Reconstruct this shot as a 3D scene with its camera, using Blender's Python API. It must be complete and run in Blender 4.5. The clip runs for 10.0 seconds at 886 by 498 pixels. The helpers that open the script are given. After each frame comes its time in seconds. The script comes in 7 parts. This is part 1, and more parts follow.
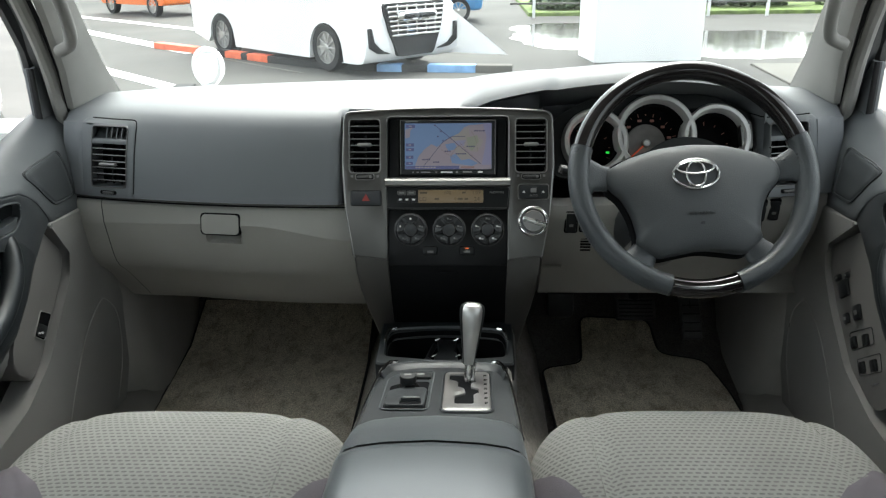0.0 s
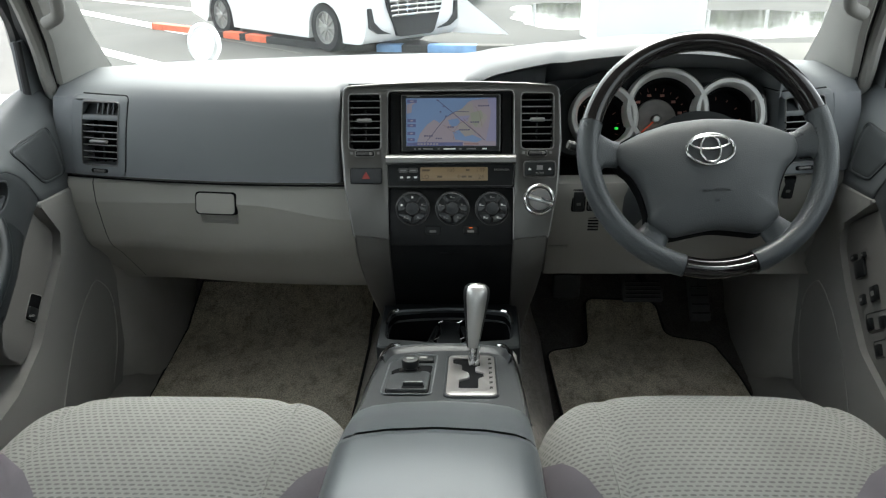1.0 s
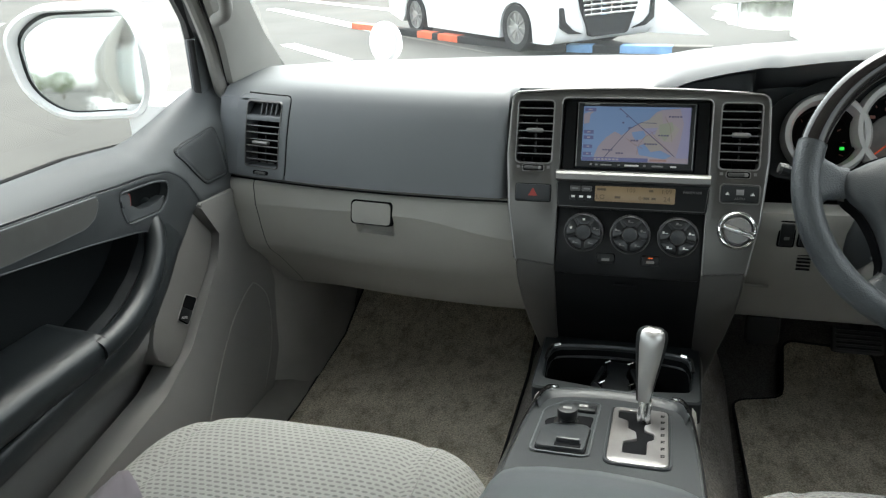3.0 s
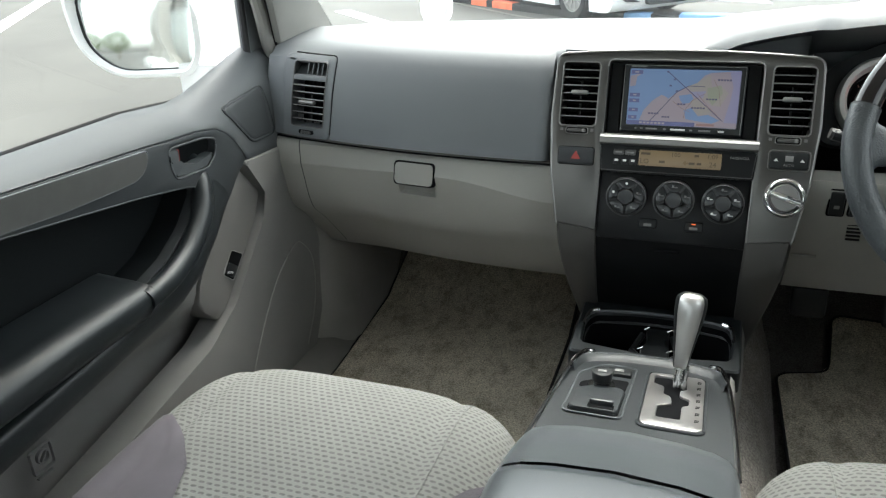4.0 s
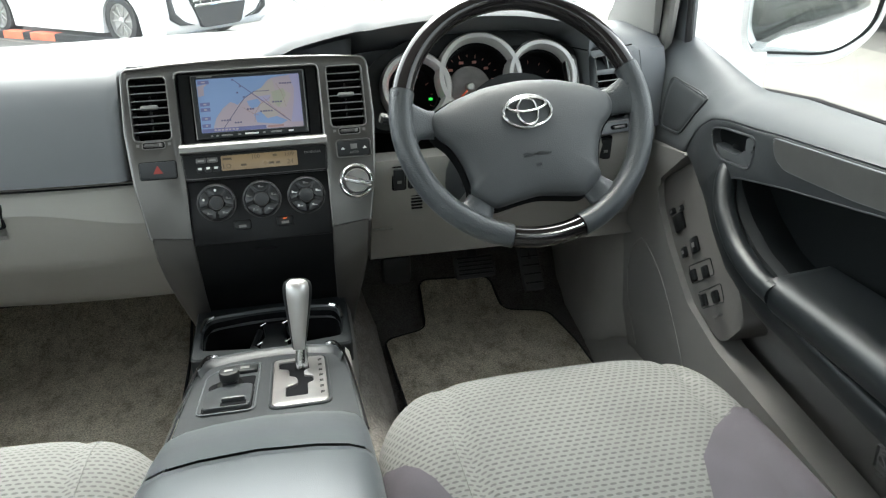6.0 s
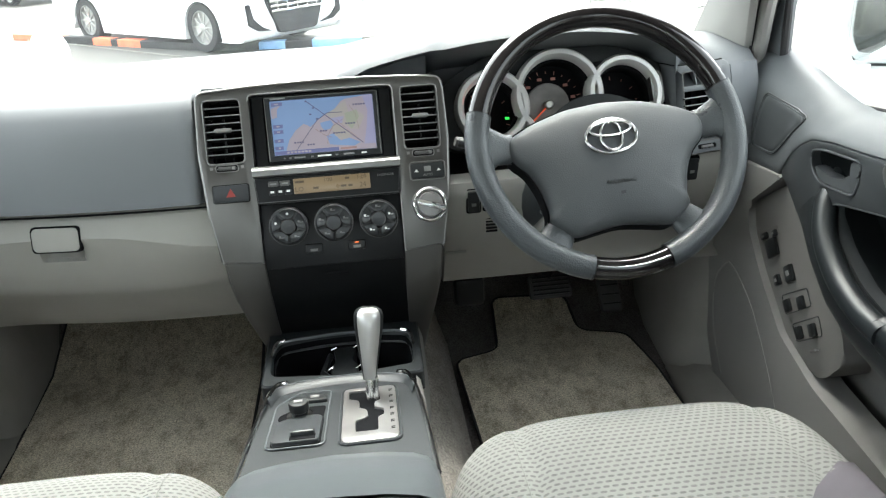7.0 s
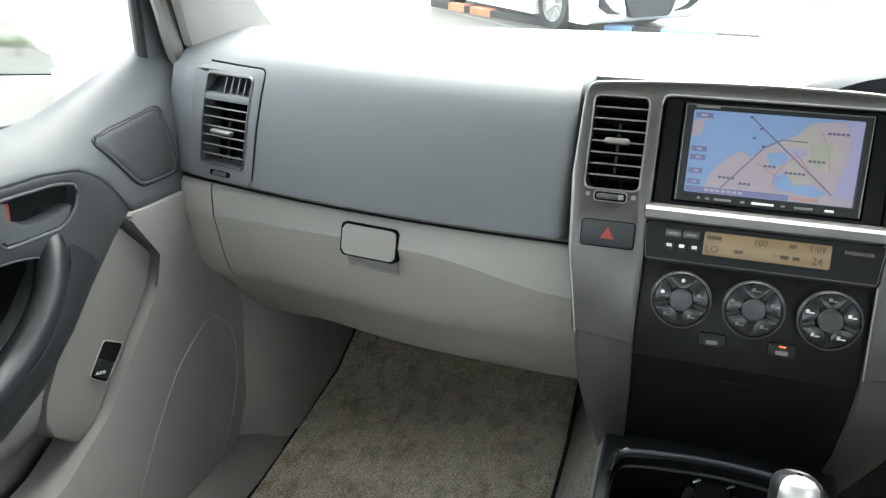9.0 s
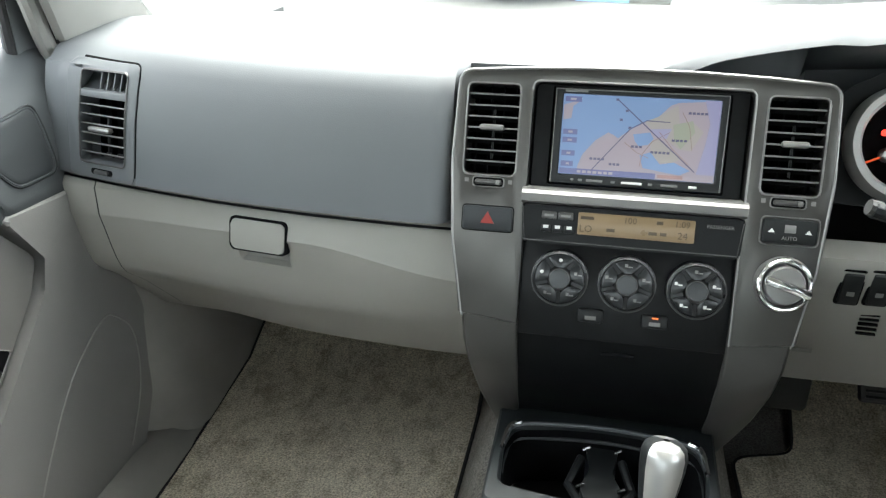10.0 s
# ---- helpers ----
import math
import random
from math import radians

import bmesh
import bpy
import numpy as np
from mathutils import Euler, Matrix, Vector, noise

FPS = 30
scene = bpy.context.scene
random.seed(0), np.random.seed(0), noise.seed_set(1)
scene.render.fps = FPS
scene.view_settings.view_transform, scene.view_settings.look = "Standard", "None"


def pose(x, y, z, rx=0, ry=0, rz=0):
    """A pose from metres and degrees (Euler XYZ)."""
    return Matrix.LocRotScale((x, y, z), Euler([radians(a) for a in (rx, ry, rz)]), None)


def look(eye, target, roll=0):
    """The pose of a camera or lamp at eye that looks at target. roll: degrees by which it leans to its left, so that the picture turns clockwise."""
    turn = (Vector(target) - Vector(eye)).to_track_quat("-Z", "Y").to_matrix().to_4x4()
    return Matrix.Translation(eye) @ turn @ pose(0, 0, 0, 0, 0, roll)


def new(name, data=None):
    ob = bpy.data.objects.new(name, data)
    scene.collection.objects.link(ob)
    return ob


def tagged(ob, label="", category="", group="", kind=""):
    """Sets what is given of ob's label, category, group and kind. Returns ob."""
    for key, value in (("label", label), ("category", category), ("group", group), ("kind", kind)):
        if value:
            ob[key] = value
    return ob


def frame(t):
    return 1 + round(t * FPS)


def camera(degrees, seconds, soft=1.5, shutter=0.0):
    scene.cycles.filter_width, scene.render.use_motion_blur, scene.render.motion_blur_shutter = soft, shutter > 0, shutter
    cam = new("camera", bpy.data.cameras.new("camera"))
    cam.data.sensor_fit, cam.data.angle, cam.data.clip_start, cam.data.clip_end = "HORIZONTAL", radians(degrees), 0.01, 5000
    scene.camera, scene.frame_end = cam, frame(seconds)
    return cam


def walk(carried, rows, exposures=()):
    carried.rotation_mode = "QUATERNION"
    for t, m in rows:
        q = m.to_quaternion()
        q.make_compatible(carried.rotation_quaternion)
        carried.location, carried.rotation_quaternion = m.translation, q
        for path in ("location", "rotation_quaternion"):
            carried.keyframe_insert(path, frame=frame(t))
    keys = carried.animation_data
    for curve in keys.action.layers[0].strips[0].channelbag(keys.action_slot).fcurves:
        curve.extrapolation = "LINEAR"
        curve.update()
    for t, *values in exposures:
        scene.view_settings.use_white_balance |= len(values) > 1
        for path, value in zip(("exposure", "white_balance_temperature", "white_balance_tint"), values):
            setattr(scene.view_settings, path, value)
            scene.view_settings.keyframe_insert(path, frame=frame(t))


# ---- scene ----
cam = camera(59.1, 10.0, 1.25)
PATH = [
    (0, (0.035, 0.034, 1.455), (-0.038, 1.898, 0.734), -0.8),
    (0.5, (0.033, 0.038, 1.442), (-0.03, 1.885, 0.679), -0.5),
    (1, (0.029, 0.073, 1.435), (-0.045, 1.92, 0.672), -0.9),
    (1.5, (0.031, 0.136, 1.435), (-0.045, 1.995, 0.704), -1.6),
    (2, (0.031, 0.198, 1.427), (-0.04, 2.054, 0.685), -2.3),
    (2.5, (0.028, 0.22, 1.419), (-0.221, 2.054, 0.661), -2.0),
    (2.7, (0.029, 0.223, 1.419), (-0.34, 2.041, 0.671), -2.2),
    (3.8, (0.042, 0.214, 1.394), (-0.654, 1.91, 0.595), -2.7),
    (4, (0.047, 0.216, 1.403), (-0.588, 1.928, 0.588), -2.6),
    (4.5, (0.076, 0.215, 1.415), (-0.327, 2.003, 0.615), -2.5),
    (5, (0.1, 0.208, 1.407), (0.027, 2.066, 0.67), -2.7),
    (5.2, (0.091, 0.204, 1.407), (0.17, 2.055, 0.653), -1.9),
    (6.3, (0.053, 0.152, 1.385), (0.427, 1.931, 0.552), -1.5),
    (6.5, (0.054, 0.166, 1.38), (0.448, 1.931, 0.525), -1.1),
    (7, (0.059, 0.214, 1.413), (0.221, 2.043, 0.62), -3.3),
    (7.5, (0.01, 0.286, 1.41), (-0.233, 2.145, 0.712), -3.6),
    (8, (-0.018, 0.433, 1.394), (-0.544, 2.233, 0.698), -3.3),
    (8.5, (-0.075, 0.545, 1.38), (-0.618, 2.271, 0.528), 0.2),
    (9, (-0.083, 0.585, 1.351), (-0.643, 2.327, 0.544), 0.3),
    (9.5, (-0.064, 0.592, 1.365), (-0.518, 2.336, 0.496), -0.0),
    (10, (-0.035, 0.596, 1.374), (-0.421, 2.351, 0.495), -0.4),
]
walk(cam, [(t, look(eye, target, roll)) for t, eye, target, roll in PATH], [(t, e, 6500, 5) for t, e in ((0, 2.88), (0.5, 2.97), (1.2, 2.95), (2.5, 3.06), (4.0, 3.28), (5.0, 3.41), (6.5, 3.80), (7.5, 4.01), (8.0, 4.0), (10, 4.04))])
# ---- light ----
world = bpy.data.worlds.new("sky")
scene.world = world
world.use_nodes = True
wn = world.node_tree.nodes
sky = wn.new("ShaderNodeTexSky")
sky.sky_type = "NISHITA"
sky.sun_disc = False
sky.sun_elevation, sky.sun_rotation = radians(64), radians(0)
sky.air_density, sky.dust_density, sky.ozone_density = 1.0, 4.0, 1.0
hs = wn.new("ShaderNodeHueSaturation")
hs.inputs["Saturation"].default_value = 0.25
world.node_tree.links.new(sky.outputs[0], hs.inputs["Color"])
world.node_tree.links.new(hs.outputs[0], wn["Background"].inputs[0])
wn["Background"].inputs[1].default_value = 0.15
sun = new("sun", bpy.data.lights.new("sun", "SUN"))
sun.data.energy, sun.data.angle, sun.data.color = 0.5, radians(40), (1.0, 0.97, 0.93)
sun.matrix_world = look((0, 5.4, 11.0), (0, 0, 0))

# ---- materials ----


def material(name, base, rough=0.5, metal=0.0, vary=0.08, scale=8.0, grain=0.0, grain_scale=900.0, spots=0.0, coat=0.0, emit=None, spec=0.35):
    m = bpy.data.materials.new(name)
    m.use_nodes = True
    nt = m.node_tree
    b = nt.nodes["Principled BSDF"]
    b.inputs["Roughness"].default_value = rough
    b.inputs["Metallic"].default_value = metal
    b.inputs["Specular IOR Level"].default_value = spec
    b.inputs["Coat Weight"].default_value = coat
    b.inputs["Coat Roughness"].default_value = 0.08
    co = nt.nodes.new("ShaderNodeTexCoord")
    n1 = nt.nodes.new("ShaderNodeTexNoise")
    n1.inputs["Scale"].default_value = scale
    n1.inputs["Detail"].default_value = 6
    nt.links.new(co.outputs["Object"], n1.inputs["Vector"])
    ramp = nt.nodes.new("ShaderNodeMapRange")
    ramp.inputs["From Min"].default_value, ramp.inputs["From Max"].default_value = 0.3, 0.7
    ramp.inputs["To Min"].default_value, ramp.inputs["To Max"].default_value = 1 - vary, 1 + vary
    nt.links.new(n1.outputs["Fac"], ramp.inputs["Value"])
    mul = nt.nodes.new("ShaderNodeMix")
    mul.data_type, mul.blend_type = "RGBA", "MULTIPLY"
    mul.inputs[0].default_value = 1.0
    mul.inputs[6].default_value = (*base, 1)
    nt.links.new(ramp.outputs[0], mul.inputs[7])
    nt.links.new(mul.outputs[2], b.inputs["Base Color"])
    rr = nt.nodes.new("ShaderNodeMapRange")
    rr.inputs["To Min"].default_value, rr.inputs["To Max"].default_value = max(0.02, rough - 0.07), min(1, rough + 0.07)
    nt.links.new(n1.outputs["Fac"], rr.inputs["Value"])
    nt.links.new(rr.outputs[0], b.inputs["Roughness"])
    if grain:
        n2 = nt.nodes.new("ShaderNodeTexVoronoi" if grain_scale < 1500 else "ShaderNodeTexNoise")
        n2.inputs["Scale"].default_value = grain_scale
        nt.links.new(co.outputs["Object"], n2.inputs["Vector"])
        bump = nt.nodes.new("ShaderNodeBump")
        bump.inputs["Strength"].default_value = grain
        bump.inputs["Distance"].default_value = 0.0006
        nt.links.new(n2.outputs[0], bump.inputs["Height"])
        nt.links.new(bump.outputs[0], b.inputs["Normal"])
    if emit:
        b.inputs["Emission Color"].default_value = (*emit[:3], 1)
        b.inputs["Emission Strength"].default_value = emit[3]
    return m


M_DASH = material("dash_vinyl", (0.096, 0.103, 0.108), 0.53, vary=0.06, scale=5, grain=0.10, grain_scale=900, spec=0.42)
M_SILL = material("door_top_vinyl", (0.0635, 0.069, 0.0722), 0.55, vary=0.06, scale=5, grain=0.12, grain_scale=900, spec=0.25)
M_CONS = material("console_vinyl", (0.0205, 0.0232, 0.0250), 0.40, vary=0.07, scale=9, grain=0.12, grain_scale=900, spec=0.45)
M_DARK = material("door_dark_vinyl", (0.0118, 0.0145, 0.0158), 0.45, vary=0.08, scale=6, grain=0.12, grain_scale=900, spec=0.35)
M_BEZEL = material("door_surround_vinyl", (0.0315, 0.0352, 0.0372), 0.44, vary=0.08, scale=6, grain=0.12, grain_scale=900, spec=0.4)
M_SWP = material("switch_panel_plastic", (0.126, 0.122, 0.114), 0.6, vary=0.08, scale=8, grain=0.25, grain_scale=800)
M_PAD = material("armrest_leather", (0.080, 0.0875, 0.092), 0.31, vary=0.08, scale=9, grain=0.12, grain_scale=900, spec=0.55)
M_HAZ = material("switch_plastic", (0.020, 0.023, 0.025), 0.45, vary=0.06, scale=20, spec=0.3)
M_ARM = material("door_armrest_leather", (0.0105, 0.013, 0.0143), 0.37, vary=0.10, scale=9, grain=0.10, grain_scale=900, spec=0.33)
# door vinyl blackened to paint the shade inside the armrest recess and handle cup
M_RECESS = material("door_recess_shade", (0.0062, 0.0078, 0.0085), 0.6, vary=0.10, scale=9, grain=0.12, grain_scale=900, spec=0.15)
M_GREY = material("grey_plastic", (0.262, 0.254, 0.234), 0.58, vary=0.06, scale=7, grain=0.10, grain_scale=900)
# the dash's grey plastic darkened to put the doors' dimmer light into colour
M_DOORG = material("shaded_grey_plastic", (0.158, 0.156, 0.148), 0.62, vary=0.09, scale=8, grain=0.3, grain_scale=800)
M_GREYD = material("grey_plastic_scuffed", (0.225, 0.219, 0.203), 0.62, vary=0.12, scale=9, grain=0.3, grain_scale=800)
M_BLACK = material("black_plastic", (0.0105, 0.0118, 0.0124), 0.42, vary=0.15, scale=12, grain=0.2, grain_scale=900, spec=0.25)
M_PANEL = material("black_console_panel", (0.0045, 0.005, 0.0054), 0.32, vary=0.15, scale=12, grain=0.12, grain_scale=900, spec=0.16)
M_GLOSS = material("piano_black_wood", (0.008, 0.007, 0.007), 0.10, vary=0.3, scale=14, coat=0.5, spec=0.2)
M_CAVITY = material("vent_black", (0.0065, 0.0067, 0.0074), 0.8, spec=0.02)
M_SILVER = material("silver_paint", (0.090, 0.088, 0.083), 0.33, metal=0.92, vary=0.05, scale=30)
# the frame's silver surface continued darker, its shade painted into the lower flank
M_FLANK = material("flank_shade", (0.060, 0.058, 0.054), 0.42, metal=0.4, vary=0.07, scale=12)
M_TRIM = material("gunmetal_trim", (0.080, 0.080, 0.078), 0.36, metal=0.65, vary=0.06, scale=40)
M_STRIP = material("strip_satin", (0.115, 0.115, 0.111), 0.34, metal=0.5, vary=0.06, scale=40)
M_LIP = material("frame_edge", (0.20, 0.198, 0.192), 0.36, metal=0.7, vary=0.05, scale=40)
M_LEDGE = material("ledge_paint", (0.20, 0.198, 0.19), 0.42, metal=0.6, vary=0.05, scale=40)
M_RING = material("gauge_ring_paint", (0.46, 0.455, 0.44), 0.38, metal=0.35, vary=0.05, scale=40)
M_CHROME = material("chrome", (0.80, 0.80, 0.79), 0.12, metal=1.0, vary=0.03)
M_EMBLEM = material("emblem_chrome", (0.30, 0.30, 0.295), 0.22, metal=1.0, vary=0.03)
M_SATIN = material("satin_metal", (0.46, 0.455, 0.44), 0.35, metal=0.9, vary=0.05, scale=25)
M_GATE = material("gate_metal", (0.35, 0.345, 0.335), 0.34, metal=0.9, vary=0.06, scale=30)
M_LEATHER = material("wheel_leather", (0.042, 0.047, 0.050), 0.30, vary=0.16, scale=20, grain=0.6, grain_scale=520)
M_HUB = material("airbag_cover", (0.044, 0.048, 0.050), 0.5, vary=0.08, scale=10, grain=0.3, grain_scale=800)
M_HEAD = material("headliner", (0.72, 0.71, 0.67), 0.9, vary=0.04, scale=30, grain=0.3, grain_scale=2000)
M_PILLAR = material("pillar_trim", (0.215, 0.211, 0.199), 0.7, vary=0.05, scale=14, grain=0.3, grain_scale=900)
M_WHITE = material("white_car_paint", (0.80, 0.80, 0.80), 0.25, vary=0.02, scale=3, coat=0.6)
M_RUBBER = material("rubber", (0.016, 0.016, 0.017), 0.75, vary=0.15, scale=20)
M_BOLSTER = material("bolster_cloth", (0.074, 0.067, 0.077), 0.85, vary=0.10, scale=14, grain=0.5, grain_scale=2500)
M_RED = material("red_mark", (0.20, 0.025, 0.02), 0.5)
M_ORANGE = material("orange_paint", (0.72, 0.16, 0.03), 0.35, coat=0.4)
M_BLUE = material("blue_paint", (0.08, 0.25, 0.50), 0.4, coat=0.3)
M_DARKCAR = material("black_car_paint", (0.012, 0.014, 0.016), 0.2, coat=0.7)
M_PRINT = material("print_white", (0.62, 0.62, 0.60), 0.5)
M_PRINTD = material("print_dim", (0.16, 0.16, 0.155), 0.6)
M_CARGLASS = material("tinted_glass", (0.015, 0.018, 0.02), 0.06, coat=0.5)
M_LCD = material("lcd", (0.115, 0.088, 0.055), 0.3, vary=0.05, scale=30, emit=(0.42, 0.29, 0.15, 0.017))
M_LCDTXT = material("lcd_segments", (0.045, 0.034, 0.022), 0.5)


def carpet(name, base, stain, depth=1.0):
    m = material(name, base, 0.98, vary=0.16, scale=5)
    nt = m.node_tree
    b = nt.nodes["Principled BSDF"]
    mul = [n for n in nt.nodes if n.bl_idname == "ShaderNodeMix"][0]
    co = [n for n in nt.nodes if n.bl_idname == "ShaderNodeTexCoord"][0]
    pile = nt.nodes.new("ShaderNodeTexNoise")
    pile.inputs["Scale"].default_value, pile.inputs["Detail"].default_value = 330, 5
    blot = nt.nodes.new("ShaderNodeTexNoise")
    blot.inputs["Scale"].default_value, blot.inputs["Detail"].default_value, blot.inputs["Distortion"].default_value = 26, 15, 0.2
    blot.inputs["Roughness"].default_value = 0.72
    nt.links.new(co.outputs["Object"], pile.inputs["Vector"])
    brushed = nt.nodes.new("ShaderNodeMapping")
    brushed.inputs["Scale"].default_value = (1.3, 0.8, 1.0)
    nt.links.new(co.outputs["Object"], brushed.inputs["Vector"])
    nt.links.new(brushed.outputs[0], blot.inputs["Vector"])
    r1 = nt.nodes.new("ShaderNodeMapRange")
    for i, v in zip(("From Min", "From Max", "To Min", "To Max"), (0.46, 0.64, 0.0, stain)):
        r1.inputs[i].default_value = v
    nt.links.new(blot.outputs["Fac"], r1.inputs["Value"])
    mx = nt.nodes.new("ShaderNodeMix")
    mx.data_type = "RGBA"
    mx.inputs[7].default_value = (base[0] * 0.32, base[1] * 0.28, base[2] * 0.22, 1)
    nt.links.new(r1.outputs[0], mx.inputs[0])
    nt.links.new(mul.outputs[2], mx.inputs[6])
    r2 = nt.nodes.new("ShaderNodeMapRange")
    for i, v in zip(("From Min", "From Max", "To Min", "To Max"), (0.3, 0.7, 0.5, 1.5)):
        r2.inputs[i].default_value = v
    nt.links.new(pile.outputs["Fac"], r2.inputs["Value"])
    m2 = nt.nodes.new("ShaderNodeMix")
    m2.data_type, m2.blend_type = "RGBA", "MULTIPLY"
    m2.inputs[0].default_value = 1
    nt.links.new(mx.outputs[2], m2.inputs[6])
    nt.links.new(r2.outputs[0], m2.inputs[7])
    nt.links.new(m2.outputs[2], b.inputs["Base Color"])
    bump = nt.nodes.new("ShaderNodeBump")
    bump.inputs["Strength"].default_value, bump.inputs["Distance"].default_value = 0.6, 0.003 * depth
    nt.links.new(pile.outputs["Fac"], bump.inputs["Height"])
    nt.links.new(bump.outputs[0], b.inputs["Normal"])
    return m


# one carpet, light and shade put into colour: tunnel lit, footwell floor shaded
M_CARPET = carpet("lit_tunnel_carpet", (0.27, 0.25, 0.225), 0.35)
M_TOE = carpet("shaded_floor_carpet", (0.12, 0.112, 0.108), 0.4)
M_MAT = carpet("mat_pile", (0.57, 0.52, 0.425), 0.62)


def seat_cloth():
    m = material("seat_cloth", (0.152, 0.152, 0.143), 0.95, vary=0.10, scale=7)
    nt = m.node_tree
    b = nt.nodes["Principled BSDF"]
    base = [n for n in nt.nodes if n.bl_idname == "ShaderNodeMix"][0]
    uv = nt.nodes.new("ShaderNodeUVMap")
    uv.uv_map = "cloth"
    sep = nt.nodes.new("ShaderNodeSeparateXYZ")
    nt.links.new(uv.outputs[0], sep.inputs[0])

    def op(kind, a, c=None):
        n = nt.nodes.new("ShaderNodeMath")
        n.operation = kind
        for i, v in enumerate((a, c)):
            if v is None:
                continue
            if isinstance(v, (int, float)):
                n.inputs[i].default_value = v
            else:
                nt.links.new(v, n.inputs[i])
        return n.outputs[0]

    row = op("DIVIDE", sep.outputs[1], 0.0074)
    odd = op("MULTIPLY", op("MODULO", op("FLOOR", row), 2.0), 0.5)
    col = op("ADD", op("DIVIDE", sep.outputs[0], 0.0096), odd)
    fx = op("DIVIDE", op("SUBTRACT", op("FRACT", col), 0.5), 0.36)
    fy = op("DIVIDE", op("SUBTRACT", op("FRACT", row), 0.5), 0.23)
    d = op("ADD", op("POWER", op("ABSOLUTE", fx), 3.0), op("POWER", op("ABSOLUTE", fy), 2.0))
    mr = nt.nodes.new("ShaderNodeMapRange")
    for i, v in zip(("From Min", "From Max", "To Min", "To Max"), (0.5, 1.5, 1.0, 0.0)):
        mr.inputs[i].default_value = v
    nt.links.new(d, mr.inputs["Value"])
    weave = nt.nodes.new("ShaderNodeTexNoise")
    weave.inputs["Scale"].default_value, weave.inputs["Detail"].default_value = 260, 3
    co = [n for n in nt.nodes if n.bl_idname == "ShaderNodeTexCoord"][0]
    nt.links.new(co.outputs["Object"], weave.inputs["Vector"])
    amount = op("MULTIPLY", mr.outputs[0], op("ADD", op("MULTIPLY", weave.outputs["Fac"], 0.9), 0.15))
    mx = nt.nodes.new("ShaderNodeMix")
    mx.data_type = "RGBA"
    mx.inputs[7].default_value = (0.046, 0.046, 0.044, 1)
    nt.links.new(amount, mx.inputs[0])
    nt.links.new(base.outputs[2], mx.inputs[6])
    nt.links.new(mx.outputs[2], b.inputs["Base Color"])
    bump = nt.nodes.new("ShaderNodeBump")
    bump.inputs["Strength"].default_value, bump.inputs["Distance"].default_value = 0.4, 0.0014
    nt.links.new(op("ADD", op("MULTIPLY", mr.outputs[0], -1.0), op("MULTIPLY", weave.outputs["Fac"], 0.3)), bump.inputs["Height"])
    nt.links.new(bump.outputs[0], b.inputs["Normal"])
    return m


M_CLOTH = seat_cloth()


def glass(name, tint=(1, 1, 1), gloss=0.5, base=0.01, power=4.5):
    m = bpy.data.materials.new(name)
    m.use_nodes = True
    nt = m.node_tree
    nt.nodes.clear()
    out = nt.nodes.new("ShaderNodeOutputMaterial")
    tr = nt.nodes.new("ShaderNodeBsdfTransparent")
    tr.inputs[0].default_value = (*tint, 1)
    gl = nt.nodes.new("ShaderNodeBsdfGlossy")
    gl.inputs["Roughness"].default_value = 0.02
    fr = nt.nodes.new("ShaderNodeLayerWeight")
    fr.inputs[0].default_value = 0.5
    pw = nt.nodes.new("ShaderNodeMath")
    pw.operation = "POWER"
    pw.inputs[1].default_value = power
    k = nt.nodes.new("ShaderNodeMath")
    k.operation = "MULTIPLY_ADD"
    k.inputs[1].default_value = gloss
    k.inputs[2].default_value = base
    mix = nt.nodes.new("ShaderNodeMixShader")
    nt.links.new(fr.outputs["Facing"], pw.inputs[0])
    nt.links.new(pw.outputs[0], k.inputs[0])
    nt.links.new(k.outputs[0], mix.inputs[0])
    nt.links.new(tr.outputs[0], mix.inputs[1])
    nt.links.new(gl.outputs[0], mix.inputs[2])
    nt.links.new(mix.outputs[0], out.inputs[0])
    return m


M_PRIVACY = glass("privacy_glass", (0.80, 0.82, 0.82), 0.95, 0.01, 3.0)
M_GLASS = glass("window_glass", (0.76, 0.79, 0.775), 0.35, 0.085)
M_SIDE = glass("side_glass", (0.64, 0.66, 0.64), 0.95, 0.008, 3.2)
M_MIRROR = material("mirror_glass", (0.82, 0.85, 0.85), 0.02, metal=1.0, vary=0.01)
bpy.data.materials["mirror_glass"].node_tree.nodes["Principled BSDF"].inputs["Roughness"].default_value = 0.01

# ---- mesh helpers ----
XC = -0.010  # the car's middle line
GROUND = -0.25


def finish(bm, name, mat, smooth=35):
    bmesh.ops.recalc_face_normals(bm, faces=bm.faces)
    me = bpy.data.meshes.new(name)
    for f in bm.faces:
        f.smooth = True
    bm.to_mesh(me)
    bm.free()
    me.set_sharp_from_angle(angle=radians(smooth))
    for m in (mat if isinstance(mat, (list, tuple)) else [mat]):
        me.materials.append(m)
    return me


def place_of(ob):
    return (place_of(ob.parent) @ ob.matrix_parent_inverse if ob.parent else Matrix()) @ Matrix.LocRotScale(ob.location, ob.rotation_euler, ob.scale)


def hang(ob, parent):
    """Makes ob a part of parent without moving it."""
    ob.parent = parent
    ob.matrix_parent_inverse = place_of(parent).inverted()
    return ob


def part(name, bm, mat, parent=None, label="", smooth=35):
    ob = new(name, finish(bm, name, mat, smooth))
    if parent:
        hang(ob, parent)
    if label:
        tagged(ob, label)
    return ob


def clone(ob, m, parent):
    o = ob.copy()
    scene.collection.objects.link(o)
    hang(o, parent)
    o.matrix_basis = m
    return o


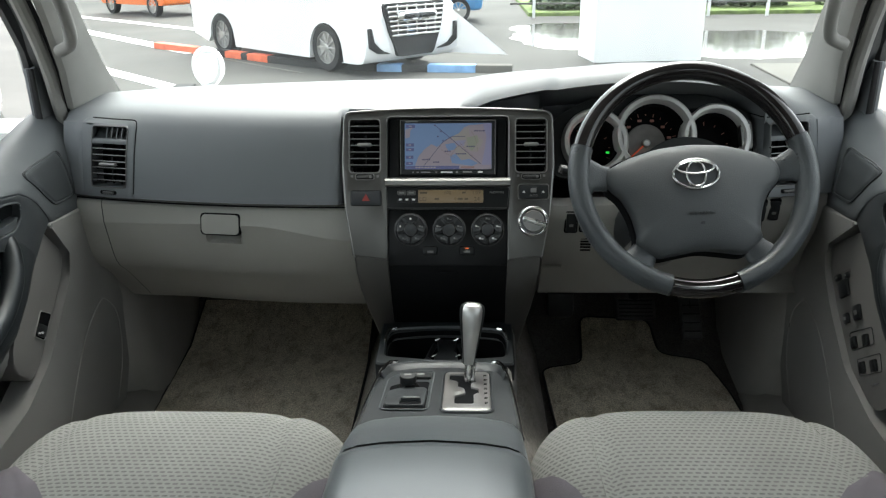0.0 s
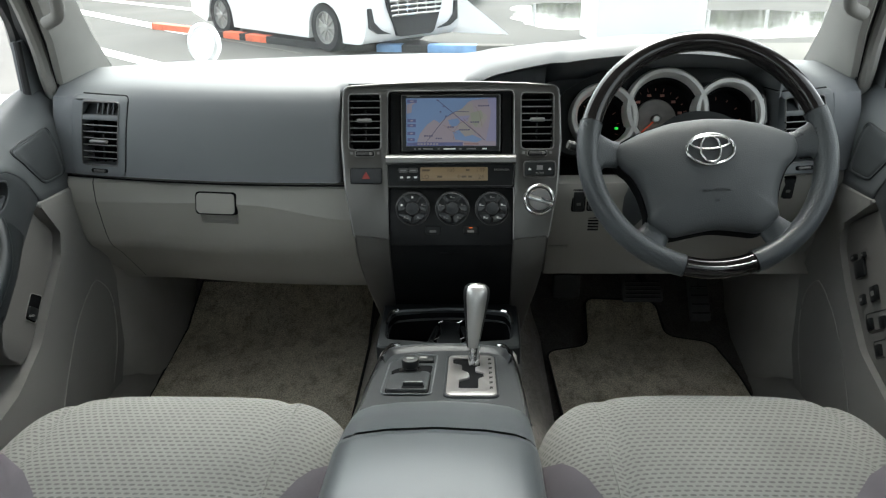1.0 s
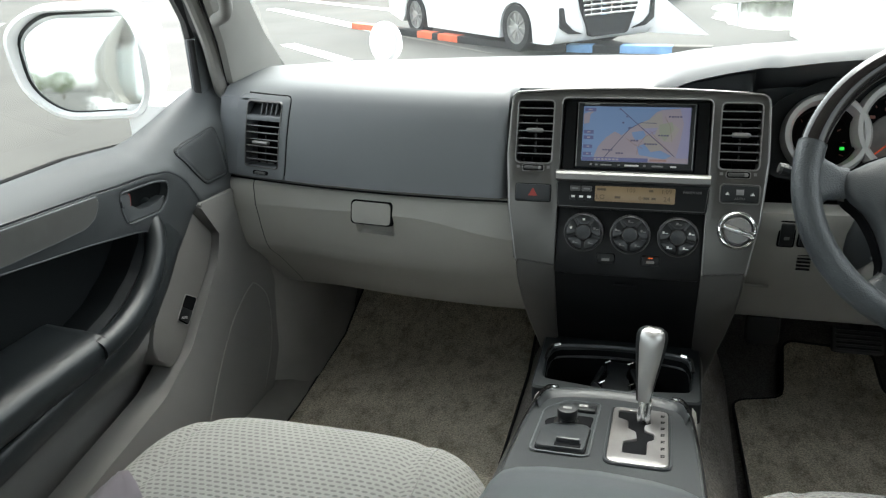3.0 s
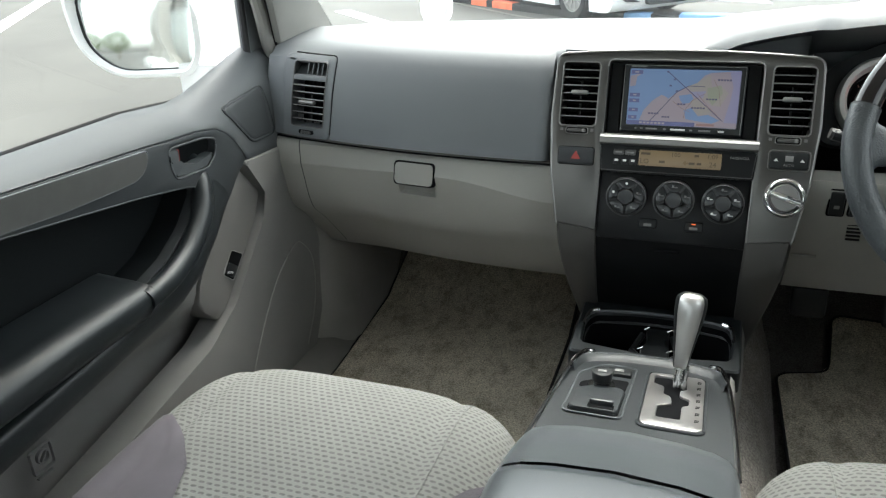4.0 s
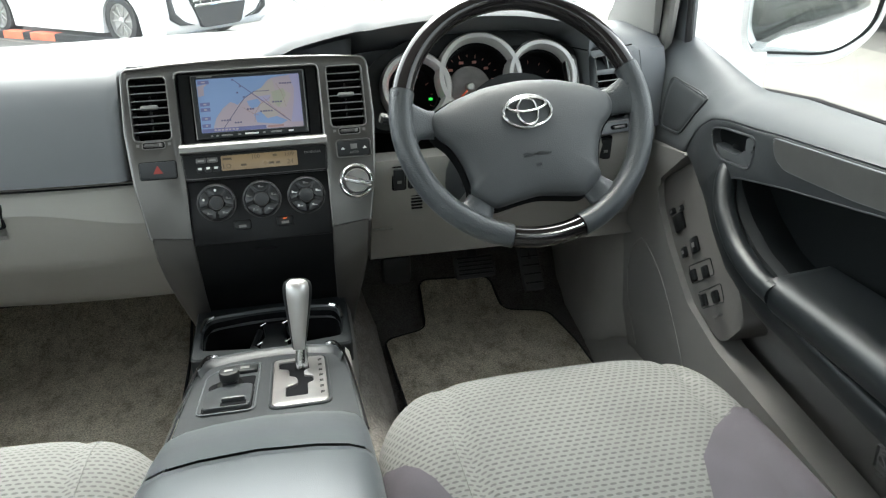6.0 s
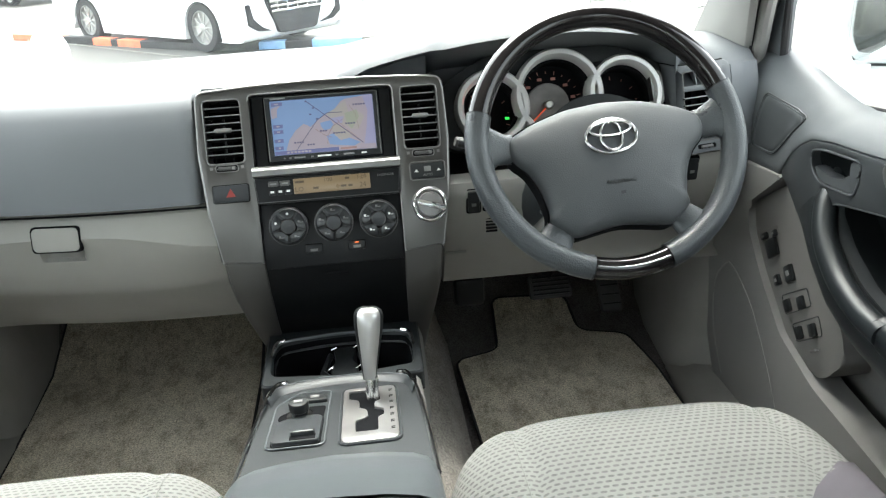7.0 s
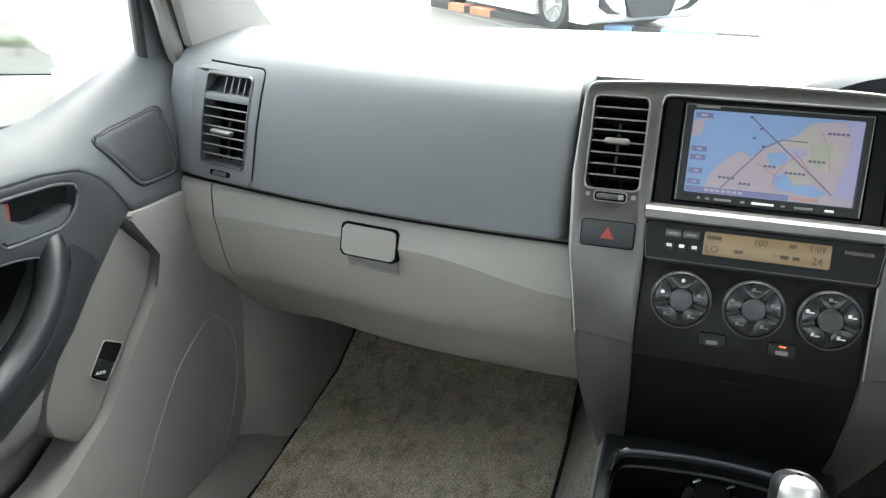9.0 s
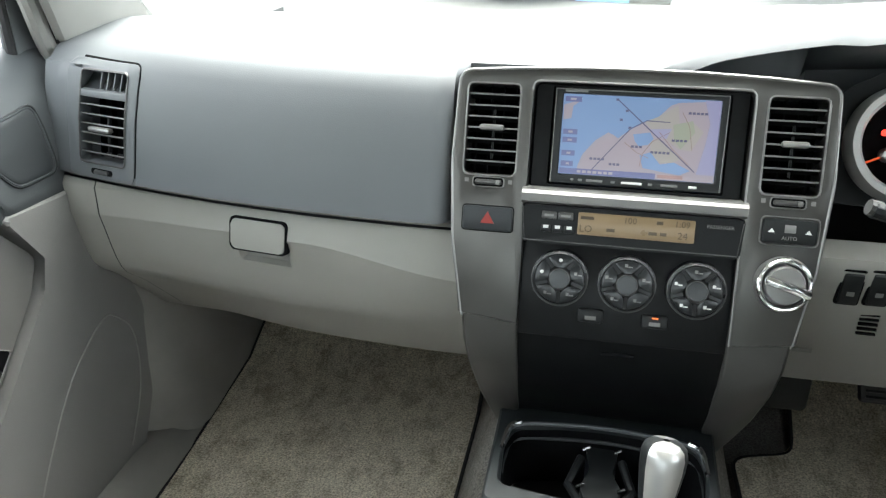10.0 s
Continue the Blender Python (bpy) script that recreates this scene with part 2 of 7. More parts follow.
def thing(name, label, category, at=(0, 0, 0), group="", kind=""):
    ob = new(name)
    ob.empty_display_size = 0.05
    ob.location = at
    return tagged(ob, label, category, group, kind)


def apply(bm, m):
    if m is not None:
        bmesh.ops.transform(bm, matrix=m, verts=bm.verts)
    return bm


def box(sx, sy, sz, bevel=0.0, at=(0, 0, 0), m=None, seg=2):
    bm = bmesh.new()
    bmesh.ops.create_cube(bm, size=1, matrix=Matrix.Diagonal((sx, sy, sz, 1)))
    if bevel:
        bmesh.ops.bevel(bm, geom=list(bm.edges), offset=bevel, segments=seg, affect="EDGES", profile=0.5)
    bmesh.ops.translate(bm, verts=bm.verts, vec=at)
    return apply(bm, m)


def plate(poly, z0, z1, bevel=0.0, m=None, seg=2):
    """A flat piece with the outline poly, from z0 up to z1, its upper edge rounded."""
    bm = bmesh.new()
    lo = [bm.verts.new((x, y, z0)) for x, y in poly]
    hi = [bm.verts.new((x, y, z1)) for x, y in poly]
    n = len(poly)
    top = bm.faces.new(hi)
    bm.faces.new(lo[::-1])
    for i in range(n):
        bm.faces.new((lo[i], lo[(i + 1) % n], hi[(i + 1) % n], hi[i]))
    if bevel:
        bmesh.ops.bevel(bm, geom=list(top.edges), offset=bevel, segments=seg, affect="EDGES", profile=0.5)
    bmesh.ops.triangulate(bm, faces=[f for f in bm.faces if len(f.verts) > 4])
    return apply(bm, m)


def pierced(out, holes, z0, z1, m=None, bevel=0.0):
    """A flat piece with openings through it, its upper edges rounded."""
    bm = bmesh.new()
    es = []
    for pts in (out,) + tuple(holes):
        vs = [bm.verts.new((x, y, z1)) for x, y in pts]
        es += [bm.edges.new((vs[i - 1], vs[i])) for i in range(len(vs))]
    bmesh.ops.triangle_fill(bm, edges=es, use_beauty=True)
    top = set(bm.faces)
    ex = bmesh.ops.extrude_face_region(bm, geom=list(bm.faces))
    bmesh.ops.translate(bm, verts=[g for g in ex["geom"] if isinstance(g, bmesh.types.BMVert)], vec=(0, 0, z0 - z1))
    bmesh.ops.recalc_face_normals(bm, faces=list(bm.faces))
    if bevel:
        rim = [e for e in bm.edges if all(abs(v.co.z - z1) < 1e-6 for v in e.verts) and any(abs(f.normal.z) < 0.5 for f in e.link_faces)]
        bmesh.ops.bevel(bm, geom=rim, offset=bevel, segments=2, affect="EDGES", profile=0.5)
    return apply(bm, m)


def rounded(x0, y0, x1, y1, r, n=5):
    pts = []
    for cx, cy, a in ((x1 - r, y1 - r, 0), (x0 + r, y1 - r, 90), (x0 + r, y0 + r, 180), (x1 - r, y0 + r, 270)):
        for k in range(n + 1):
            t = radians(a + 90 * k / n)
            pts.append((cx + r * math.cos(t), cy + r * math.sin(t)))
    return pts


def soften(poly, r, n=4):
    """The outline with its corners rounded."""
    out = []
    c = len(poly)
    for i in range(c):
        p, q, s = Vector(poly[i - 1]), Vector(poly[i]), Vector(poly[(i + 1) % c])
        a, b = (p - q), (s - q)
        k = min(r, a.length * 0.45, b.length * 0.45)
        a, b = q + a.normalized() * k, q + b.normalized() * k
        for j in range(n + 1):
            t = j / n
            v = a * (1 - t) ** 2 + q * 2 * t * (1 - t) + b * t * t
            out.append((v.x, v.y))
    return out


def cast(poly, c, a):
    """How far the outline lies from c in the direction a."""
    d = Vector((math.cos(a), math.sin(a)))
    best = 0.0
    for i in range(len(poly)):
        p, q = Vector(poly[i]) - c, Vector(poly[(i + 1) % len(poly)]) - c
        e = q - p
        den = d.x * e.y - d.y * e.x
        if abs(den) < 1e-12:
            continue
        t = (p.x * e.y - p.y * e.x) / den
        s = (p.x * d.y - p.y * d.x) / den
        if t > 0 and -1e-6 <= s <= 1 + 1e-6:
            best = max(best, t)
    return best


def ring(outer, inner, z0, z1, b=0.002, wall=None, m=None):
    """A frame between two outlines, with rounded upper edges; the inner wall goes down to wall."""
    wall = z0 if wall is None else wall
    c = sum((Vector(p) for p in inner), Vector((0, 0))) / len(inner)
    angles = sorted({round(math.atan2(p[1] - c.y, p[0] - c.x), 4) for p in list(outer) + list(inner)})
    loops = [[] for _ in range(6)]
    for a in angles:
        ro, ri = cast(outer, c, a), cast(inner, c, a)
        d = Vector((math.cos(a), math.sin(a)))
        for k, (r, z) in enumerate(((ro, z0), (ro, z1 - b), (ro - b, z1), (ri + b, z1), (ri, z1 - b), (ri, wall))):
            p = c + d * r
            loops[k].append((p.x, p.y, z))
    bm = bmesh.new()
    vs = [[bm.verts.new(p) for p in l] for l in loops]
    n = len(angles)
    for k in range(5):
        for i in range(n):
            j = (i + 1) % n
            bm.faces.new((vs[k][i], vs[k][j], vs[k + 1][j], vs[k + 1][i]))
    return apply(bm, m)


def loft(rows, close=False, cap=False, m=None):
    """A skin over rows of points, each row of the same length."""
    bm = bmesh.new()
    vs = [[bm.verts.new(p) for p in r] for r in rows]
    for r in range(len(vs) - 1):
        n = len(vs[r])
        for i in range(n if close else n - 1):
            j = (i + 1) % n
            bm.faces.new((vs[r][i], vs[r][j], vs[r + 1][j], vs[r + 1][i]))
    if cap:
        bm.faces.new(vs[0][::-1])
        bm.faces.new(vs[-1])
        bmesh.ops.triangulate(bm, faces=[f for f in bm.faces if len(f.verts) > 4])
    bmesh.ops.remove_doubles(bm, verts=bm.verts, dist=1e-6)
    return apply(bm, m)


def smooth_path(pts, n=6):
    """A smooth line through the points."""
    P = [Vector(p) for p in pts]
    P = [P[0] * 2 - P[1]] + P + [P[-1] * 2 - P[-2]]
    out = []
    for i in range(1, len(P) - 2):
        for k in range(n):
            t = k / n
            a, b, c, d = P[i - 1:i + 3]
            out.append(0.5 * (2 * b + (c - a) * t + (2 * a - 5 * b + 4 * c - d) * t * t + (3 * b - a - 3 * c + d) * t ** 3))
    return out + [P[-2]]


def tube(path, radius, sides=10, m=None, flat=1.0, caps=True, closed=False):
    """A round bar along a path; radius may be a list."""
    P = [Vector(p) for p in path]
    rows = []
    up = Vector((0, 0, 1))
    for i, p in enumerate(P):
        if closed:
            t = (P[(i + 1) % len(P)] - P[i - 1]).normalized()
        else:
            t = (P[min(i + 1, len(P) - 1)] - P[max(i - 1, 0)]).normalized()
        a = t.cross(up)
        if a.length < 1e-3:
            a = t.cross(Vector((1, 0, 0)))
        a.normalize()
        b = a.cross(t)
        r = radius[i] if isinstance(radius, (list, tuple)) else radius
        rows.append([p + (a * math.cos(q) + b * math.sin(q) * flat) * r for q in (2 * math.pi * k / sides for k in range(sides))])
    if closed:
        rows.append(rows[0])
    return loft(rows, close=True, cap=caps and not closed, m=m)


def lathe(profile, sides=28, m=None):
    """A turned piece round z from pairs of radius and height."""
    return loft([[(r * math.cos(2 * math.pi * k / sides), r * math.sin(2 * math.pi * k / sides), z) for k in range(sides)] for r, z in profile], close=True, cap=True, m=m)


def join(*bms):
    out = bmesh.new()
    for b in bms:
        me = bpy.data.meshes.new("piece")
        b.to_mesh(me)
        b.free()
        out.from_mesh(me)
        bpy.data.meshes.remove(me)
    return out


def lettering(name, text, size, mat, m, parent, depth=0.0004):
    """Raised writing as a mesh."""
    cu = bpy.data.curves.new(name, "FONT")
    cu.body, cu.size, cu.align_x, cu.align_y, cu.extrude, cu.resolution_u = text, size, "CENTER", "CENTER", depth, 2
    tmp = new(name, cu)
    me = bpy.data.meshes.new_from_object(tmp.evaluated_get(bpy.context.evaluated_depsgraph_get()))
    bpy.data.objects.remove(tmp)
    me.transform(m)
    me.materials.clear()
    me.materials.append(mat)
    return hang(new(name, me), parent)


def smoothstep(a, b, x):
    t = min(1, max(0, (x - a) / (b - a)))
    return t * t * (3 - 2 * t)


def lerp_table(table, x):
    for (a, u), (b, v) in zip(table, table[1:]):
        if x <= b:
            return u + (v - u) * min(1, max(0, (x - a) / (b - a)))
    return table[-1][1]
# ---- ground outside ----
def ground_material():
    m = material("asphalt", (0.058, 0.0565, 0.052), 0.85, vary=0.35, scale=0.35, grain=0.6, grain_scale=60)
    return m


M_GROUND = ground_material()
M_LINE = material("line_paint", (0.78, 0.78, 0.76), 0.6, vary=0.12, scale=3)
M_CONC = material("pale_concrete", (0.105, 0.100, 0.088), 0.8, vary=0.2, scale=0.8)
M_RENDERW = material("white_wall_paint", (0.80, 0.80, 0.79), 0.7, vary=0.04, scale=1.5)
M_REDP = material("red_kerb_paint", (0.62, 0.13, 0.06), 0.6, vary=0.25, scale=6)
M_BLUEP = material("blue_kerb_paint", (0.20, 0.36, 0.60), 0.6, vary=0.25, scale=6)
M_GRASS = material("grass_verge", (0.12, 0.17, 0.05), 0.9, vary=0.4, scale=5)
M_LEAF = material("leaves", (0.055, 0.085, 0.030), 0.7, vary=0.4, scale=2)
M_BARK = material("bark", (0.10, 0.075, 0.05), 0.9, vary=0.3, scale=9)

bm = bmesh.new()
bmesh.ops.create_grid(bm, x_segments=4, y_segments=4, size=900)
bmesh.ops.translate(bm, verts=bm.verts, vec=(0, 0, GROUND))
tagged(part("ground", bm, M_GROUND), "worn grey asphalt car park, damp in patches", "ground", kind="structure")


def strip(name, a, b, w, mat, label, h=0.005, category="marking"):
    a, b = Vector((*a, 0)), Vector((*b, 0))
    d = (b - a).normalized()
    s = Vector((-d.y, d.x, 0)) * w / 2
    poly = [((a + s).x, (a + s).y), ((a - s).x, (a - s).y), ((b - s).x, (b - s).y), ((b + s).x, (b + s).y)]
    ob = part(name, plate(poly, GROUND - 0.02, GROUND + h, 0.0 if h < 0.03 else 0.02), mat)
    return tagged(ob, label, category, kind="structure")


strip("parking_line", (-11.5, 23.04), (-6.0, 18.25), 0.30, M_LINE, "white painted parking line on the asphalt")
strip("parking_line", (-9.9, 19.4), (-4.9, 14.13), 0.34, M_LINE, "white painted parking line on the asphalt")
strip("parking_line", (-6.2, 12.66), (-3.4, 9.86), 0.26, M_LINE, "white painted parking line on the asphalt")
strip("parking_line", (-9.8, 8.1), (-16.0, 16.6), 0.30, M_LINE, "white painted parking line on the asphalt")
strip("parking_line", (-4.8, 13.95), (-2.45, 11.62), 0.07, M_CONC, "thin worn pale line in front of the kerb")
for a, b, mat, label in (((-5.86, 14.94), (-4.75, 14.06), M_REDP, "red painted low kerb stone"), ((-4.75, 14.06), (-4.10, 13.55), M_RUBBER, "black painted low kerb stone"), ((-4.10, 13.55), (-3.75, 13.27), M_REDP, "red painted low kerb stone"), ((-3.75, 13.27), (-3.62, 13.17), M_RUBBER, "black painted low kerb stone"), ((-3.62, 13.17), (-3.20, 12.84), M_REDP, "red painted low kerb stone"), ((-3.20, 12.84), (-2.2, 12.10), M_RUBBER, "black painted low kerb stone"), ((-2.2, 12.10), (-1.35, 11.80), M_RUBBER, "black painted low kerb stone"), ((-1.35, 11.80), (-0.98, 11.74), M_BLUEP, "blue painted low kerb stone"), ((-0.98, 11.74), (-0.60, 11.69), M_RUBBER, "black painted low kerb stone"), ((-0.60, 11.69), (0.10, 11.60), M_BLUEP, "blue painted low kerb stone"), ((0.10, 11.60), (0.62, 11.54), M_CONC, "bare pale low kerb stone")):
    strip("kerb", a, b, 0.18, mat, label, 0.11, "kerb")
strip("grass_verge", (1.5, 24.6), (60, 24.6), 7.0, M_GRASS, "rough green grass verge behind the fence", 0.10, "grass")
strip("pavement", (4.9, 1.5), (5.5, 12.0), 2.6, M_CONC, "pale dusty concrete strip", 0.03, "pavement")
M_WATER = material("rain_water", (0.10, 0.10, 0.095), 0.10, vary=0.1, scale=2, spec=0.6)
for seed, cx, cy, rx, ry in ((1, 5.2, 15.0, 2.6, 2.0), (2, 2.0, 16.6, 1.2, 2.6)):
    shore = [(cx + rx * k * math.cos(q), cy + ry * k * math.sin(q)) for q, k in ((2 * math.pi * j / 60, 1 + 0.30 * noise.noise((math.cos(2 * math.pi * j / 60) * 1.7 + seed * 7, math.sin(2 * math.pi * j / 60) * 1.7, seed)) + 0.12 * noise.noise((math.cos(2 * math.pi * j / 60) * 6, math.sin(2 * math.pi * j / 60) * 6, seed))) for j in range(60))]
    tagged(part("puddle", plate(shore, GROUND - 0.01, GROUND + 0.004), M_WATER), "shallow rain puddle lying on the asphalt", "puddle", kind="structure")


def tyre_wheel(parent, at, r, w, m=None):
    """A car wheel that faces along its own z."""
    mm = Matrix.Translation(at) @ m
    t = part("tyre", lathe([(r * 0.68, -w / 2), (r * 0.95, -w / 2), (r, -w * 0.3), (r, w * 0.3), (r * 0.95, w / 2), (r * 0.68, w / 2), (r * 0.66, w * 0.3), (r * 0.66, -w * 0.3)], 32, mm), M_RUBBER, parent)
    bms = [lathe([(r * 0.69, w * 0.25), (r * 0.69, w * 0.46), (r * 0.64, w * 0.46), (r * 0.62, w * 0.2), (0.01, w * 0.12)], 32)]
    for k in range(10):
        bms.append(box(r * 0.5, r * 0.07, w * 0.1, 0.006, (r * 0.36, 0, w * 0.36), Matrix.Rotation(2 * math.pi * k / 10, 4, "Z")))
    bms.append(lathe([(r * 0.16, w * 0.2), (r * 0.16, w * 0.44), (r * 0.12, w * 0.47)], 16))
    rim = join(*bms)
    part("rim", apply(rim, mm), M_SATIN, parent)


def white_van(at, heading):
    """A tall people carrier; its own x is ahead, y to its left."""
    M = Matrix.Translation(at) @ Matrix.Rotation(heading, 4, "Z")
    v = thing("minivan", "white tall minivan with chrome grille and alloy wheels, parked", "car", at)
    side = [(-1.0, 0.30), (-1.02, 0.95), (-0.95, 1.35), (-0.80, 1.86), (-0.4, 1.90), (1.9, 1.88), (2.5, 1.72), (3.25, 1.12), (3.75, 0.98), (3.92, 0.82), (3.95, 0.36), (3.87, 0.17), (3.48, 0.16)]
    arch = [(3.0 + 0.40 * math.cos(a), 0.30 + 0.40 * math.sin(a)) for a in (math.pi * k / 10 for k in range(0, 11))]
    arch2 = [(0.0 + 0.40 * math.cos(a), 0.30 + 0.40 * math.sin(a)) for a in (math.pi * k / 10 for k in range(0, 11))]
    outline = soften(side, 0.12, 3) + [(3.42, 0.17)] + arch + [(2.58, 0.17), (0.42, 0.17)] + arch2 + [(-0.5, 0.20)]
    S = M @ Matrix(((1, 0, 0, 0), (0, 0, 1, 0), (0, 1, 0, 0), (0, 0, 0, 1)))
    body = plate(outline, -0.91, 0.91, 0.10, S, 3)
    part("body", body, M_WHITE, v)
    part("underbody", box(4.2, 1.5, 0.3, 0.05, (1.5, 0, 0.36), M), M_RUBBER, v)
    for s in (-1, 1):
        for wx in (0.0, 3.0):
            turn = Matrix.Rotation(-s * math.pi / 2, 4, "X")
            tyre_wheel(v, M @ Vector((wx, s * 0.80, 0.345)), 0.345, 0.225, M.to_3x3().to_4x4() @ turn)
        for x0, x1 in ((-0.7, 0.55), (0.62, 1.75), (1.82, 2.75)):
            pane = plate(soften([(x0, 1.08), (x1, 1.08), (min(x1, 2.35), 1.70), (x0 + 0.05, 1.70)], 0.06), 0.905, 0.918, 0, S if s > 0 else S @ Matrix.Diagonal((1, 1, -1, 1)))
            part("side_window", pane, M_CARGLASS, v)
        light = part("headlight", box(0.30, 0.46, 0.13, 0.05, (3.86, s * 0.62, 0.80), M @ Matrix.Rotation(-s * 0.12, 4, "Z")), M_CHROME, v)
        part("lens", box(0.05, 0.36, 0.07, 0.02, (4.015, s * 0.60, 0.80), M @ Matrix.Rotation(-s * 0.12, 4, "Z")), M_CARGLASS, light)
        wedge = [(s * 0.86, 0.66), (s * 0.80, 0.66), (s * 0.78, 0.47), (s * 0.66, 0.36), (s * 0.46, 0.29), (s * 0.70, 0.31), (s * 0.86, 0.40)]
        part("fog_lamp_recess", plate(wedge if s > 0 else wedge[::-1], 3.86, 3.972, 0.01, M @ Matrix(((0, 0, 1, 0), (1, 0, 0, 0), (0, 1, 0, 0), (0, 0, 0, 1)))), M_RUBBER, v)
        part("door_mirror", box(0.14, 0.22, 0.20, 0.06, (2.62, s * 1.02, 1.12), M), M_WHITE, v)
    g = part("grille", plate(soften([(-0.34, 0.24), (0.34, 0.24), (0.50, 0.60), (0.58, 0.98), (-0.58, 0.98), (-0.50, 0.60)], 0.05), 3.90, 3.985, 0.01, M @ Matrix(((0, 0, 1, 0), (1, 0, 0, 0), (0, 1, 0, 0), (0, 0, 0, 1)))), M_RUBBER, v)
    for k in range(7):
        z = 0.54 + k * 0.065
        part("grille_bar", box(0.03, 2 * (0.46 + 0.22 * (z - 0.54)), 0.032, 0.008, (3.995, 0, z), M), M_CHROME, g)
    for k in range(5):
        part("grille_bar", box(0.03, 0.022, 0.44, 0.006, (3.992, -0.36 + 0.18 * k, 0.74), M), M_CHROME, g)
    part("windscreen", plate(soften([(-0.72, 1.16), (0.72, 1.16), (0.62, 1.80), (-0.62, 1.80)], 0.08), 0, 0.02, 0, M @ Matrix(((0, -0.95, 0.6, 4.33), (1, 0, 0, 0), (0, 1, 0.9, 0), (0, 0, 0, 1)))), M_CARGLASS, v)
    return v


def small_car(name, at, heading, mat, label, length=3.4, height=1.6):
    M = Matrix.Translation(at) @ Matrix.Rotation(heading, 4, "Z")
    v = thing(name, label, "car", at)
    L = length / 2
    S = M @ Matrix(((1, 0, 0, 0), (0, 0, 1, 0), (0, 1, 0, 0), (0, 0, 0, 1)))
    out = soften([(-L, 0.28), (-L - 0.02, 0.9), (-L + 0.25, height), (L * 0.25, height), (L * 0.58, 0.98), (L * 0.95, 0.85), (L, 0.3)], 0.14, 3)
    part("body", plate(out, -0.74, 0.74, 0.08, S, 2), mat, v)
    for s in (-1, 1):
        for wx in (-L * 0.66, L * 0.66):
            tyre_wheel(v, M @ Vector((wx, s * 0.68, 0.29)), 0.29, 0.17, M.to_3x3().to_4x4() @ Matrix.Rotation(-s * math.pi / 2, 4, "X"))
        part("side_window", plate(soften([(-L + 0.3, 0.98), (L * 0.45, 0.98), (L * 0.18, height - 0.1), (-L + 0.4, height - 0.1)], 0.06), 0.735, 0.748, 0, S if s > 0 else S @ Matrix.Diagonal((1, 1, -1, 1))), M_CARGLASS, v)
    for s in (-1, 1):
        part("headlight", box(0.08, 0.24, 0.16, 0.03, (L - 0.01, s * 0.52, 0.72), M), M_CHROME, v)
    return v


VAN_F, VAN_R = Vector((-2.11, 11.75, GROUND)), Vector((-4.27, 13.83, GROUND))
_h = math.atan2(VAN_F.y - VAN_R.y, VAN_F.x - VAN_R.x)
_side = Vector((math.sin(_h), -math.cos(_h), 0))  # the flank that faces the car
white_van(VAN_F - _side * 0.91 - Vector((math.cos(_h), math.sin(_h), 0)) * 3.0, _h)
small_car("small_car", (-9.2, 23.6, GROUND), radians(-38), M_ORANGE, "bright orange small car parked behind the minivan", 3.4, 1.7)
small_car("small_car", (-1.45, 20.1, GROUND), radians(184), M_BLUE, "blue small car parked beyond the minivan", 3.4, 1.6)
small_car("small_car", (-16.0, 34.0, GROUND), radians(-30), M_DARKCAR, "dark small car in the far row", 3.8, 1.5)
small_car("small_car", (-12.0, 33.0, GROUND), radians(-30), M_DARKCAR, "dark small car in the far row", 3.8, 1.5)
small_car("dark_car", (8.4, 8.9, GROUND), radians(95), M_DARKCAR, "black car parked on the pale concrete", 4.4, 1.6)

# white pillar of a building, fence and verge
tagged(part("building_pillar", plate(rounded(-0.86, -0.5, 0.86, 0.5, 0.03, 2), GROUND, 6.0, 0, Matrix.Translation((2.72, 13.05, 0)) @ Matrix.Rotation(0.12, 4, "Z")), M_RENDERW), "broad white painted pillar standing on the car park", "pillar")
sign = thing("wall_sign", "small grey unreadable sign on the white pillar", "sign", (2.66, 12.52, 0.8))
for k in range(11):
    part("letter_bar", box(0.035, 0.006, 0.20, 0.001, (2.38 + 0.062 * k, 12.518 + 0.0075 * k, 0.93)), M_PRINTD, sign)
f = thing("fence", "low fence with white posts and rails along the verge", "fence", (10, 20.6, GROUND))
post = part("post", box(0.07, 0.07, 1.0, 0.01, (0, 0, 0)), M_RENDERW, f)
post.location = (1.6, 20.6, GROUND + 0.5)
for k in range(1, 14):
    clone(post, Matrix.Translation((1.6 + k * 1.45, 20.6, GROUND + 0.5)), f)
for z in (0.35, 0.8):
    part("rail", box(20, 0.035, 0.05, 0.005, (11.0, 20.6, GROUND + z)), M_CONC, f)


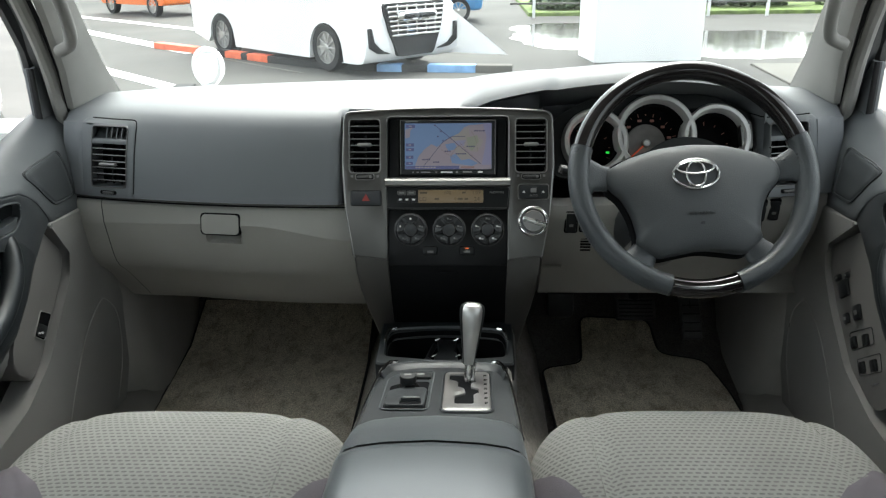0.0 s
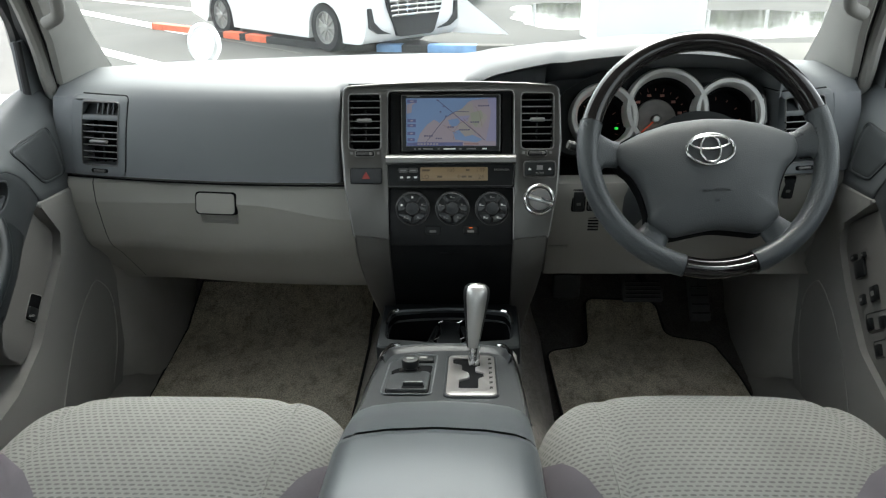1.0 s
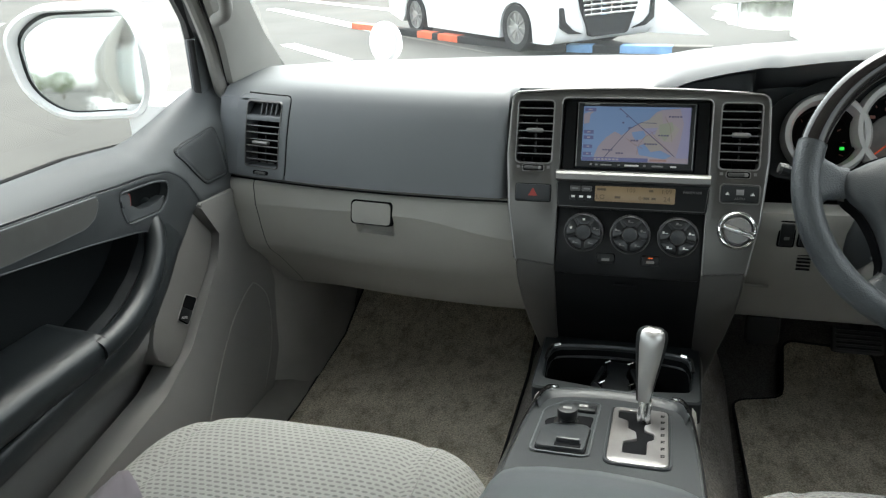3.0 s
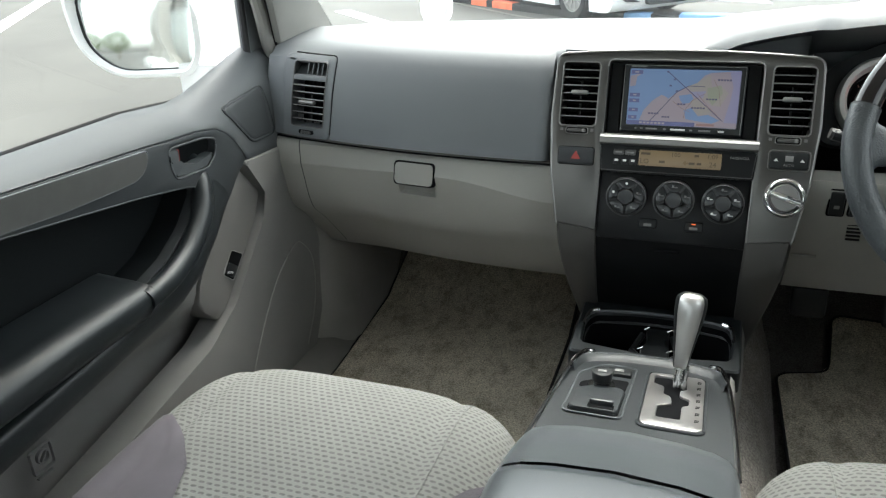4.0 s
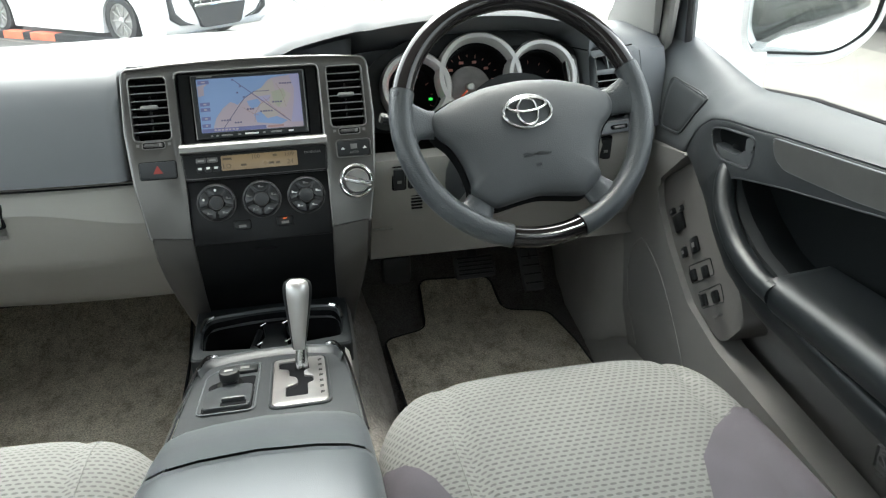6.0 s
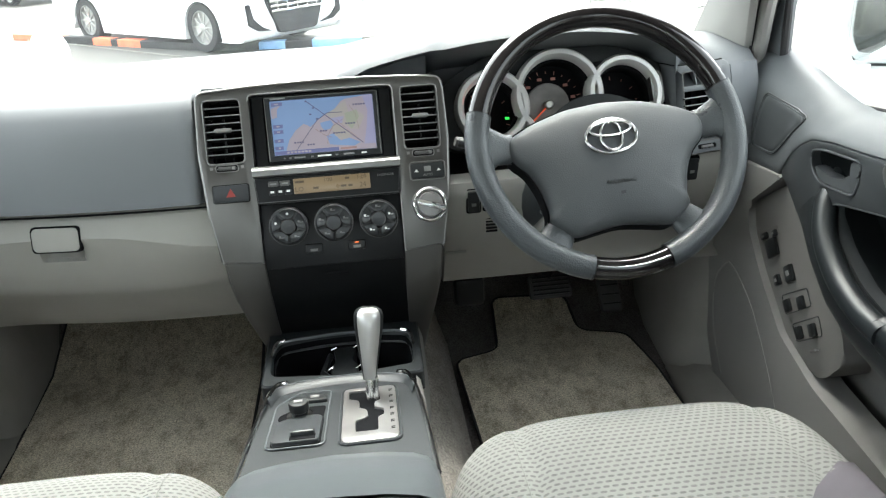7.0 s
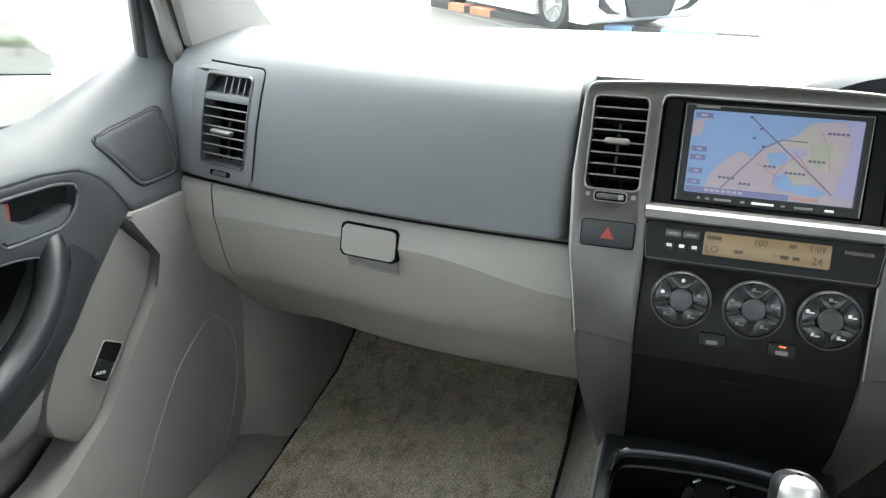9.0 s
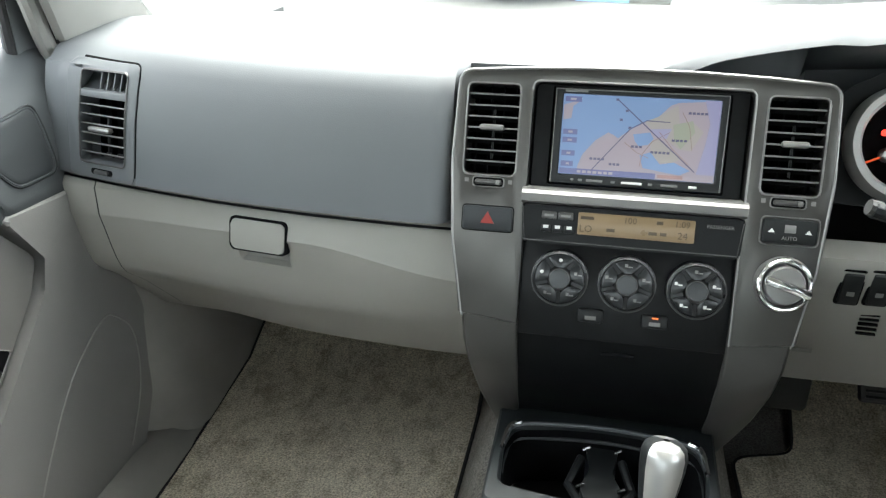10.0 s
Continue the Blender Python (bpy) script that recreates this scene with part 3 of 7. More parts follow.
def leaf_mass(name, at, size, count, label, trunk=True, seed=1):
    rng = random.Random(seed)
    t = thing(name, label, "tree" if trunk else "shrub", at)
    if trunk:
        h = size[2]
        part("trunk", tube(smooth_path([(at[0], at[1], at[2]), (at[0] + 0.1, at[1], at[2] + h * 0.4), (at[0], at[1] + 0.1, at[2] + h * 0.8)]), [0.18 - 0.009 * k for k in range(13)], 8), M_BARK, t)
    verts, faces = [], []
    for _ in range(count):
        a, b, r = rng.uniform(0, 2 * math.pi), rng.uniform(-1, 1), rng.uniform(0.3, 1) ** 0.5
        s = math.sqrt(1 - b * b)
        lump = 1 + 0.3 * noise.noise((math.cos(a) * 2 + seed, math.sin(a) * 2, b * 2))
        p = Vector((math.cos(a) * s * size[0], math.sin(a) * s * size[1], b * size[2] * 0.5)) * r * lump
        p += Vector(at) + Vector((0, 0, size[2] * (0.75 if trunk else 0.5)))
        n = Vector((rng.gauss(0, 1), rng.gauss(0, 1), rng.gauss(0, 1) + 0.6)).normalized()
        u = n.orthogonal().normalized() * rng.uniform(0.08, 0.2)
        w = n.cross(u) * 0.6
        i = len(verts)
        verts += [p - u, p - w, p + u, p + w]
        faces.append((i, i + 1, i + 2, i + 3))
    me = bpy.data.meshes.new("crown")
    me.from_pydata(verts, [], faces)
    me.materials.append(M_LEAF)
    hang(new("crown", me), t)
    return t


for k, (x, y, sx, sz) in enumerate([(2.6, 22.4, 1.0, 0.7), (4.8, 23, 1.1, 1.0), (7.5, 22.8, 1.5, 1.2), (11, 23, 1.8, 1.1), (15, 23.5, 2.2, 1.4)]):
    leaf_mass("shrub", (x, y, GROUND), (sx, 0.9, sz), 900, "loose green shrub on the grass verge", False, 30 + k)
for k, (x, y) in enumerate([(-26, -22), (-20, -30), (-34, -16), (24, -26), (-45, -40), (-4.5, -46), (-11, -52), (-16, -50)]):
    leaf_mass("tree", (x, y, GROUND), (3.2, 3.0, 5.5), 2500, "broad leafy tree at the edge of the car park", True, 50 + k)

# ---- the car's shell ----
def side(s, x):
    return XC + s * x


body = thing("car_body", "white body shell of the car with grey headliner", "car body", (XC, 0, GROUND), kind="structure")
part("roof", loft([[(XC + x, y, 1.80 - 0.06 * (x / 0.6) ** 2 - 0.05 * smoothstep(0.6, 1.2, y)) for x in (-0.64, -0.5, -0.25, 0, 0.25, 0.5, 0.64)] for y in (-1.75, -1.0, -0.2, 0.4, 0.8, 1.1, 1.27)]), M_HEAD, body)
part("roof_skin", loft([[(XC + x, y, 1.86 - 0.06 * (x / 0.6) ** 2 - 0.05 * smoothstep(0.6, 1.2, y)) for x in (-0.72, -0.5, -0.25, 0, 0.25, 0.5, 0.72)] for y in (-1.8, -1.0, -0.2, 0.4, 0.8, 1.14, 1.30)]), M_WHITE, body)
part("floor_pan", box(1.56, 3.9, 0.04, 0, (XC, 0.10, 0.50)), M_CARPET, body)
part("rear_wall", box(1.5, 0.08, 0.75, 0.02, (XC, -1.75, 0.83)), M_GREY, body)
for s in (-1, 1):
    part("sill_panel", box(0.10, 2.25, 0.72, 0.02, (side(s, 0.79), -0.70, 0.80)), M_GREY, body)
    part("outer_panel", box(0.06, 3.3, 1.05, 0.03, (side(s, 0.885), -0.13, 0.53)), M_WHITE, body)
    part("belt_panel", loft([[(side(s, x), y, z) for x, z in ((0.80, 1.07), (0.83, 1.085), (0.88, 1.07), (0.915, 1.02))] for y in (-1.75, -0.5, 0.5, 1.30, 1.50)]), M_WHITE, body)
    for y0, y1, t0, t1 in ((0.16, 0.38, 0.10, 0.24), (-0.78, -0.60, -0.74, -0.62), (-1.78, -1.55, -1.70, -1.45)):
        rows = []
        for z, x, k in ((1.05, 0.79, 0), (1.45, 0.74, 0.5), (1.80, 0.64, 1)):
            a, b = y0 + (t0 - y0) * k, y1 + (t1 - y1) * k
            rows.append([(side(s, x), a, z), (side(s, x), b, z), (side(s, x + 0.08), b, z), (side(s, x + 0.08), a, z)])
        part("side_pillar", loft(rows, close=True, cap=True), M_PILLAR, body)
    part("belt_moulding", tube([(side(s, 0.795), -1.70, 1.098), (side(s, 0.795), 0.5, 1.098), (side(s, 0.793), 1.42, 1.098)], 0.012, 8), M_TRIM, body)
    part("cowl_side", box(0.05, 0.80, 0.62, 0, (side(s, 0.745), 1.80, 0.80)), M_RUBBER, body)
    # roof rail over the doors
    part("roof_rail", tube([(side(s, 0.66), -1.75, 1.72), (side(s, 0.67), -0.2, 1.73), (side(s, 0.66), 0.6, 1.71), (side(s, 0.60), 1.22, 1.64)], 0.055, 10), M_PILLAR, body)
part("rear_window", box(1.30, 0.006, 0.62, 0, (XC, -1.74, 1.45)), M_PRIVACY, body)
for s in (-1, 1):
    part("quarter_window", loft([[(side(s, 0.80), y, 1.10), (side(s, 0.66), y, 1.78)] for y in (-1.72, 0.30)]), M_PRIVACY, body)
part("header_rail", tube([(side(-1, 0.60), 1.20, 1.66), (XC, 1.29, 1.70), (side(1, 0.60), 1.20, 1.66)], 0.05, 10), M_HEAD, body)
part("bonnet", loft([[(XC + x, y, z - 0.05 * (x / 0.8) ** 4) for x in (-0.82, -0.6, -0.3, 0, 0.3, 0.6, 0.82)] for y, z in ((2.02, 1.00), (2.4, 1.00), (2.8, 0.97), (3.1, 0.90), (3.22, 0.72))]), M_WHITE, body)
for s in (-1, 1):
    part("front_wing", loft([[(side(s, x), y, z + dz) for x, z in ((0.80, 0.985), (0.86, 0.97), (0.905, 0.90), (0.915, 0.60), (0.89, 0.10))] for y, dz in ((1.49, 0.03), (2.02, 0.012), (2.6, -0.01), (3.0, -0.05), (3.2, -0.12))]), M_WHITE, body, "", 60)
part("nose_panel", loft([[(XC + x, y - 0.10 * (x / 0.86) ** 2, z) for x in (-0.88, -0.5, 0, 0.5, 0.88)] for y, z in ((3.22, 0.76), (3.32, 0.60), (3.32, 0.15))]), M_WHITE, body, "", 60)
part("cowl", loft([[(XC + x, y - 0.30 * (x / 0.74) ** 2, z) for x in (-0.74, -0.5, -0.25, 0, 0.25, 0.5, 0.74)] for y, z in ((1.93, 1.12), (2.0, 1.09), (2.14, 1.02))]), M_BLACK, body)

# windscreen pillars with their trim and grab handles
for s in (-1, 1):
    pil = thing("windscreen_pillar", "pale grey windscreen pillar trim with a grab handle", "pillar trim", (side(s, 0.70), 1.55, 1.17), "windscreen pillars", "structure")
    rows = []
    for z, xf, yf, yr in ((1.10, 0.70, 1.77, 1.50), (1.171, 0.693, 1.673, 1.467), (1.26, 0.664, 1.540, 1.405), (1.346, 0.642, 1.445, 1.338), (1.50, 0.600, 1.275, 1.20), (1.70, 0.56, 1.04, 0.98)):
        ym = (yf + yr) / 2
        rows.append([(side(s, xf + 0.03), yf + 0.015, z), (side(s, xf), yf, z), (side(s, xf - 0.004), ym + 0.01, z), (side(s, xf + 0.001), yr + 0.016, z), (side(s, xf + 0.006), yr + 0.003, z), (side(s, xf + 0.016), yr, z), (side(s, xf + 0.034), yr + 0.03, z), (side(s, xf + 0.05), yf + 0.01, z)])
    part("trim", loft(rows, close=True, cap=True), M_PILLAR, pil)
    # outer frame of the door window
    part("door_frame", tube([(side(s, 0.754), 1.448, 1.250), (side(s, 0.740), 1.418, 1.30), (side(s, 0.722), 1.352, 1.37), (side(s, 0.69), 1.185, 1.53), (side(s, 0.65), 1.0, 1.68)], 0.014, 8), M_BLACK, pil)
    part("pillar_seal", tube(smooth_path([(side(s, 0.722), 1.492, 1.11), (side(s, 0.718), 1.455, 1.18), (side(s, 0.708), 1.424, 1.25), (side(s, 0.696), 1.382, 1.31), (side(s, 0.680), 1.325, 1.37), (side(s, 0.640), 1.165, 1.53), (side(s, 0.600), 0.97, 1.69)], 4), 0.012, 10), M_PILLAR, pil)
    part("seal_line", tube(smooth_path([(side(s, 0.712), 1.502, 1.11), (side(s, 0.706), 1.464, 1.18), (side(s, 0.696), 1.433, 1.25), (side(s, 0.684), 1.391, 1.31), (side(s, 0.668), 1.334, 1.37), (side(s, 0.628), 1.174, 1.53), (side(s, 0.588), 0.979, 1.69)], 4), 0.0045, 6), M_RUBBER, pil)
    part("pillar_backing", loft([[(side(s, a), y, z), (side(s, b), y2, z2)] for a, y, z, b, y2, z2 in ((0.722, 1.520, 1.10, 0.770, 1.45, 1.10), (0.722, 1.475, 1.171, 0.768, 1.45, 1.18), (0.698, 1.418, 1.26, 0.758, 1.440, 1.262), (0.672, 1.350, 1.346, 0.736, 1.38, 1.34), (0.632, 1.212, 1.50, 0.700, 1.225, 1.50), (0.592, 0.993, 1.70, 0.652, 0.98, 1.70))]), M_DARK, pil, "", 60)
    # sail cover behind the mirror
    part("sail_cover", plate(soften([(1.423, 1.13), (1.530, 1.13), (1.505, 1.170), (1.450, 1.252), (1.434, 1.268), (1.424, 1.262)], 0.003), 0, 0.020, 0.004, Matrix(((0, 0, s, side(s, 0.735)), (1, 0, 0, 0), (0, 1, 0, 0), (0, 0, 0, 1)))), M_DASH, pil)
    part("frame_bar", tube([(side(s, 0.742), 1.421, 1.12), (side(s, 0.742), 1.423, 1.262)], 0.0065, 8), M_RUBBER, pil)
    gp = smooth_path([(side(s, 0.645), 1.352, 1.300), (side(s, 0.612), 1.330, 1.318), (side(s, 0.590), 1.28, 1.372), (side(s, 0.566), 1.19, 1.460), (side(s, 0.552), 1.11, 1.535), (side(s, 0.575), 1.06, 1.59)])
    part("grab_handle", tube(gp, 0.0105, 12), M_PILLAR, pil, "", 60)
gl = part("windscreen", loft([[(XC + x, y - 0.26 * (x / 0.7) ** 2, z) for x in (-w, -w * 0.5, 0, w * 0.5, w)] for w, y, z in ((0.74, 1.97, 1.13), (0.66, 1.68, 1.36), (0.58, 1.30, 1.68))]), M_GLASS)
tagged(gl, "clear laminated windscreen glass", "windscreen", kind="structure")
gl.visible_shadow = False

# door mirrors
for s in (-1, 1):
    mi = thing("door_mirror", "white door mirror with convex glass, folded out", "mirror", (side(s, 0.88), 1.45, 1.12), "door mirrors")
    outline = soften([(0.835, 1.18), (0.86, 1.135), (1.02, 1.135), (1.085, 1.19), (1.10, 1.30), (1.04, 1.345), (0.86, 1.345), (0.835, 1.30)], 0.04, 4)
    c = Vector((0.968, 1.24))
    T = Matrix.Translation((side(s, c.x), 1.41, c.y)) @ Matrix.Rotation(radians(s * -15), 4, "Z")
    shrink = 0.88
    T = T @ Matrix.Translation((0, 0, -0.016)) @ Matrix.Diagonal((shrink, 1, shrink, 1))
    grow = lambda k, y: [T @ Vector((s * (p[0] - c.x) * k, y, (p[1] - c.y) * k)) for p in outline]
    rows = [grow(k, y) for k, y in ((0.955, 0.075), (0.955, 0.010), (0.962, -0.006), (1.0, -0.014), (1.07, -0.010), (1.11, 0.02), (1.10, 0.06), (0.98, 0.13), (0.70, 0.18), (0.3, 0.20), (0.02, 0.205))]
    part("housing", loft(rows, close=True, cap=True), M_WHITE, mi)
    TG = T @ Matrix.Rotation(radians(-14 if s > 0 else 5), 4, "Z") @ Matrix.Rotation(radians(0 if s > 0 else -7), 4, "X")
    part("mirror_glass", loft([[TG @ Vector((s * (p[0] - c.x) * k, 0.022 - 0.005 * (1 - k * k), (p[1] - c.y) * k)) for p in outline] for k in (0.955, 0.85, 0.7, 0.55, 0.4, 0.2, 0.02)], close=True, cap=True), M_MIRROR, mi, smooth=80)
    part("glass_rim", tube([TG @ Vector((s * (p[0] - c.x) * 0.955, 0.020, (p[1] - c.y) * 0.955)) for p in outline], 0.0038, 6, closed=True), M_BLACK, mi)
    part("mount", loft([[(side(s, x), y, z) for y, z in ((1.43, 1.06), (1.43, 1.145), (1.56, 1.145), (1.58, 1.06))] for x in (0.775, 0.90)], close=True, cap=True), M_WHITE, mi)
wp = thing("wiper", "black windscreen wiper parked at the glass foot", "wiper", (-0.48, 1.98, 1.13))
part("arm", tube([(-0.70, 1.86, 1.118), (-0.50, 1.96, 1.124), (-0.30, 2.01, 1.120)], 0.007, 8), M_RUBBER, wp)
part("blade", tube([(-0.62, 1.885, 1.128), (-0.40, 1.985, 1.136), (-0.10, 2.03, 1.126)], 0.0045, 6), M_RUBBER, wp)
fm = thing("fender_mirror", "white oval wing mirror on the bonnet edge", "mirror", (-0.86, 2.62, 1.0))
part("housing", lathe([(0.003, 0.055), (0.055, 0.05), (0.085, 0.03), (0.092, 0.0), (0.082, -0.004), (0.078, 0.01), (0.002, 0.012)], 24, Matrix.Translation((-0.834, 2.62, 1.097)) @ Matrix.Rotation(radians(90), 4, "X") @ Matrix.Rotation(radians(-8), 4, "Y") @ Matrix.Diagonal((0.60, 0.73, -0.8, 1))), M_WHITE, fm)
part("mirror_glass", lathe([(0.070, -0.004), (0.05, -0.009), (0.025, -0.012), (0.0005, -0.013)], 24, Matrix.Translation((-0.834, 2.612, 1.097)) @ Matrix.Rotation(radians(66), 4, "X") @ Matrix.Rotation(radians(-8), 4, "Y") @ Matrix.Diagonal((0.60, 0.80, -0.8, 1))), M_MIRROR, fm)
part("stalk", tube([(-0.855, 2.63, 1.02), (-0.85, 2.64, 0.90)], 0.022, 10), M_WHITE, fm)
# ---- dashboard ----
def dash_front(x):
    a = abs(x - XC)
    return 1.318 + 0.28 * max(0.0, a - 0.19) ** 2


HOOD = [(-0.06, 0.0), (0.0, 0.006), (0.05, 0.019), (0.10, 0.033), (0.15, 0.045), (0.19, 0.052), (0.24, 0.058), (0.30, 0.062), (0.40, 0.060), (0.48, 0.047), (0.529, 0.032), (0.568, 0.017), (0.60, 0.006), (0.64, 0.0)]


def hood(x):
    """How far the hood over the gauges rises, from none to full."""
    return sum(lerp_table(HOOD, x + 0.012 * k) for k in (-2, -1, 0, 1, 2)) / 5 / 0.062


def dash_row(x, pits=1):
    a = abs(x - XC)
    y0 = dash_front(x)
    h = hood(x)
    well = smoothstep(0.145, 0.165, x) * (1 - smoothstep(0.515, 0.54, x))
    gap = 1 - smoothstep(0.172, 0.184, abs(x + 0.008))
    lip_y = y0 + 0.045 - 0.012 * h + 0.016 * gap + 0.020 * (1 - smoothstep(0.05, 0.20, x))
    pit = pits * max(1 - smoothstep(0.036, 0.046, abs(x + 0.617)), 1 - smoothstep(0.036, 0.046, abs(x - 0.589)))
    z = 1.190 - 0.012 * smoothstep(0.5, 0.7, a)
    zl = z + 0.062 * h
    back = 1.95 - 0.27 * (a / 0.7) ** 2
    f = max(well * 0.17, gap * 0.13)
    sharp = [(y0 + 0.03 + f, 1.030), (y0 + f, 1.040), (y0 + 0.010 + f + 0.04 * pit, 1.062), (y0 + 0.022 + f + 0.05 * pit, 1.11), (y0 + 0.034 + f * 0.95 + 0.04 * pit, 1.148 + 0.03 * h), (lip_y - 0.004 + max(well * 0.03, gap * 0.10), zl - 0.022 - 0.01 * gap), (lip_y, zl - 0.010), (lip_y + 0.010, zl + 0.001), (lip_y + 0.028, zl + 0.008), (lip_y + 0.07, zl + 0.012)]
    g = gap * 0.05
    full = [(y0 + 0.03 + f, 1.030), (y0 + f, 1.040), (y0 + 0.006 + f + 0.04 * pit, 1.066), (y0 + 0.015 + f + 0.05 * pit, 1.112), (y0 + 0.026 + f + 0.035 * pit, 1.146), (y0 + 0.035 + g, 1.167 - 0.008 * gap), (y0 + 0.045 + g * 0.7, z - 0.009), (y0 + 0.060 + g * 0.4, z + 0.001), (y0 + 0.085 + g * 0.2, z + 0.007), (y0 + 0.140, z + 0.012)]
    q = smoothstep(-0.01, 0.07, x) * (1 - smoothstep(0.58, 0.66, x))
    pts = [(a_[0] * (1 - q) + b_[0] * q, a_[1] * (1 - q) + b_[1] * q) for a_, b_ in zip(full, sharp)]
    y_end, z_end = pts[-1]
    for t in (0.2, 0.4, 0.6, 0.8, 1.0):
        y = y_end + (back - y_end) * t
        pts.append((y, z_end * (1 - t) + 1.150 * t + 0.018 * math.sin(math.pi * t) * (1 - 0.4 * h)))
    pts.append((back + 0.02, 1.10))
    return [(x, y, zz) for y, zz in pts]


dash = thing("dashboard", "dark grey-green vinyl dashboard with pale grey lower panels", "dashboard", (XC, 1.5, 0.76))
xs = [-0.71 + 0.01 * k for k in range(141)]
part("top_panel", loft([dash_row(x) for x in xs]), M_DASH, dash, "dark grey grained vinyl top", 50)


def lower_row(x, drive=False):
    y0 = dash_front(x) + (0 if drive else 0.020 * smoothstep(-0.70, -0.54, x))
    a = abs(x - XC)
    k = smoothstep(0.4, 0.7, a)
    cr = smoothstep(-0.62, -0.35, x)
    zc = 0.987 + 0.008 * smoothstep(-0.58, -0.42, x) - 0.026 * smoothstep(-0.36, -0.17, x)
    if drive:
        pts = [(y0 + 0.05, 1.037), (y0 + 0.012, 1.034), (y0 + 0.008, 1.02), (y0 + 0.028, 0.96), (y0 + 0.072, 0.89), (y0 + 0.108, 0.840), (1.45, 0.815), (1.50, 0.812), (1.75, 0.86)]
        pts = pts[:2] + [(v.x, v.y) for v in smooth_path([(y, z, 0) for y, z in pts[2:8]], 3)] + pts[8:]
    else:
        pts = [(y0 + 0.05, 1.033), (y0 + 0.004, 1.031), (y0 - 0.002, 1.024), (y0 - 0.004 - 0.009 * cr, zc + 0.0015), (y0 - 0.003 - 0.0085 * cr, zc - 0.0025), (y0 + 0.018, 0.905), (y0 + 0.05 + 0.01 * k, 0.865), (y0 + 0.105 + 0.02 * k, 0.80), (y0 + 0.15, 0.772), (y0 + 0.175, 0.766), (y0 + 0.25, 0.785), (1.78, 0.86)]
        pts = pts[:4] + [(v.x, v.y) for v in smooth_path([(y, z, 0) for y, z in pts[4:10]], 4)] + pts[10:]
    return [(x, y, z) for y, z in pts]


LX, LZ = -0.4138, 0.9960  # latch


def glove_row(x):
    """One line down the lid, pressed in below the latch."""
    pts = lower_row(x)
    out = []
    for k in range(len(pts) - 1):
        n = {2: 16, 3: 4, 4: 14, 5: 14, 6: 14, 7: 6}.get(k, 2)
        for q in range(n):
            t = q / n
            y, z = pts[k][1] + (pts[k + 1][1] - pts[k][1]) * t, pts[k][2] + (pts[k + 1][2] - pts[k][2]) * t
            m = (1 - smoothstep(0.027, 0.0345, abs(x - LX))) * (1 - smoothstep(LZ - 0.010, LZ + 0.004, z)) * smoothstep(LZ - 0.0405, LZ - 0.0365, z)
            out.append((x, y + m * (0.009 + 0.80 * max(0, z - LZ + 0.037)), z))
    return out + [pts[-1]]


gx = [-0.642 + k * 0.008 for k in range(23)] + [-0.456 + 0.0026 * k for k in range(41)] + [-0.344 + 0.008 * k for k in range(22)] + [-0.170]
glove = part("glovebox_door", loft([glove_row(x) for x in gx]), M_GREY, dash, "pale grey glovebox lid with a recessed latch", 26)
# black tube paints the shadow line under the pad's lower edge
part("pad_shadow_line", tube([(x, dash_front(x) + 0.006, 1.0335) for x in [-0.70 + 0.02 * k for k in range(27)]], 0.0015, 6), M_CAVITY, dash)
part("end_panel", loft([lower_row(-0.715 + k * (0.0712 / 6)) for k in range(7)]), M_GREY, dash, smooth=50)
part("seam_backing", loft([[(x, y + 0.005, z) for x, y, z in lower_row(x)] for x in (-0.66, -0.62)]), M_DARK, dash)
# latch, turned with the lid's curve
L = Matrix.Translation((LX, 1.3426, LZ)) @ Matrix.Rotation(radians(-6.5), 4, "Z") @ Matrix(((1, 0, 0, 0), (0, 0.225, -0.9744, 0), (0, 0.9744, 0.225, 0), (0, 0, 0, 1)))
part("latch", plate(rounded(-0.0345, -0.017, 0.0345, 0.018, 0.006), -0.02, 0.0064, 0.0022, L), M_GREY, glove, "grey glovebox latch with a dark gap round it")
part("latch_gap", plate(rounded(-0.0372, -0.0192, 0.0372, 0.0206, 0.007), -0.022, 0.0046, 0.0005, L), M_CAVITY, glove)
part("knee_panel", loft([lower_row(0.165 + k * (0.545 / 30), True) for k in range(31)]), M_GREY, dash, "pale grey panel under the steering column", 50)


def frame_at(x, y, z, lean=19.0, yaw=0.0):
    """Local axes on the dashboard: x to the right, y up along the face, z towards the seats."""
    return Matrix.Translation((x, y, z)) @ Matrix.Rotation(radians(yaw), 4, "Z") @ Matrix.Rotation(radians(90 - lean), 4, "X")


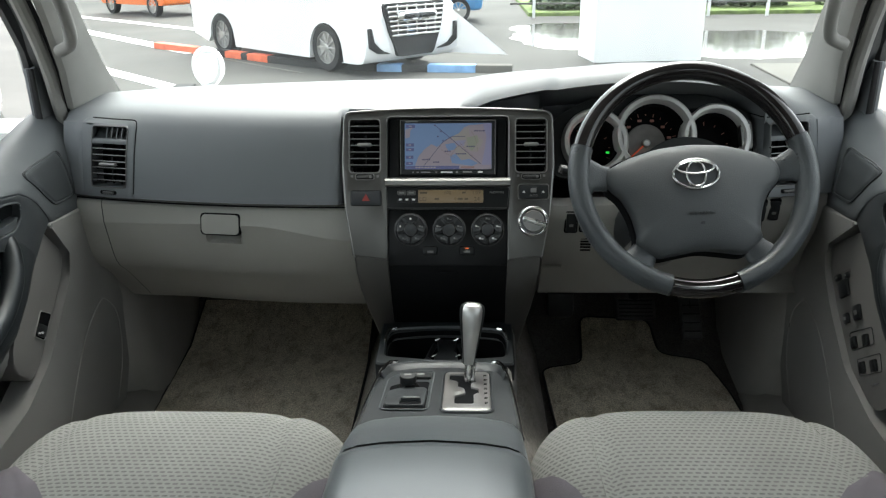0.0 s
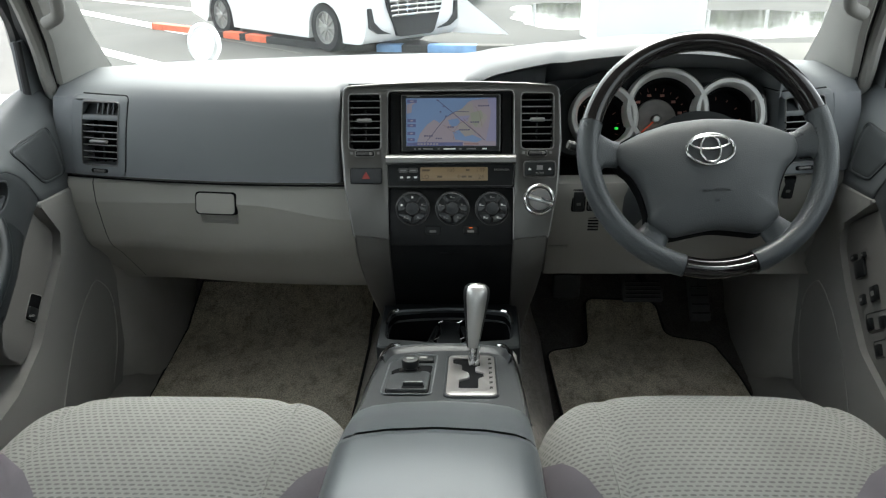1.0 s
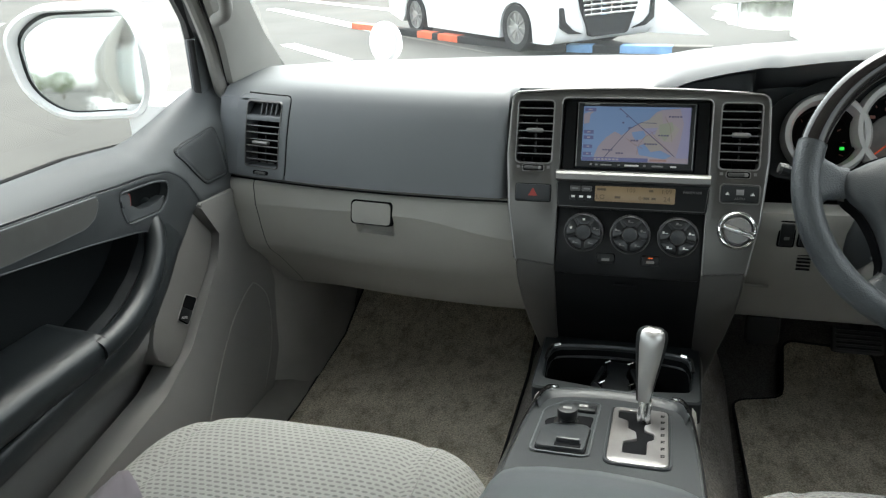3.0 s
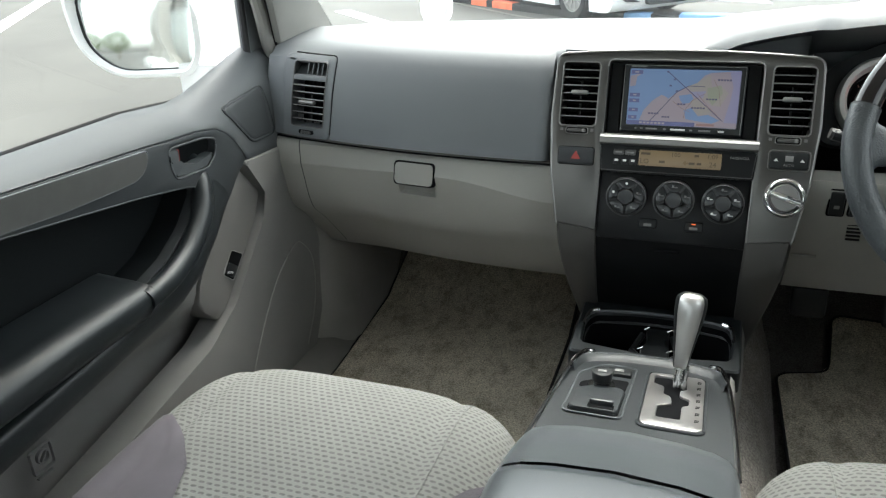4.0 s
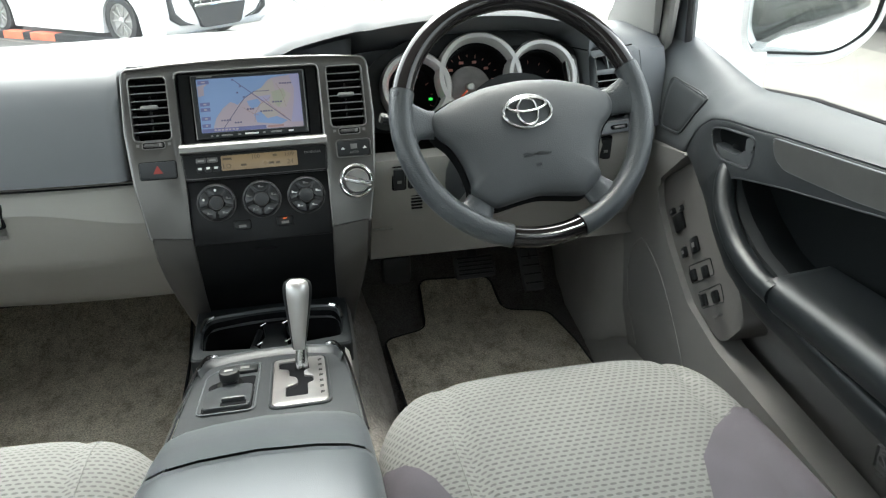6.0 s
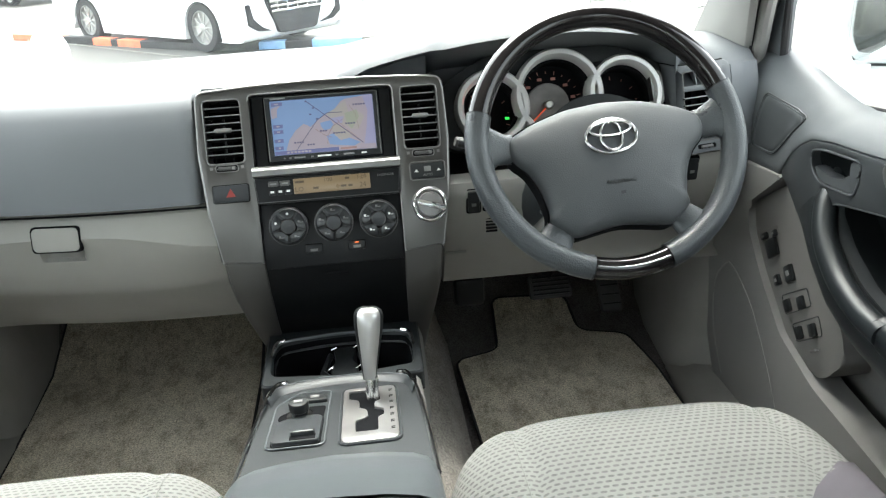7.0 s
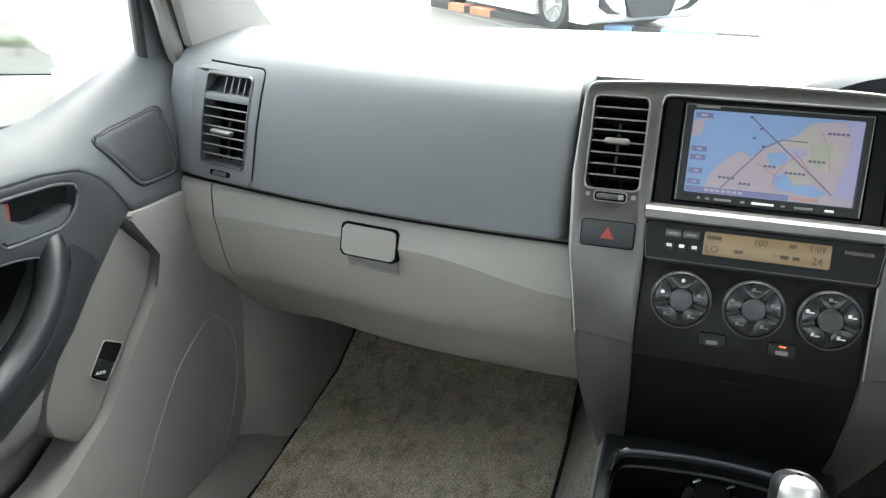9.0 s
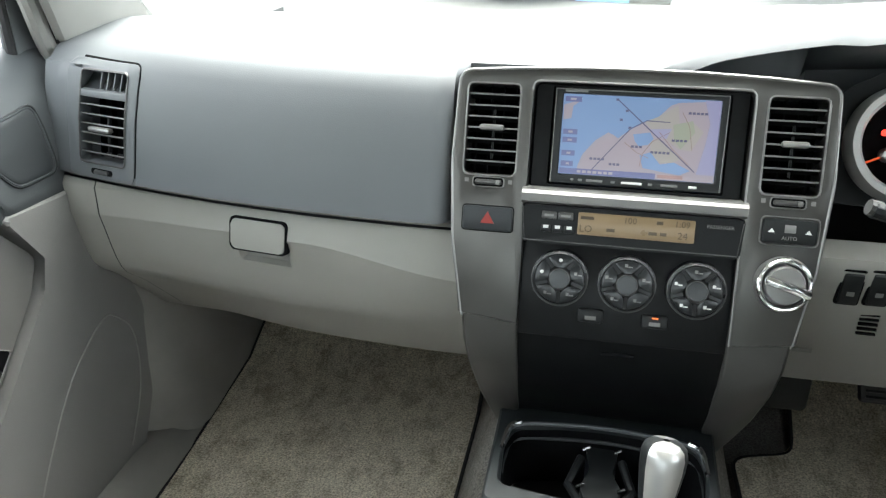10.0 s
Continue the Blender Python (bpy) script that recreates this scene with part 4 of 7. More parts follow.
def air_vent(parent, M, w, h, slats, outer, depth=0.03, tab=True, mat=M_SILVER):
    """A vent: cavity, louvres, tab. M: the vent's middle."""
    v = part("vent_cavity", plate(rounded(-w, -h, w, h, 0.004, 2), -depth, -depth + 0.002, 0, M), M_CAVITY, parent)
    sl = part("louvre", box(2 * w, 0.012, 0.0018, 0.0006, (0, 0, 0)), M_CAVITY, v)
    sl.location = (0, 0, 0)
    edge_pitch = 2 * h / (slats + 1)
    for k in range(slats):
        y = -h + edge_pitch * (k + 1)
        m = M @ Matrix.Translation((0, y, -0.006)) @ Matrix.Rotation(radians(68), 4, "X")
        o = sl if k == 0 else clone(sl, m, v)
        if k == 0:
            o.matrix_basis = m
    e = part("louvre_edge", box(2 * w, 0.0017, 0.0018, 0.0005, (0, 0, 0)), M_LIP, v)
    for k in range(slats):
        m = M @ Matrix.Translation((0, -h + edge_pitch * (k + 1) + 0.0015, 0.0005))
        o = e if k == 0 else clone(e, m, v)
        if k == 0:
            o.matrix_basis = m
    fin = part("fin", box(0.0015, 2 * h, 0.008, 0), M_CAVITY, v)
    for k in range(4):
        m = M @ Matrix.Translation((-w + 2 * w * (k + 0.5) / 4, 0, -0.024))
        o = fin if k == 0 else clone(fin, m, v)
        if k == 0:
            o.matrix_basis = m
    if tab:
        part("vent_tab", box(w * 0.95, 0.0062, 0.010, 0.0029, (0, 0.002, 0.005), M), M_LIP, v)
        part("tab_stem", box(0.0024, h * 1.1, 0.003, 0.0005, (0, -h * 0.1, -0.008), M), M_BLACK, v)
    return v


# unseen box added to close the dashboard underneath and keep light from the footwells
part("dash_light_block", box(1.42, 0.62, 0.04, 0, (XC, 1.80, 0.93)), M_RUBBER, dash)
for k in range(5):
    part("speaker_slot", box(0.018, 0.003, 0.0022, 0, (0.238, dash_front(0.238) + 0.026, 0.968 - 0.0055 * k)), M_CAVITY, dash)
part("panel_mark", box(0.034, 0.002, 0.004, 0, (0.182, dash_front(0.182) + 0.050, 0.905)), M_PILLAR, dash)
# outer vents in dark green-grey housings that follow the dashboard's swell
def dash_face(x, z):
    """How far ahead the pad's face lies at a height."""
    row = dash_row(x, 0)[1:10]
    for (_, y0, z0), (_, y1, z1) in zip(row, row[1:]):
        if z <= z1:
            return y0 + (y1 - y0) * (z - z0) / (z1 - z0)
    return row[-1][1]


def dense(poly, step=0.008):
    """The same closed outline with more points on its long sides."""
    out = []
    for (x0, y0), (x1, y1) in zip(poly, poly[1:] + poly[:1]):
        n = max(1, int(math.hypot(x1 - x0, y1 - y0) / step))
        out += [(x0 + (x1 - x0) * k / n, y0 + (y1 - y0) * k / n) for k in range(n)]
    return out


def swell(bm, M):
    """Lays a piece built flat in M's axes on the pad's curved face."""
    back = M.inverted()
    for v in bm.verts:
        q = back @ v.co
        p = M @ Vector((q.x, q.y, 0))
        v.co = (p.x, dash_face(p.x, p.z) - q.z + 0.0026, p.z)
    return bm


for s, x0 in ((-1, -0.618), (1, 0.588)):
    yy = dash_front(x0)
    M = frame_at(x0, yy + 0.0155, 1.110, 16, s * 13)
    outline = dense(soften([(-0.053, -0.0735), (0.050, -0.0735), (0.0555, 0.066), (-0.058, 0.066)], 0.010))
    mouth = dense(soften([(-0.0350, -0.0545), (0.0365, -0.0545), (0.0395, 0.056), (-0.0340, 0.056)], 0.007))
    k0 = min(range(len(outline)), key=lambda k: outline[k][1] - s * outline[k][0] * 0.2)
    ho = part("vent_housing", swell(pierced(outline, (mouth,), -0.02, 0.0036, M, 0.0012), M), M_DASH, dash)
    part("housing_gap", swell(tube([M @ Vector((a_ * 1.02, b_ * 1.012, 0.0027)) for a_, b_ in outline[k0:] + outline[:k0] if b_ > -0.066 and s * a_ < 0.047], 0.0010, 6), M), M_CAVITY, ho)
    part("mouth_rim", swell(tube([M @ Vector((a_, b_, 0.0042)) for a_, b_ in mouth], 0.0013, 6, closed=True), M), M_TRIM, ho)
    part("vent_bar", swell(box(0.073, 0.0085, 0.010, 0.0015, (0.002, 0.0285, -0.0005), M), M), M_DASH, ho)
    air_vent(ho, frame_at(x0 + 0.001, yy + 0.0142, 1.0955, 12, s * 13), 0.0355, 0.0395, 6, None, 0.03)
    dv = part("side_demister", loft([[M @ Vector((x, y, z)) for y, z in ((0.033, -0.0035), (0.040, -0.010), (0.055, -0.020))] for x in (-0.0345, 0, 0.0395)]), M_DARK, ho)
    for k in range(4):
        part("demister_blade", plate([(0.033, -0.004), (0.055, -0.007), (0.055, -0.019), (0.040, -0.010)], -0.0009, 0.0009, 0, M @ Matrix.Translation((-0.008 + 0.0105 * k, 0, 0)) @ Matrix(((0, 0, 1, 0), (1, 0, 0, 0), (0, 1, 0, 0), (0, 0, 0, 1)))), M_DASH, dv)
    part("thumbwheel_slot", swell(plate(rounded(-0.017, -0.0675, 0.017, -0.0605, 0.003, 3), 0.002, 0.0044, 0.0004, M), M), M_CAVITY, ho)
    part("vent_thumbwheel", swell(box(0.023, 0.0046, 0.006, 0.002, (0.0, -0.0640, 0.0046), M), M), M_TRIM, ho)
# faint stamped word on the passenger's side of the pad
pad_mark = frame_at(-0.505, dash_front(-0.505) + 0.0455, 1.1685, 38, -9)
for k in range(9):
    part("stamped_bar", box(0.0048, 0.0052, 0.0012, 0, (-0.030 + 0.0075 * k, 0, 0.0), pad_mark), M_SILL, dash)

# ---- centre stack ----
ST = Matrix(((1, 0, 0, -0.006), (0, 0.33, -0.944, 1.367), (0, 0.944, 0.33, 1.19), (0, 0, 0, 1)))
stack = thing("centre_stack", "silver-framed centre stack with vents, dials and black panels", "dashboard console", (XC, 1.36, 0.80))
crest = lambda x: 0.0085 - 0.0070 * (x / 0.178) ** 2
outer = soften([(-0.1620, -0.250), (-0.1770, -0.170), (-0.1825, -0.090), (-0.1790, crest(0.179))] , 0.004, 2)[:-3] + soften([(-0.1825, -0.09), (-0.1790, crest(0.179)), (-0.12, crest(0.12))], 0.013, 6)[7:14]
right_half = [(-x, y) for x, y in outer][::-1]
arch = outer + [(x, crest(x)) for x in (-0.12, -0.06, 0.0, 0.06, 0.12)] + right_half
bay = [(0.103, -0.252)] + soften([(0.1035, -0.20), (0.1035, -0.0080), (-0.1035, -0.0080), (-0.1035, -0.20)], 0.009, 4)[5:15] + [(-0.103, -0.252)]
holes = [[(c_ + a_, -0.057 + b_) for a_, b_ in rounded(-0.0255, -0.0445, 0.0255, 0.0445, 0.006, 3)] for c_ in (-0.1425, 0.1425)]
top = part("front_frame", pierced(arch + bay, holes, -0.045, 0.0041, ST, 0.0022), M_SILVER, stack, "satin silver frame round screen and vents", 40)
part("frame_lip", tube([ST @ Vector((x * 0.990, y - 0.0012, 0.0034 if y > -0.2 else 0.0026)) for x, y in arch], 0.0017, 8), M_LIP, top)
part("frame_lip", tube([ST @ Vector((x * 1.010, y + (0.0012 if y > -0.05 else 0), 0.0036)) for x, y in bay[:-1]], 0.0013, 8), M_LIP, top)
for s in (-1, 1):
    cx = s * 0.1425
    part("vent_rim", tube([ST @ Vector((cx + a_, -0.057 + b_, 0.0040)) for a_, b_ in rounded(-0.0268, -0.0458, 0.0268, 0.0458, 0.006, 3)], 0.0011, 6, closed=True), M_LIP, top)
    air_vent(top, ST @ Matrix.Translation((cx, -0.057, 0.0)), 0.026, 0.0445, 7, None, 0.035)
    tw = part("thumbwheel_slot", plate(rounded(cx - 0.0155, -0.1140, cx + 0.0155, -0.1050, 0.003, 3), 0.002, 0.0045, 0.0004, ST), M_CAVITY, top)
    part("slot_rim", tube([ST @ Vector((a_, b_, 0.0042)) for a_, b_ in rounded(cx - 0.0158, -0.1143, cx + 0.0158, -0.1047, 0.003, 3)], 0.0008, 6, closed=True), M_LIP, top)
    part("vent_thumbwheel", box(0.027, 0.0052, 0.006, 0.002, (cx, -0.1095, 0.005), ST), M_TRIM, tw)
    part("wheel_grip", box(0.004, 0.0052, 0.003, 0.001, (cx + 0.010, -0.1095, 0.0075), ST), M_LIP, tw)
    for q in (-1, 1):
        part("vent_symbol", box(0.0042, 0.0042, 0.0004, 0, (cx + q * 0.0222, -0.1085, 0.0042), ST), M_PRINTD, top)
    # lower flank that runs forward to the floor console
    rows = []
    for v_, xo, xi, n_ in ((0.240, 0.1635, 0.103, -0.0008), (0.275, 0.159, 0.102, -0.004), (0.305, 0.154, 0.101, -0.022), (0.345, 0.146, 0.102, -0.060), (0.385, 0.137, 0.103, -0.110), (0.44, 0.128, 0.104, -0.19)):
        p = lambda x, dn: ST @ Vector((s * x, -v_, n_ + dn))
        rows.append([p(xo + 0.004, -0.25), p(xo + 0.002, -0.02), p(xo, -0.004), p(xo - 0.004, 0.0025), p(xi + 0.003, 0.003), p(xi, 0.0), p(xi, -0.06)])
    part("lower_flank", loft(rows), M_FLANK, stack, "darker lower flank", 50)

# navigation set in its black recess
part("recess_frame", ring(rounded(-0.1025, -0.117, 0.1025, -0.008, 0.004, 3), rounded(-0.0835, -0.1065, 0.0835, -0.0115, 0.002, 2), -0.05, -0.010, 0.002, -0.02, ST), M_PANEL, stack)
NV = ST @ Matrix.Translation((0, -0.012, -0.0015)) @ Matrix.Rotation(radians(2.6), 4, "X") @ Matrix.Translation((0, 0.012, 0))
nav = thing("navigation_unit", "black double-height navigation unit with a lit map screen", "car navigation", NV @ Vector((0, -0.105, 0)))
part("bezel", ring(rounded(-0.0825, -0.1058, 0.0825, -0.0122, 0.002, 2), rounded(-0.0745, -0.0965, 0.0755, -0.0175, 0.0015, 2), -0.06, 0.0, 0.0012, -0.003, NV), M_BLACK, nav)
part("chrome_edge", tube([NV @ Vector((a, b, 0.0)) for a, b in ((-0.0815, -0.105), (-0.0815, -0.013), (0.0815, -0.013), (0.0815, -0.105))], 0.0008, 6), M_LEDGE, nav)


M_SEA = material("screen_sea", (0.05, 0.07, 0.11), 0.2, vary=0.05, emit=(0.185, 0.285, 0.49, 0.050))
M_LAND = material("screen_land", (0.09, 0.08, 0.085), 0.2, vary=0.05, emit=(0.37, 0.32, 0.385, 0.042))
M_LAND2 = material("screen_town", (0.09, 0.085, 0.08), 0.2, vary=0.05, emit=(0.37, 0.345, 0.335, 0.043))
M_PARK = material("screen_green", (0.08, 0.085, 0.07), 0.2, vary=0.05, emit=(0.30, 0.325, 0.265, 0.046))
M_LILAC = material("screen_lilac", (0.08, 0.08, 0.10), 0.2, vary=0.05, emit=(0.29, 0.28, 0.48, 0.045))
M_ROAD = material("screen_line", (0.03, 0.03, 0.05), 0.2, emit=(0.10, 0.10, 0.16, 0.05))
M_ROADP = material("screen_road", (0.06, 0.05, 0.05), 0.2, emit=(0.42, 0.24, 0.22, 0.05))
M_BARU = material("screen_bar", (0.03, 0.03, 0.06), 0.2, emit=(0.12, 0.14, 0.27, 0.06))
screen = part("screen", plate([(-0.0745, -0.0965), (0.0755, -0.0965), (0.0755, -0.0175), (-0.0745, -0.0175)], -0.006, -0.004, 0, NV), M_SEA, nav, "lit colour screen with a road map")


def on_screen(name, pts, level, mat):
    return part(name, plate(pts, -0.0039, -0.0038 + 0.00025 * level, 0, NV), mat, screen)


on_screen("land", [(-0.058, -0.0962), (-0.0555, -0.0865), (-0.0515, -0.0756), (-0.0405, -0.0619), (-0.0285, -0.0531), (-0.0235, -0.0552), (-0.0185, -0.0584), (-0.0115, -0.0525), (-0.0045, -0.0477), (0.0035, -0.0428), (0.0095, -0.04), (0.0185, -0.0352), (0.0285, -0.0244), (0.0355, -0.0215), (0.0752, -0.0178), (0.0752, -0.0962)], 1, M_LAND)
on_screen("land", [(-0.0735, -0.0282), (-0.0555, -0.0225), (-0.0645, -0.0294), (-0.0655, -0.0413), (-0.0735, -0.0432)], 1, M_LAND)
on_screen("town_area", [(0.0055, -0.0409), (0.0185, -0.0352), (0.0355, -0.0235), (0.0385, -0.0426), (0.0505, -0.0389), (0.0615, -0.0481), (0.0515, -0.0669), (0.0395, -0.0656), (0.0205, -0.0522), (0.0105, -0.046)], 2, M_LAND2)
on_screen("town_area", [(0.0125, -0.06), (0.0205, -0.0572), (0.0425, -0.0747), (0.0365, -0.0786), (0.0235, -0.0803), (0.0135, -0.0711)], 2, M_LAND2)
on_screen("green_area", [(0.0325, -0.0425), (0.0505, -0.0379), (0.0535, -0.0489), (0.0415, -0.0657), (0.0345, -0.0565)], 3, M_PARK)
on_screen("water_area", [(-0.0045, -0.0537), (0.0115, -0.051), (0.0155, -0.0571), (0.0105, -0.063), (0.0015, -0.0648), (-0.0025, -0.0597)], 3, M_SEA)
on_screen("water_area", [(0.0035, -0.0738), (0.0135, -0.0701), (0.0235, -0.0813), (0.0365, -0.0786), (0.0525, -0.0859), (0.0425, -0.0907), (0.0245, -0.0883), (0.0075, -0.0859)], 3, M_SEA)
on_screen("lilac_spot_and_glare", [(0.0115, -0.048), (0.0315, -0.0464), (0.0275, -0.0564), (0.0175, -0.0551)], 3, M_LILAC)
# pale strip that paints glare down the screen's right side
on_screen("lilac_spot_and_glare", [(0.060, -0.0180), (0.0750, -0.0180), (0.0750, -0.0890), (0.058, -0.0890), (0.064, -0.060), (0.0665, -0.040)], 3, M_LILAC)
on_screen("menu_bar", [(-0.0735, -0.0960), (0.020, -0.0960), (0.020, -0.0905), (-0.0735, -0.0905)], 4, M_BARU)
on_screen("menu_bar", [(0.022, -0.0945), (0.046, -0.0945), (0.046, -0.0915), (0.022, -0.0915)], 4, M_ROADP)


def map_line(name, pts, w, mat):
    for a, b in zip(pts, pts[1:]):
        d = (Vector(b) - Vector(a)).normalized()
        n_ = Vector((-d.y, d.x)) * w / 2
        on_screen(name, [tuple(Vector(a) + n_), tuple(Vector(a) - n_), tuple(Vector(b) - n_), tuple(Vector(b) + n_)], 5, mat)


map_line("road_line", [(-0.0225, -0.0203), (0.0565, -0.087)], 0.0010, M_ROAD)
map_line("road_line", [(-0.0435, -0.0928), (-0.0075, -0.0486), (0.0075, -0.0399), (0.0295, -0.0404)], 0.0009, M_ROAD)
map_line("minor_road", [(-0.012, -0.062), (0.000, -0.071), (0.012, -0.076)], 0.0006, M_ROADP)
map_line("minor_road", [(0.004, -0.085), (0.006, -0.072), (0.014, -0.060), (0.030, -0.050)], 0.0006, M_ROADP)
map_line("minor_road", [(0.020, -0.050), (0.034, -0.066), (0.050, -0.080)], 0.0006, M_ROADP)
map_line("minor_road", [(0.040, -0.030), (0.048, -0.044), (0.052, -0.066)], 0.0005, M_ROADP)
for x, y, w in ((-0.0235, -0.0222, 0.004), (-0.0135, -0.0325, 0.004), (-0.0185, -0.0414, 0.003), (-0.0095, -0.0486, 0.004), (-0.0055, -0.0666, 0.012), (0.0135, -0.0711, 0.019), (-0.0445, -0.0808, 0.016), (-0.0255, -0.0852, 0.012), (0.0325, -0.0585, 0.016), (0.0455, -0.0318, 0.020)):
    for q in range(max(1, int(w / 0.0036))):
        on_screen("map_label", [(x + 0.0038 * q, y), (x + 0.0038 * q + 0.0028, y), (x + 0.0038 * q + 0.0028, y + 0.0022), (x + 0.0038 * q, y + 0.0022)], 5, M_ROAD)
for y, w in ((-0.0225, 0.016), (-0.0545, 0.014), (-0.0625, 0.014), (-0.0755, 0.013), (-0.0860, 0.012)):
    on_screen("soft_key", [(-0.0725, y - 0.0026), (-0.0725 + w, y - 0.0026), (-0.0725 + w, y + 0.0026), (-0.0725, y + 0.0026)], 5, M_BARU)
    on_screen("key_symbol", [(-0.0675, y - 0.0010), (-0.0715 + w * 0.6, y - 0.0010), (-0.0715 + w * 0.6, y + 0.0010), (-0.0675, y + 0.0010)], 6, M_LAND)
for q in range(7):
    on_screen("menu_symbol", [(-0.056 + 0.0052 * q, -0.0945), (-0.0522 + 0.0052 * q, -0.0945), (-0.0522 + 0.0052 * q, -0.0920), (-0.056 + 0.0052 * q, -0.0920)], 6, M_LAND)
for k, (x, w) in enumerate([(-0.060, 0.003), (-0.052, 0.004), (-0.038, 0.016), (-0.020, 0.004), (-0.002, 0.020), (0.016, 0.004), (0.034, 0.016), (0.056, 0.008)]):
    part("key", box(w, 0.0024, 0.001, 0.0004, (x, -0.1015, 0.0004), NV), M_PRINT if k in (4, 7) else M_PRINTD, nav)
part("brand_bar", box(0.022, 0.0022, 0.0006, 0, (-0.062, -0.0148, 0.0002), NV), M_PRINTD, nav)

# ledge, climate display
part("ledge", loft([[ST @ Vector((x, -v_, n_)) for v_, n_ in ((0.109, -0.022), (0.1115, 0.004), (0.1135, 0.0115), (0.117, 0.014), (0.1245, 0.0125), (0.127, 0.008), (0.128, -0.01))] for x in (-0.107, -0.103, 0.103, 0.107)]), M_LEDGE, stack)
cp = part("climate_panel", plate(soften([(-0.1065, -0.128), (0.1065, -0.128), (0.104, -0.166), (-0.103, -0.166)], 0.004), -0.03, 0.009, 0.003, ST), M_PANEL, stack)
part("panel_line", tube([ST @ Vector(p) for p in ((-0.105, -0.131, 0.0085), (-0.1015, -0.1635, 0.0085), (0.1015, -0.1635, 0.0085), (0.105, -0.131, 0.0085))], 0.0009, 6), M_TRIM, cp)
lcd = part("climate_display", plate(rounded(-0.050, -0.1545, 0.061, -0.1325, 0.0015, 2), 0.008, 0.0098, 0.0004, ST), M_LCD, cp, "amber liquid crystal display")
for txt, x, y, h in (("100", 0.0, -0.1375, 0.0075), ("1:09", 0.049, -0.1375, 0.0075), ("LO", -0.042, -0.1485, 0.0085), ("24", 0.050, -0.1485, 0.0085)):
    lettering("display_digits", txt, h * 1.15, M_LCDTXT, ST @ Matrix.Translation((x, y, 0.0100)), lcd)
for x, y, w in ((-0.041, -0.1375, 0.013), (-0.018, -0.148, 0.008), (0.022, -0.148, 0.008), (0.032, -0.148, 0.006), (0.028, -0.1372, 0.006)):
    part("display_symbol", box(w, 0.0032, 0.0004, 0, (x, y, 0.0101), ST), M_LCDTXT, lcd)
lettering("panel_lettering", "PASSENGER", 0.0048, M_PRINTD, ST @ Matrix.Translation((0.084, -0.137, 0.0093)), cp)
for k in range(2):
    bt = part("button", box(0.0145, 0.0075, 0.004, 0.001, (-0.0785 + 0.0165 * k, -0.1375, 0.009), ST), M_TRIM, cp)
    part("button_mark", box(0.009, 0.0022, 0.0006, 0, (-0.0785 + 0.0165 * k, -0.1375, 0.0113), ST), M_PRINTD, bt)
for k in range(3):
    bt = part("button", box(0.0095, 0.0070, 0.003, 0.001, (-0.0810 + 0.0115 * k, -0.151, 0.009), ST), M_BLACK, cp)
    part("button_mark", box(0.005, 0.003, 0.0006, 0, (-0.0810 + 0.0115 * k, -0.149, 0.0107), ST), M_PRINT, bt)

# dials
dp = part("dial_panel", plate([(-0.1035, -0.166), (0.1035, -0.166), (0.1025, -0.262), (-0.1025, -0.262)], -0.04, -0.003, 0.001, ST), M_PANEL, stack)
M_SEG = material("glossy_key", (0.012, 0.0132, 0.014), 0.2, vary=0.1, scale=40, spec=0.4)
M_HUBCAP = material("dial_hub", (0.018, 0.020, 0.021), 0.24, vary=0.1, scale=40)
DIAL = material("dial_black", (0.012, 0.013, 0.014), 0.3, vary=0.1, scale=40)
for k, x in enumerate((-0.0635, 0.0025, 0.0685)):
    D = ST @ Matrix.Translation((x, -0.2005, -0.003))
    dl = part("rotary_dial", lathe([(0.0285, 0.0), (0.0285, 0.004), (0.0272, 0.010), (0.0255, 0.0115), (0.0250, 0.0100), (0.0125, 0.0085), (0.0115, 0.010), (0.0105, 0.0125), (0.0095, 0.0132), (0.001, 0.0132)], 40, D), DIAL, dp, "black climate dial with push segments")
    part("dial_edge", tube([D @ Vector((0.0275 * math.cos(q), 0.0275 * math.sin(q), 0.0095)) for q in (2 * math.pi * j / 36 for j in range(36))], 0.0008, 6, closed=True), M_TRIM, dl)
    part("dial_hub", lathe([(0.0108, 0.010), (0.0104, 0.0136), (0.0092, 0.0144), (0.001, 0.0140)], 32, D), M_HUBCAP, dl)
    part("hub_ring", tube([D @ Vector((0.0102 * math.cos(q), 0.0102 * math.sin(q), 0.0138)) for q in (2 * math.pi * j / 28 for j in range(28))], 0.0006, 6, closed=True), M_TRIM, dl)
    for j in range(5):
        a = radians(90 + 72 * j)
        wedge = [(r_ * math.cos(a + q), r_ * math.sin(a + q)) for r_, qs in ((0.0245, (-0.56, -0.37, -0.19, 0, 0.19, 0.37, 0.56)), (0.0128, (0.50, 0.25, 0, -0.25, -0.50))) for q in qs]
        seg = part("push_segment", plate(wedge, 0.008, 0.0120, 0.0012, D), M_SEG, dl)
        c = Vector((math.cos(a), math.sin(a))) * 0.0187
        lit = (k == 0 and j in (0, 1)) or (k == 2 and j != 0)
        if k == 0 and j in (0, 1):
            part("segment_mark", lathe([(0.0019, 0.0), (0.0005, 0.0003)], 14, D @ Matrix.Translation((c.x, c.y, 0.0121))), M_PRINT, seg)
        else:
            part("segment_mark", join(box(0.0030, 0.0032, 0.0004, 0, (c.x - 0.002, c.y + 0.0004, 0.0121), D), box(0.0042, 0.0012, 0.0004, 0, (c.x + 0.0020, c.y - 0.0008, 0.0121), D)), M_PRINT if lit else M_PRINTD, seg)
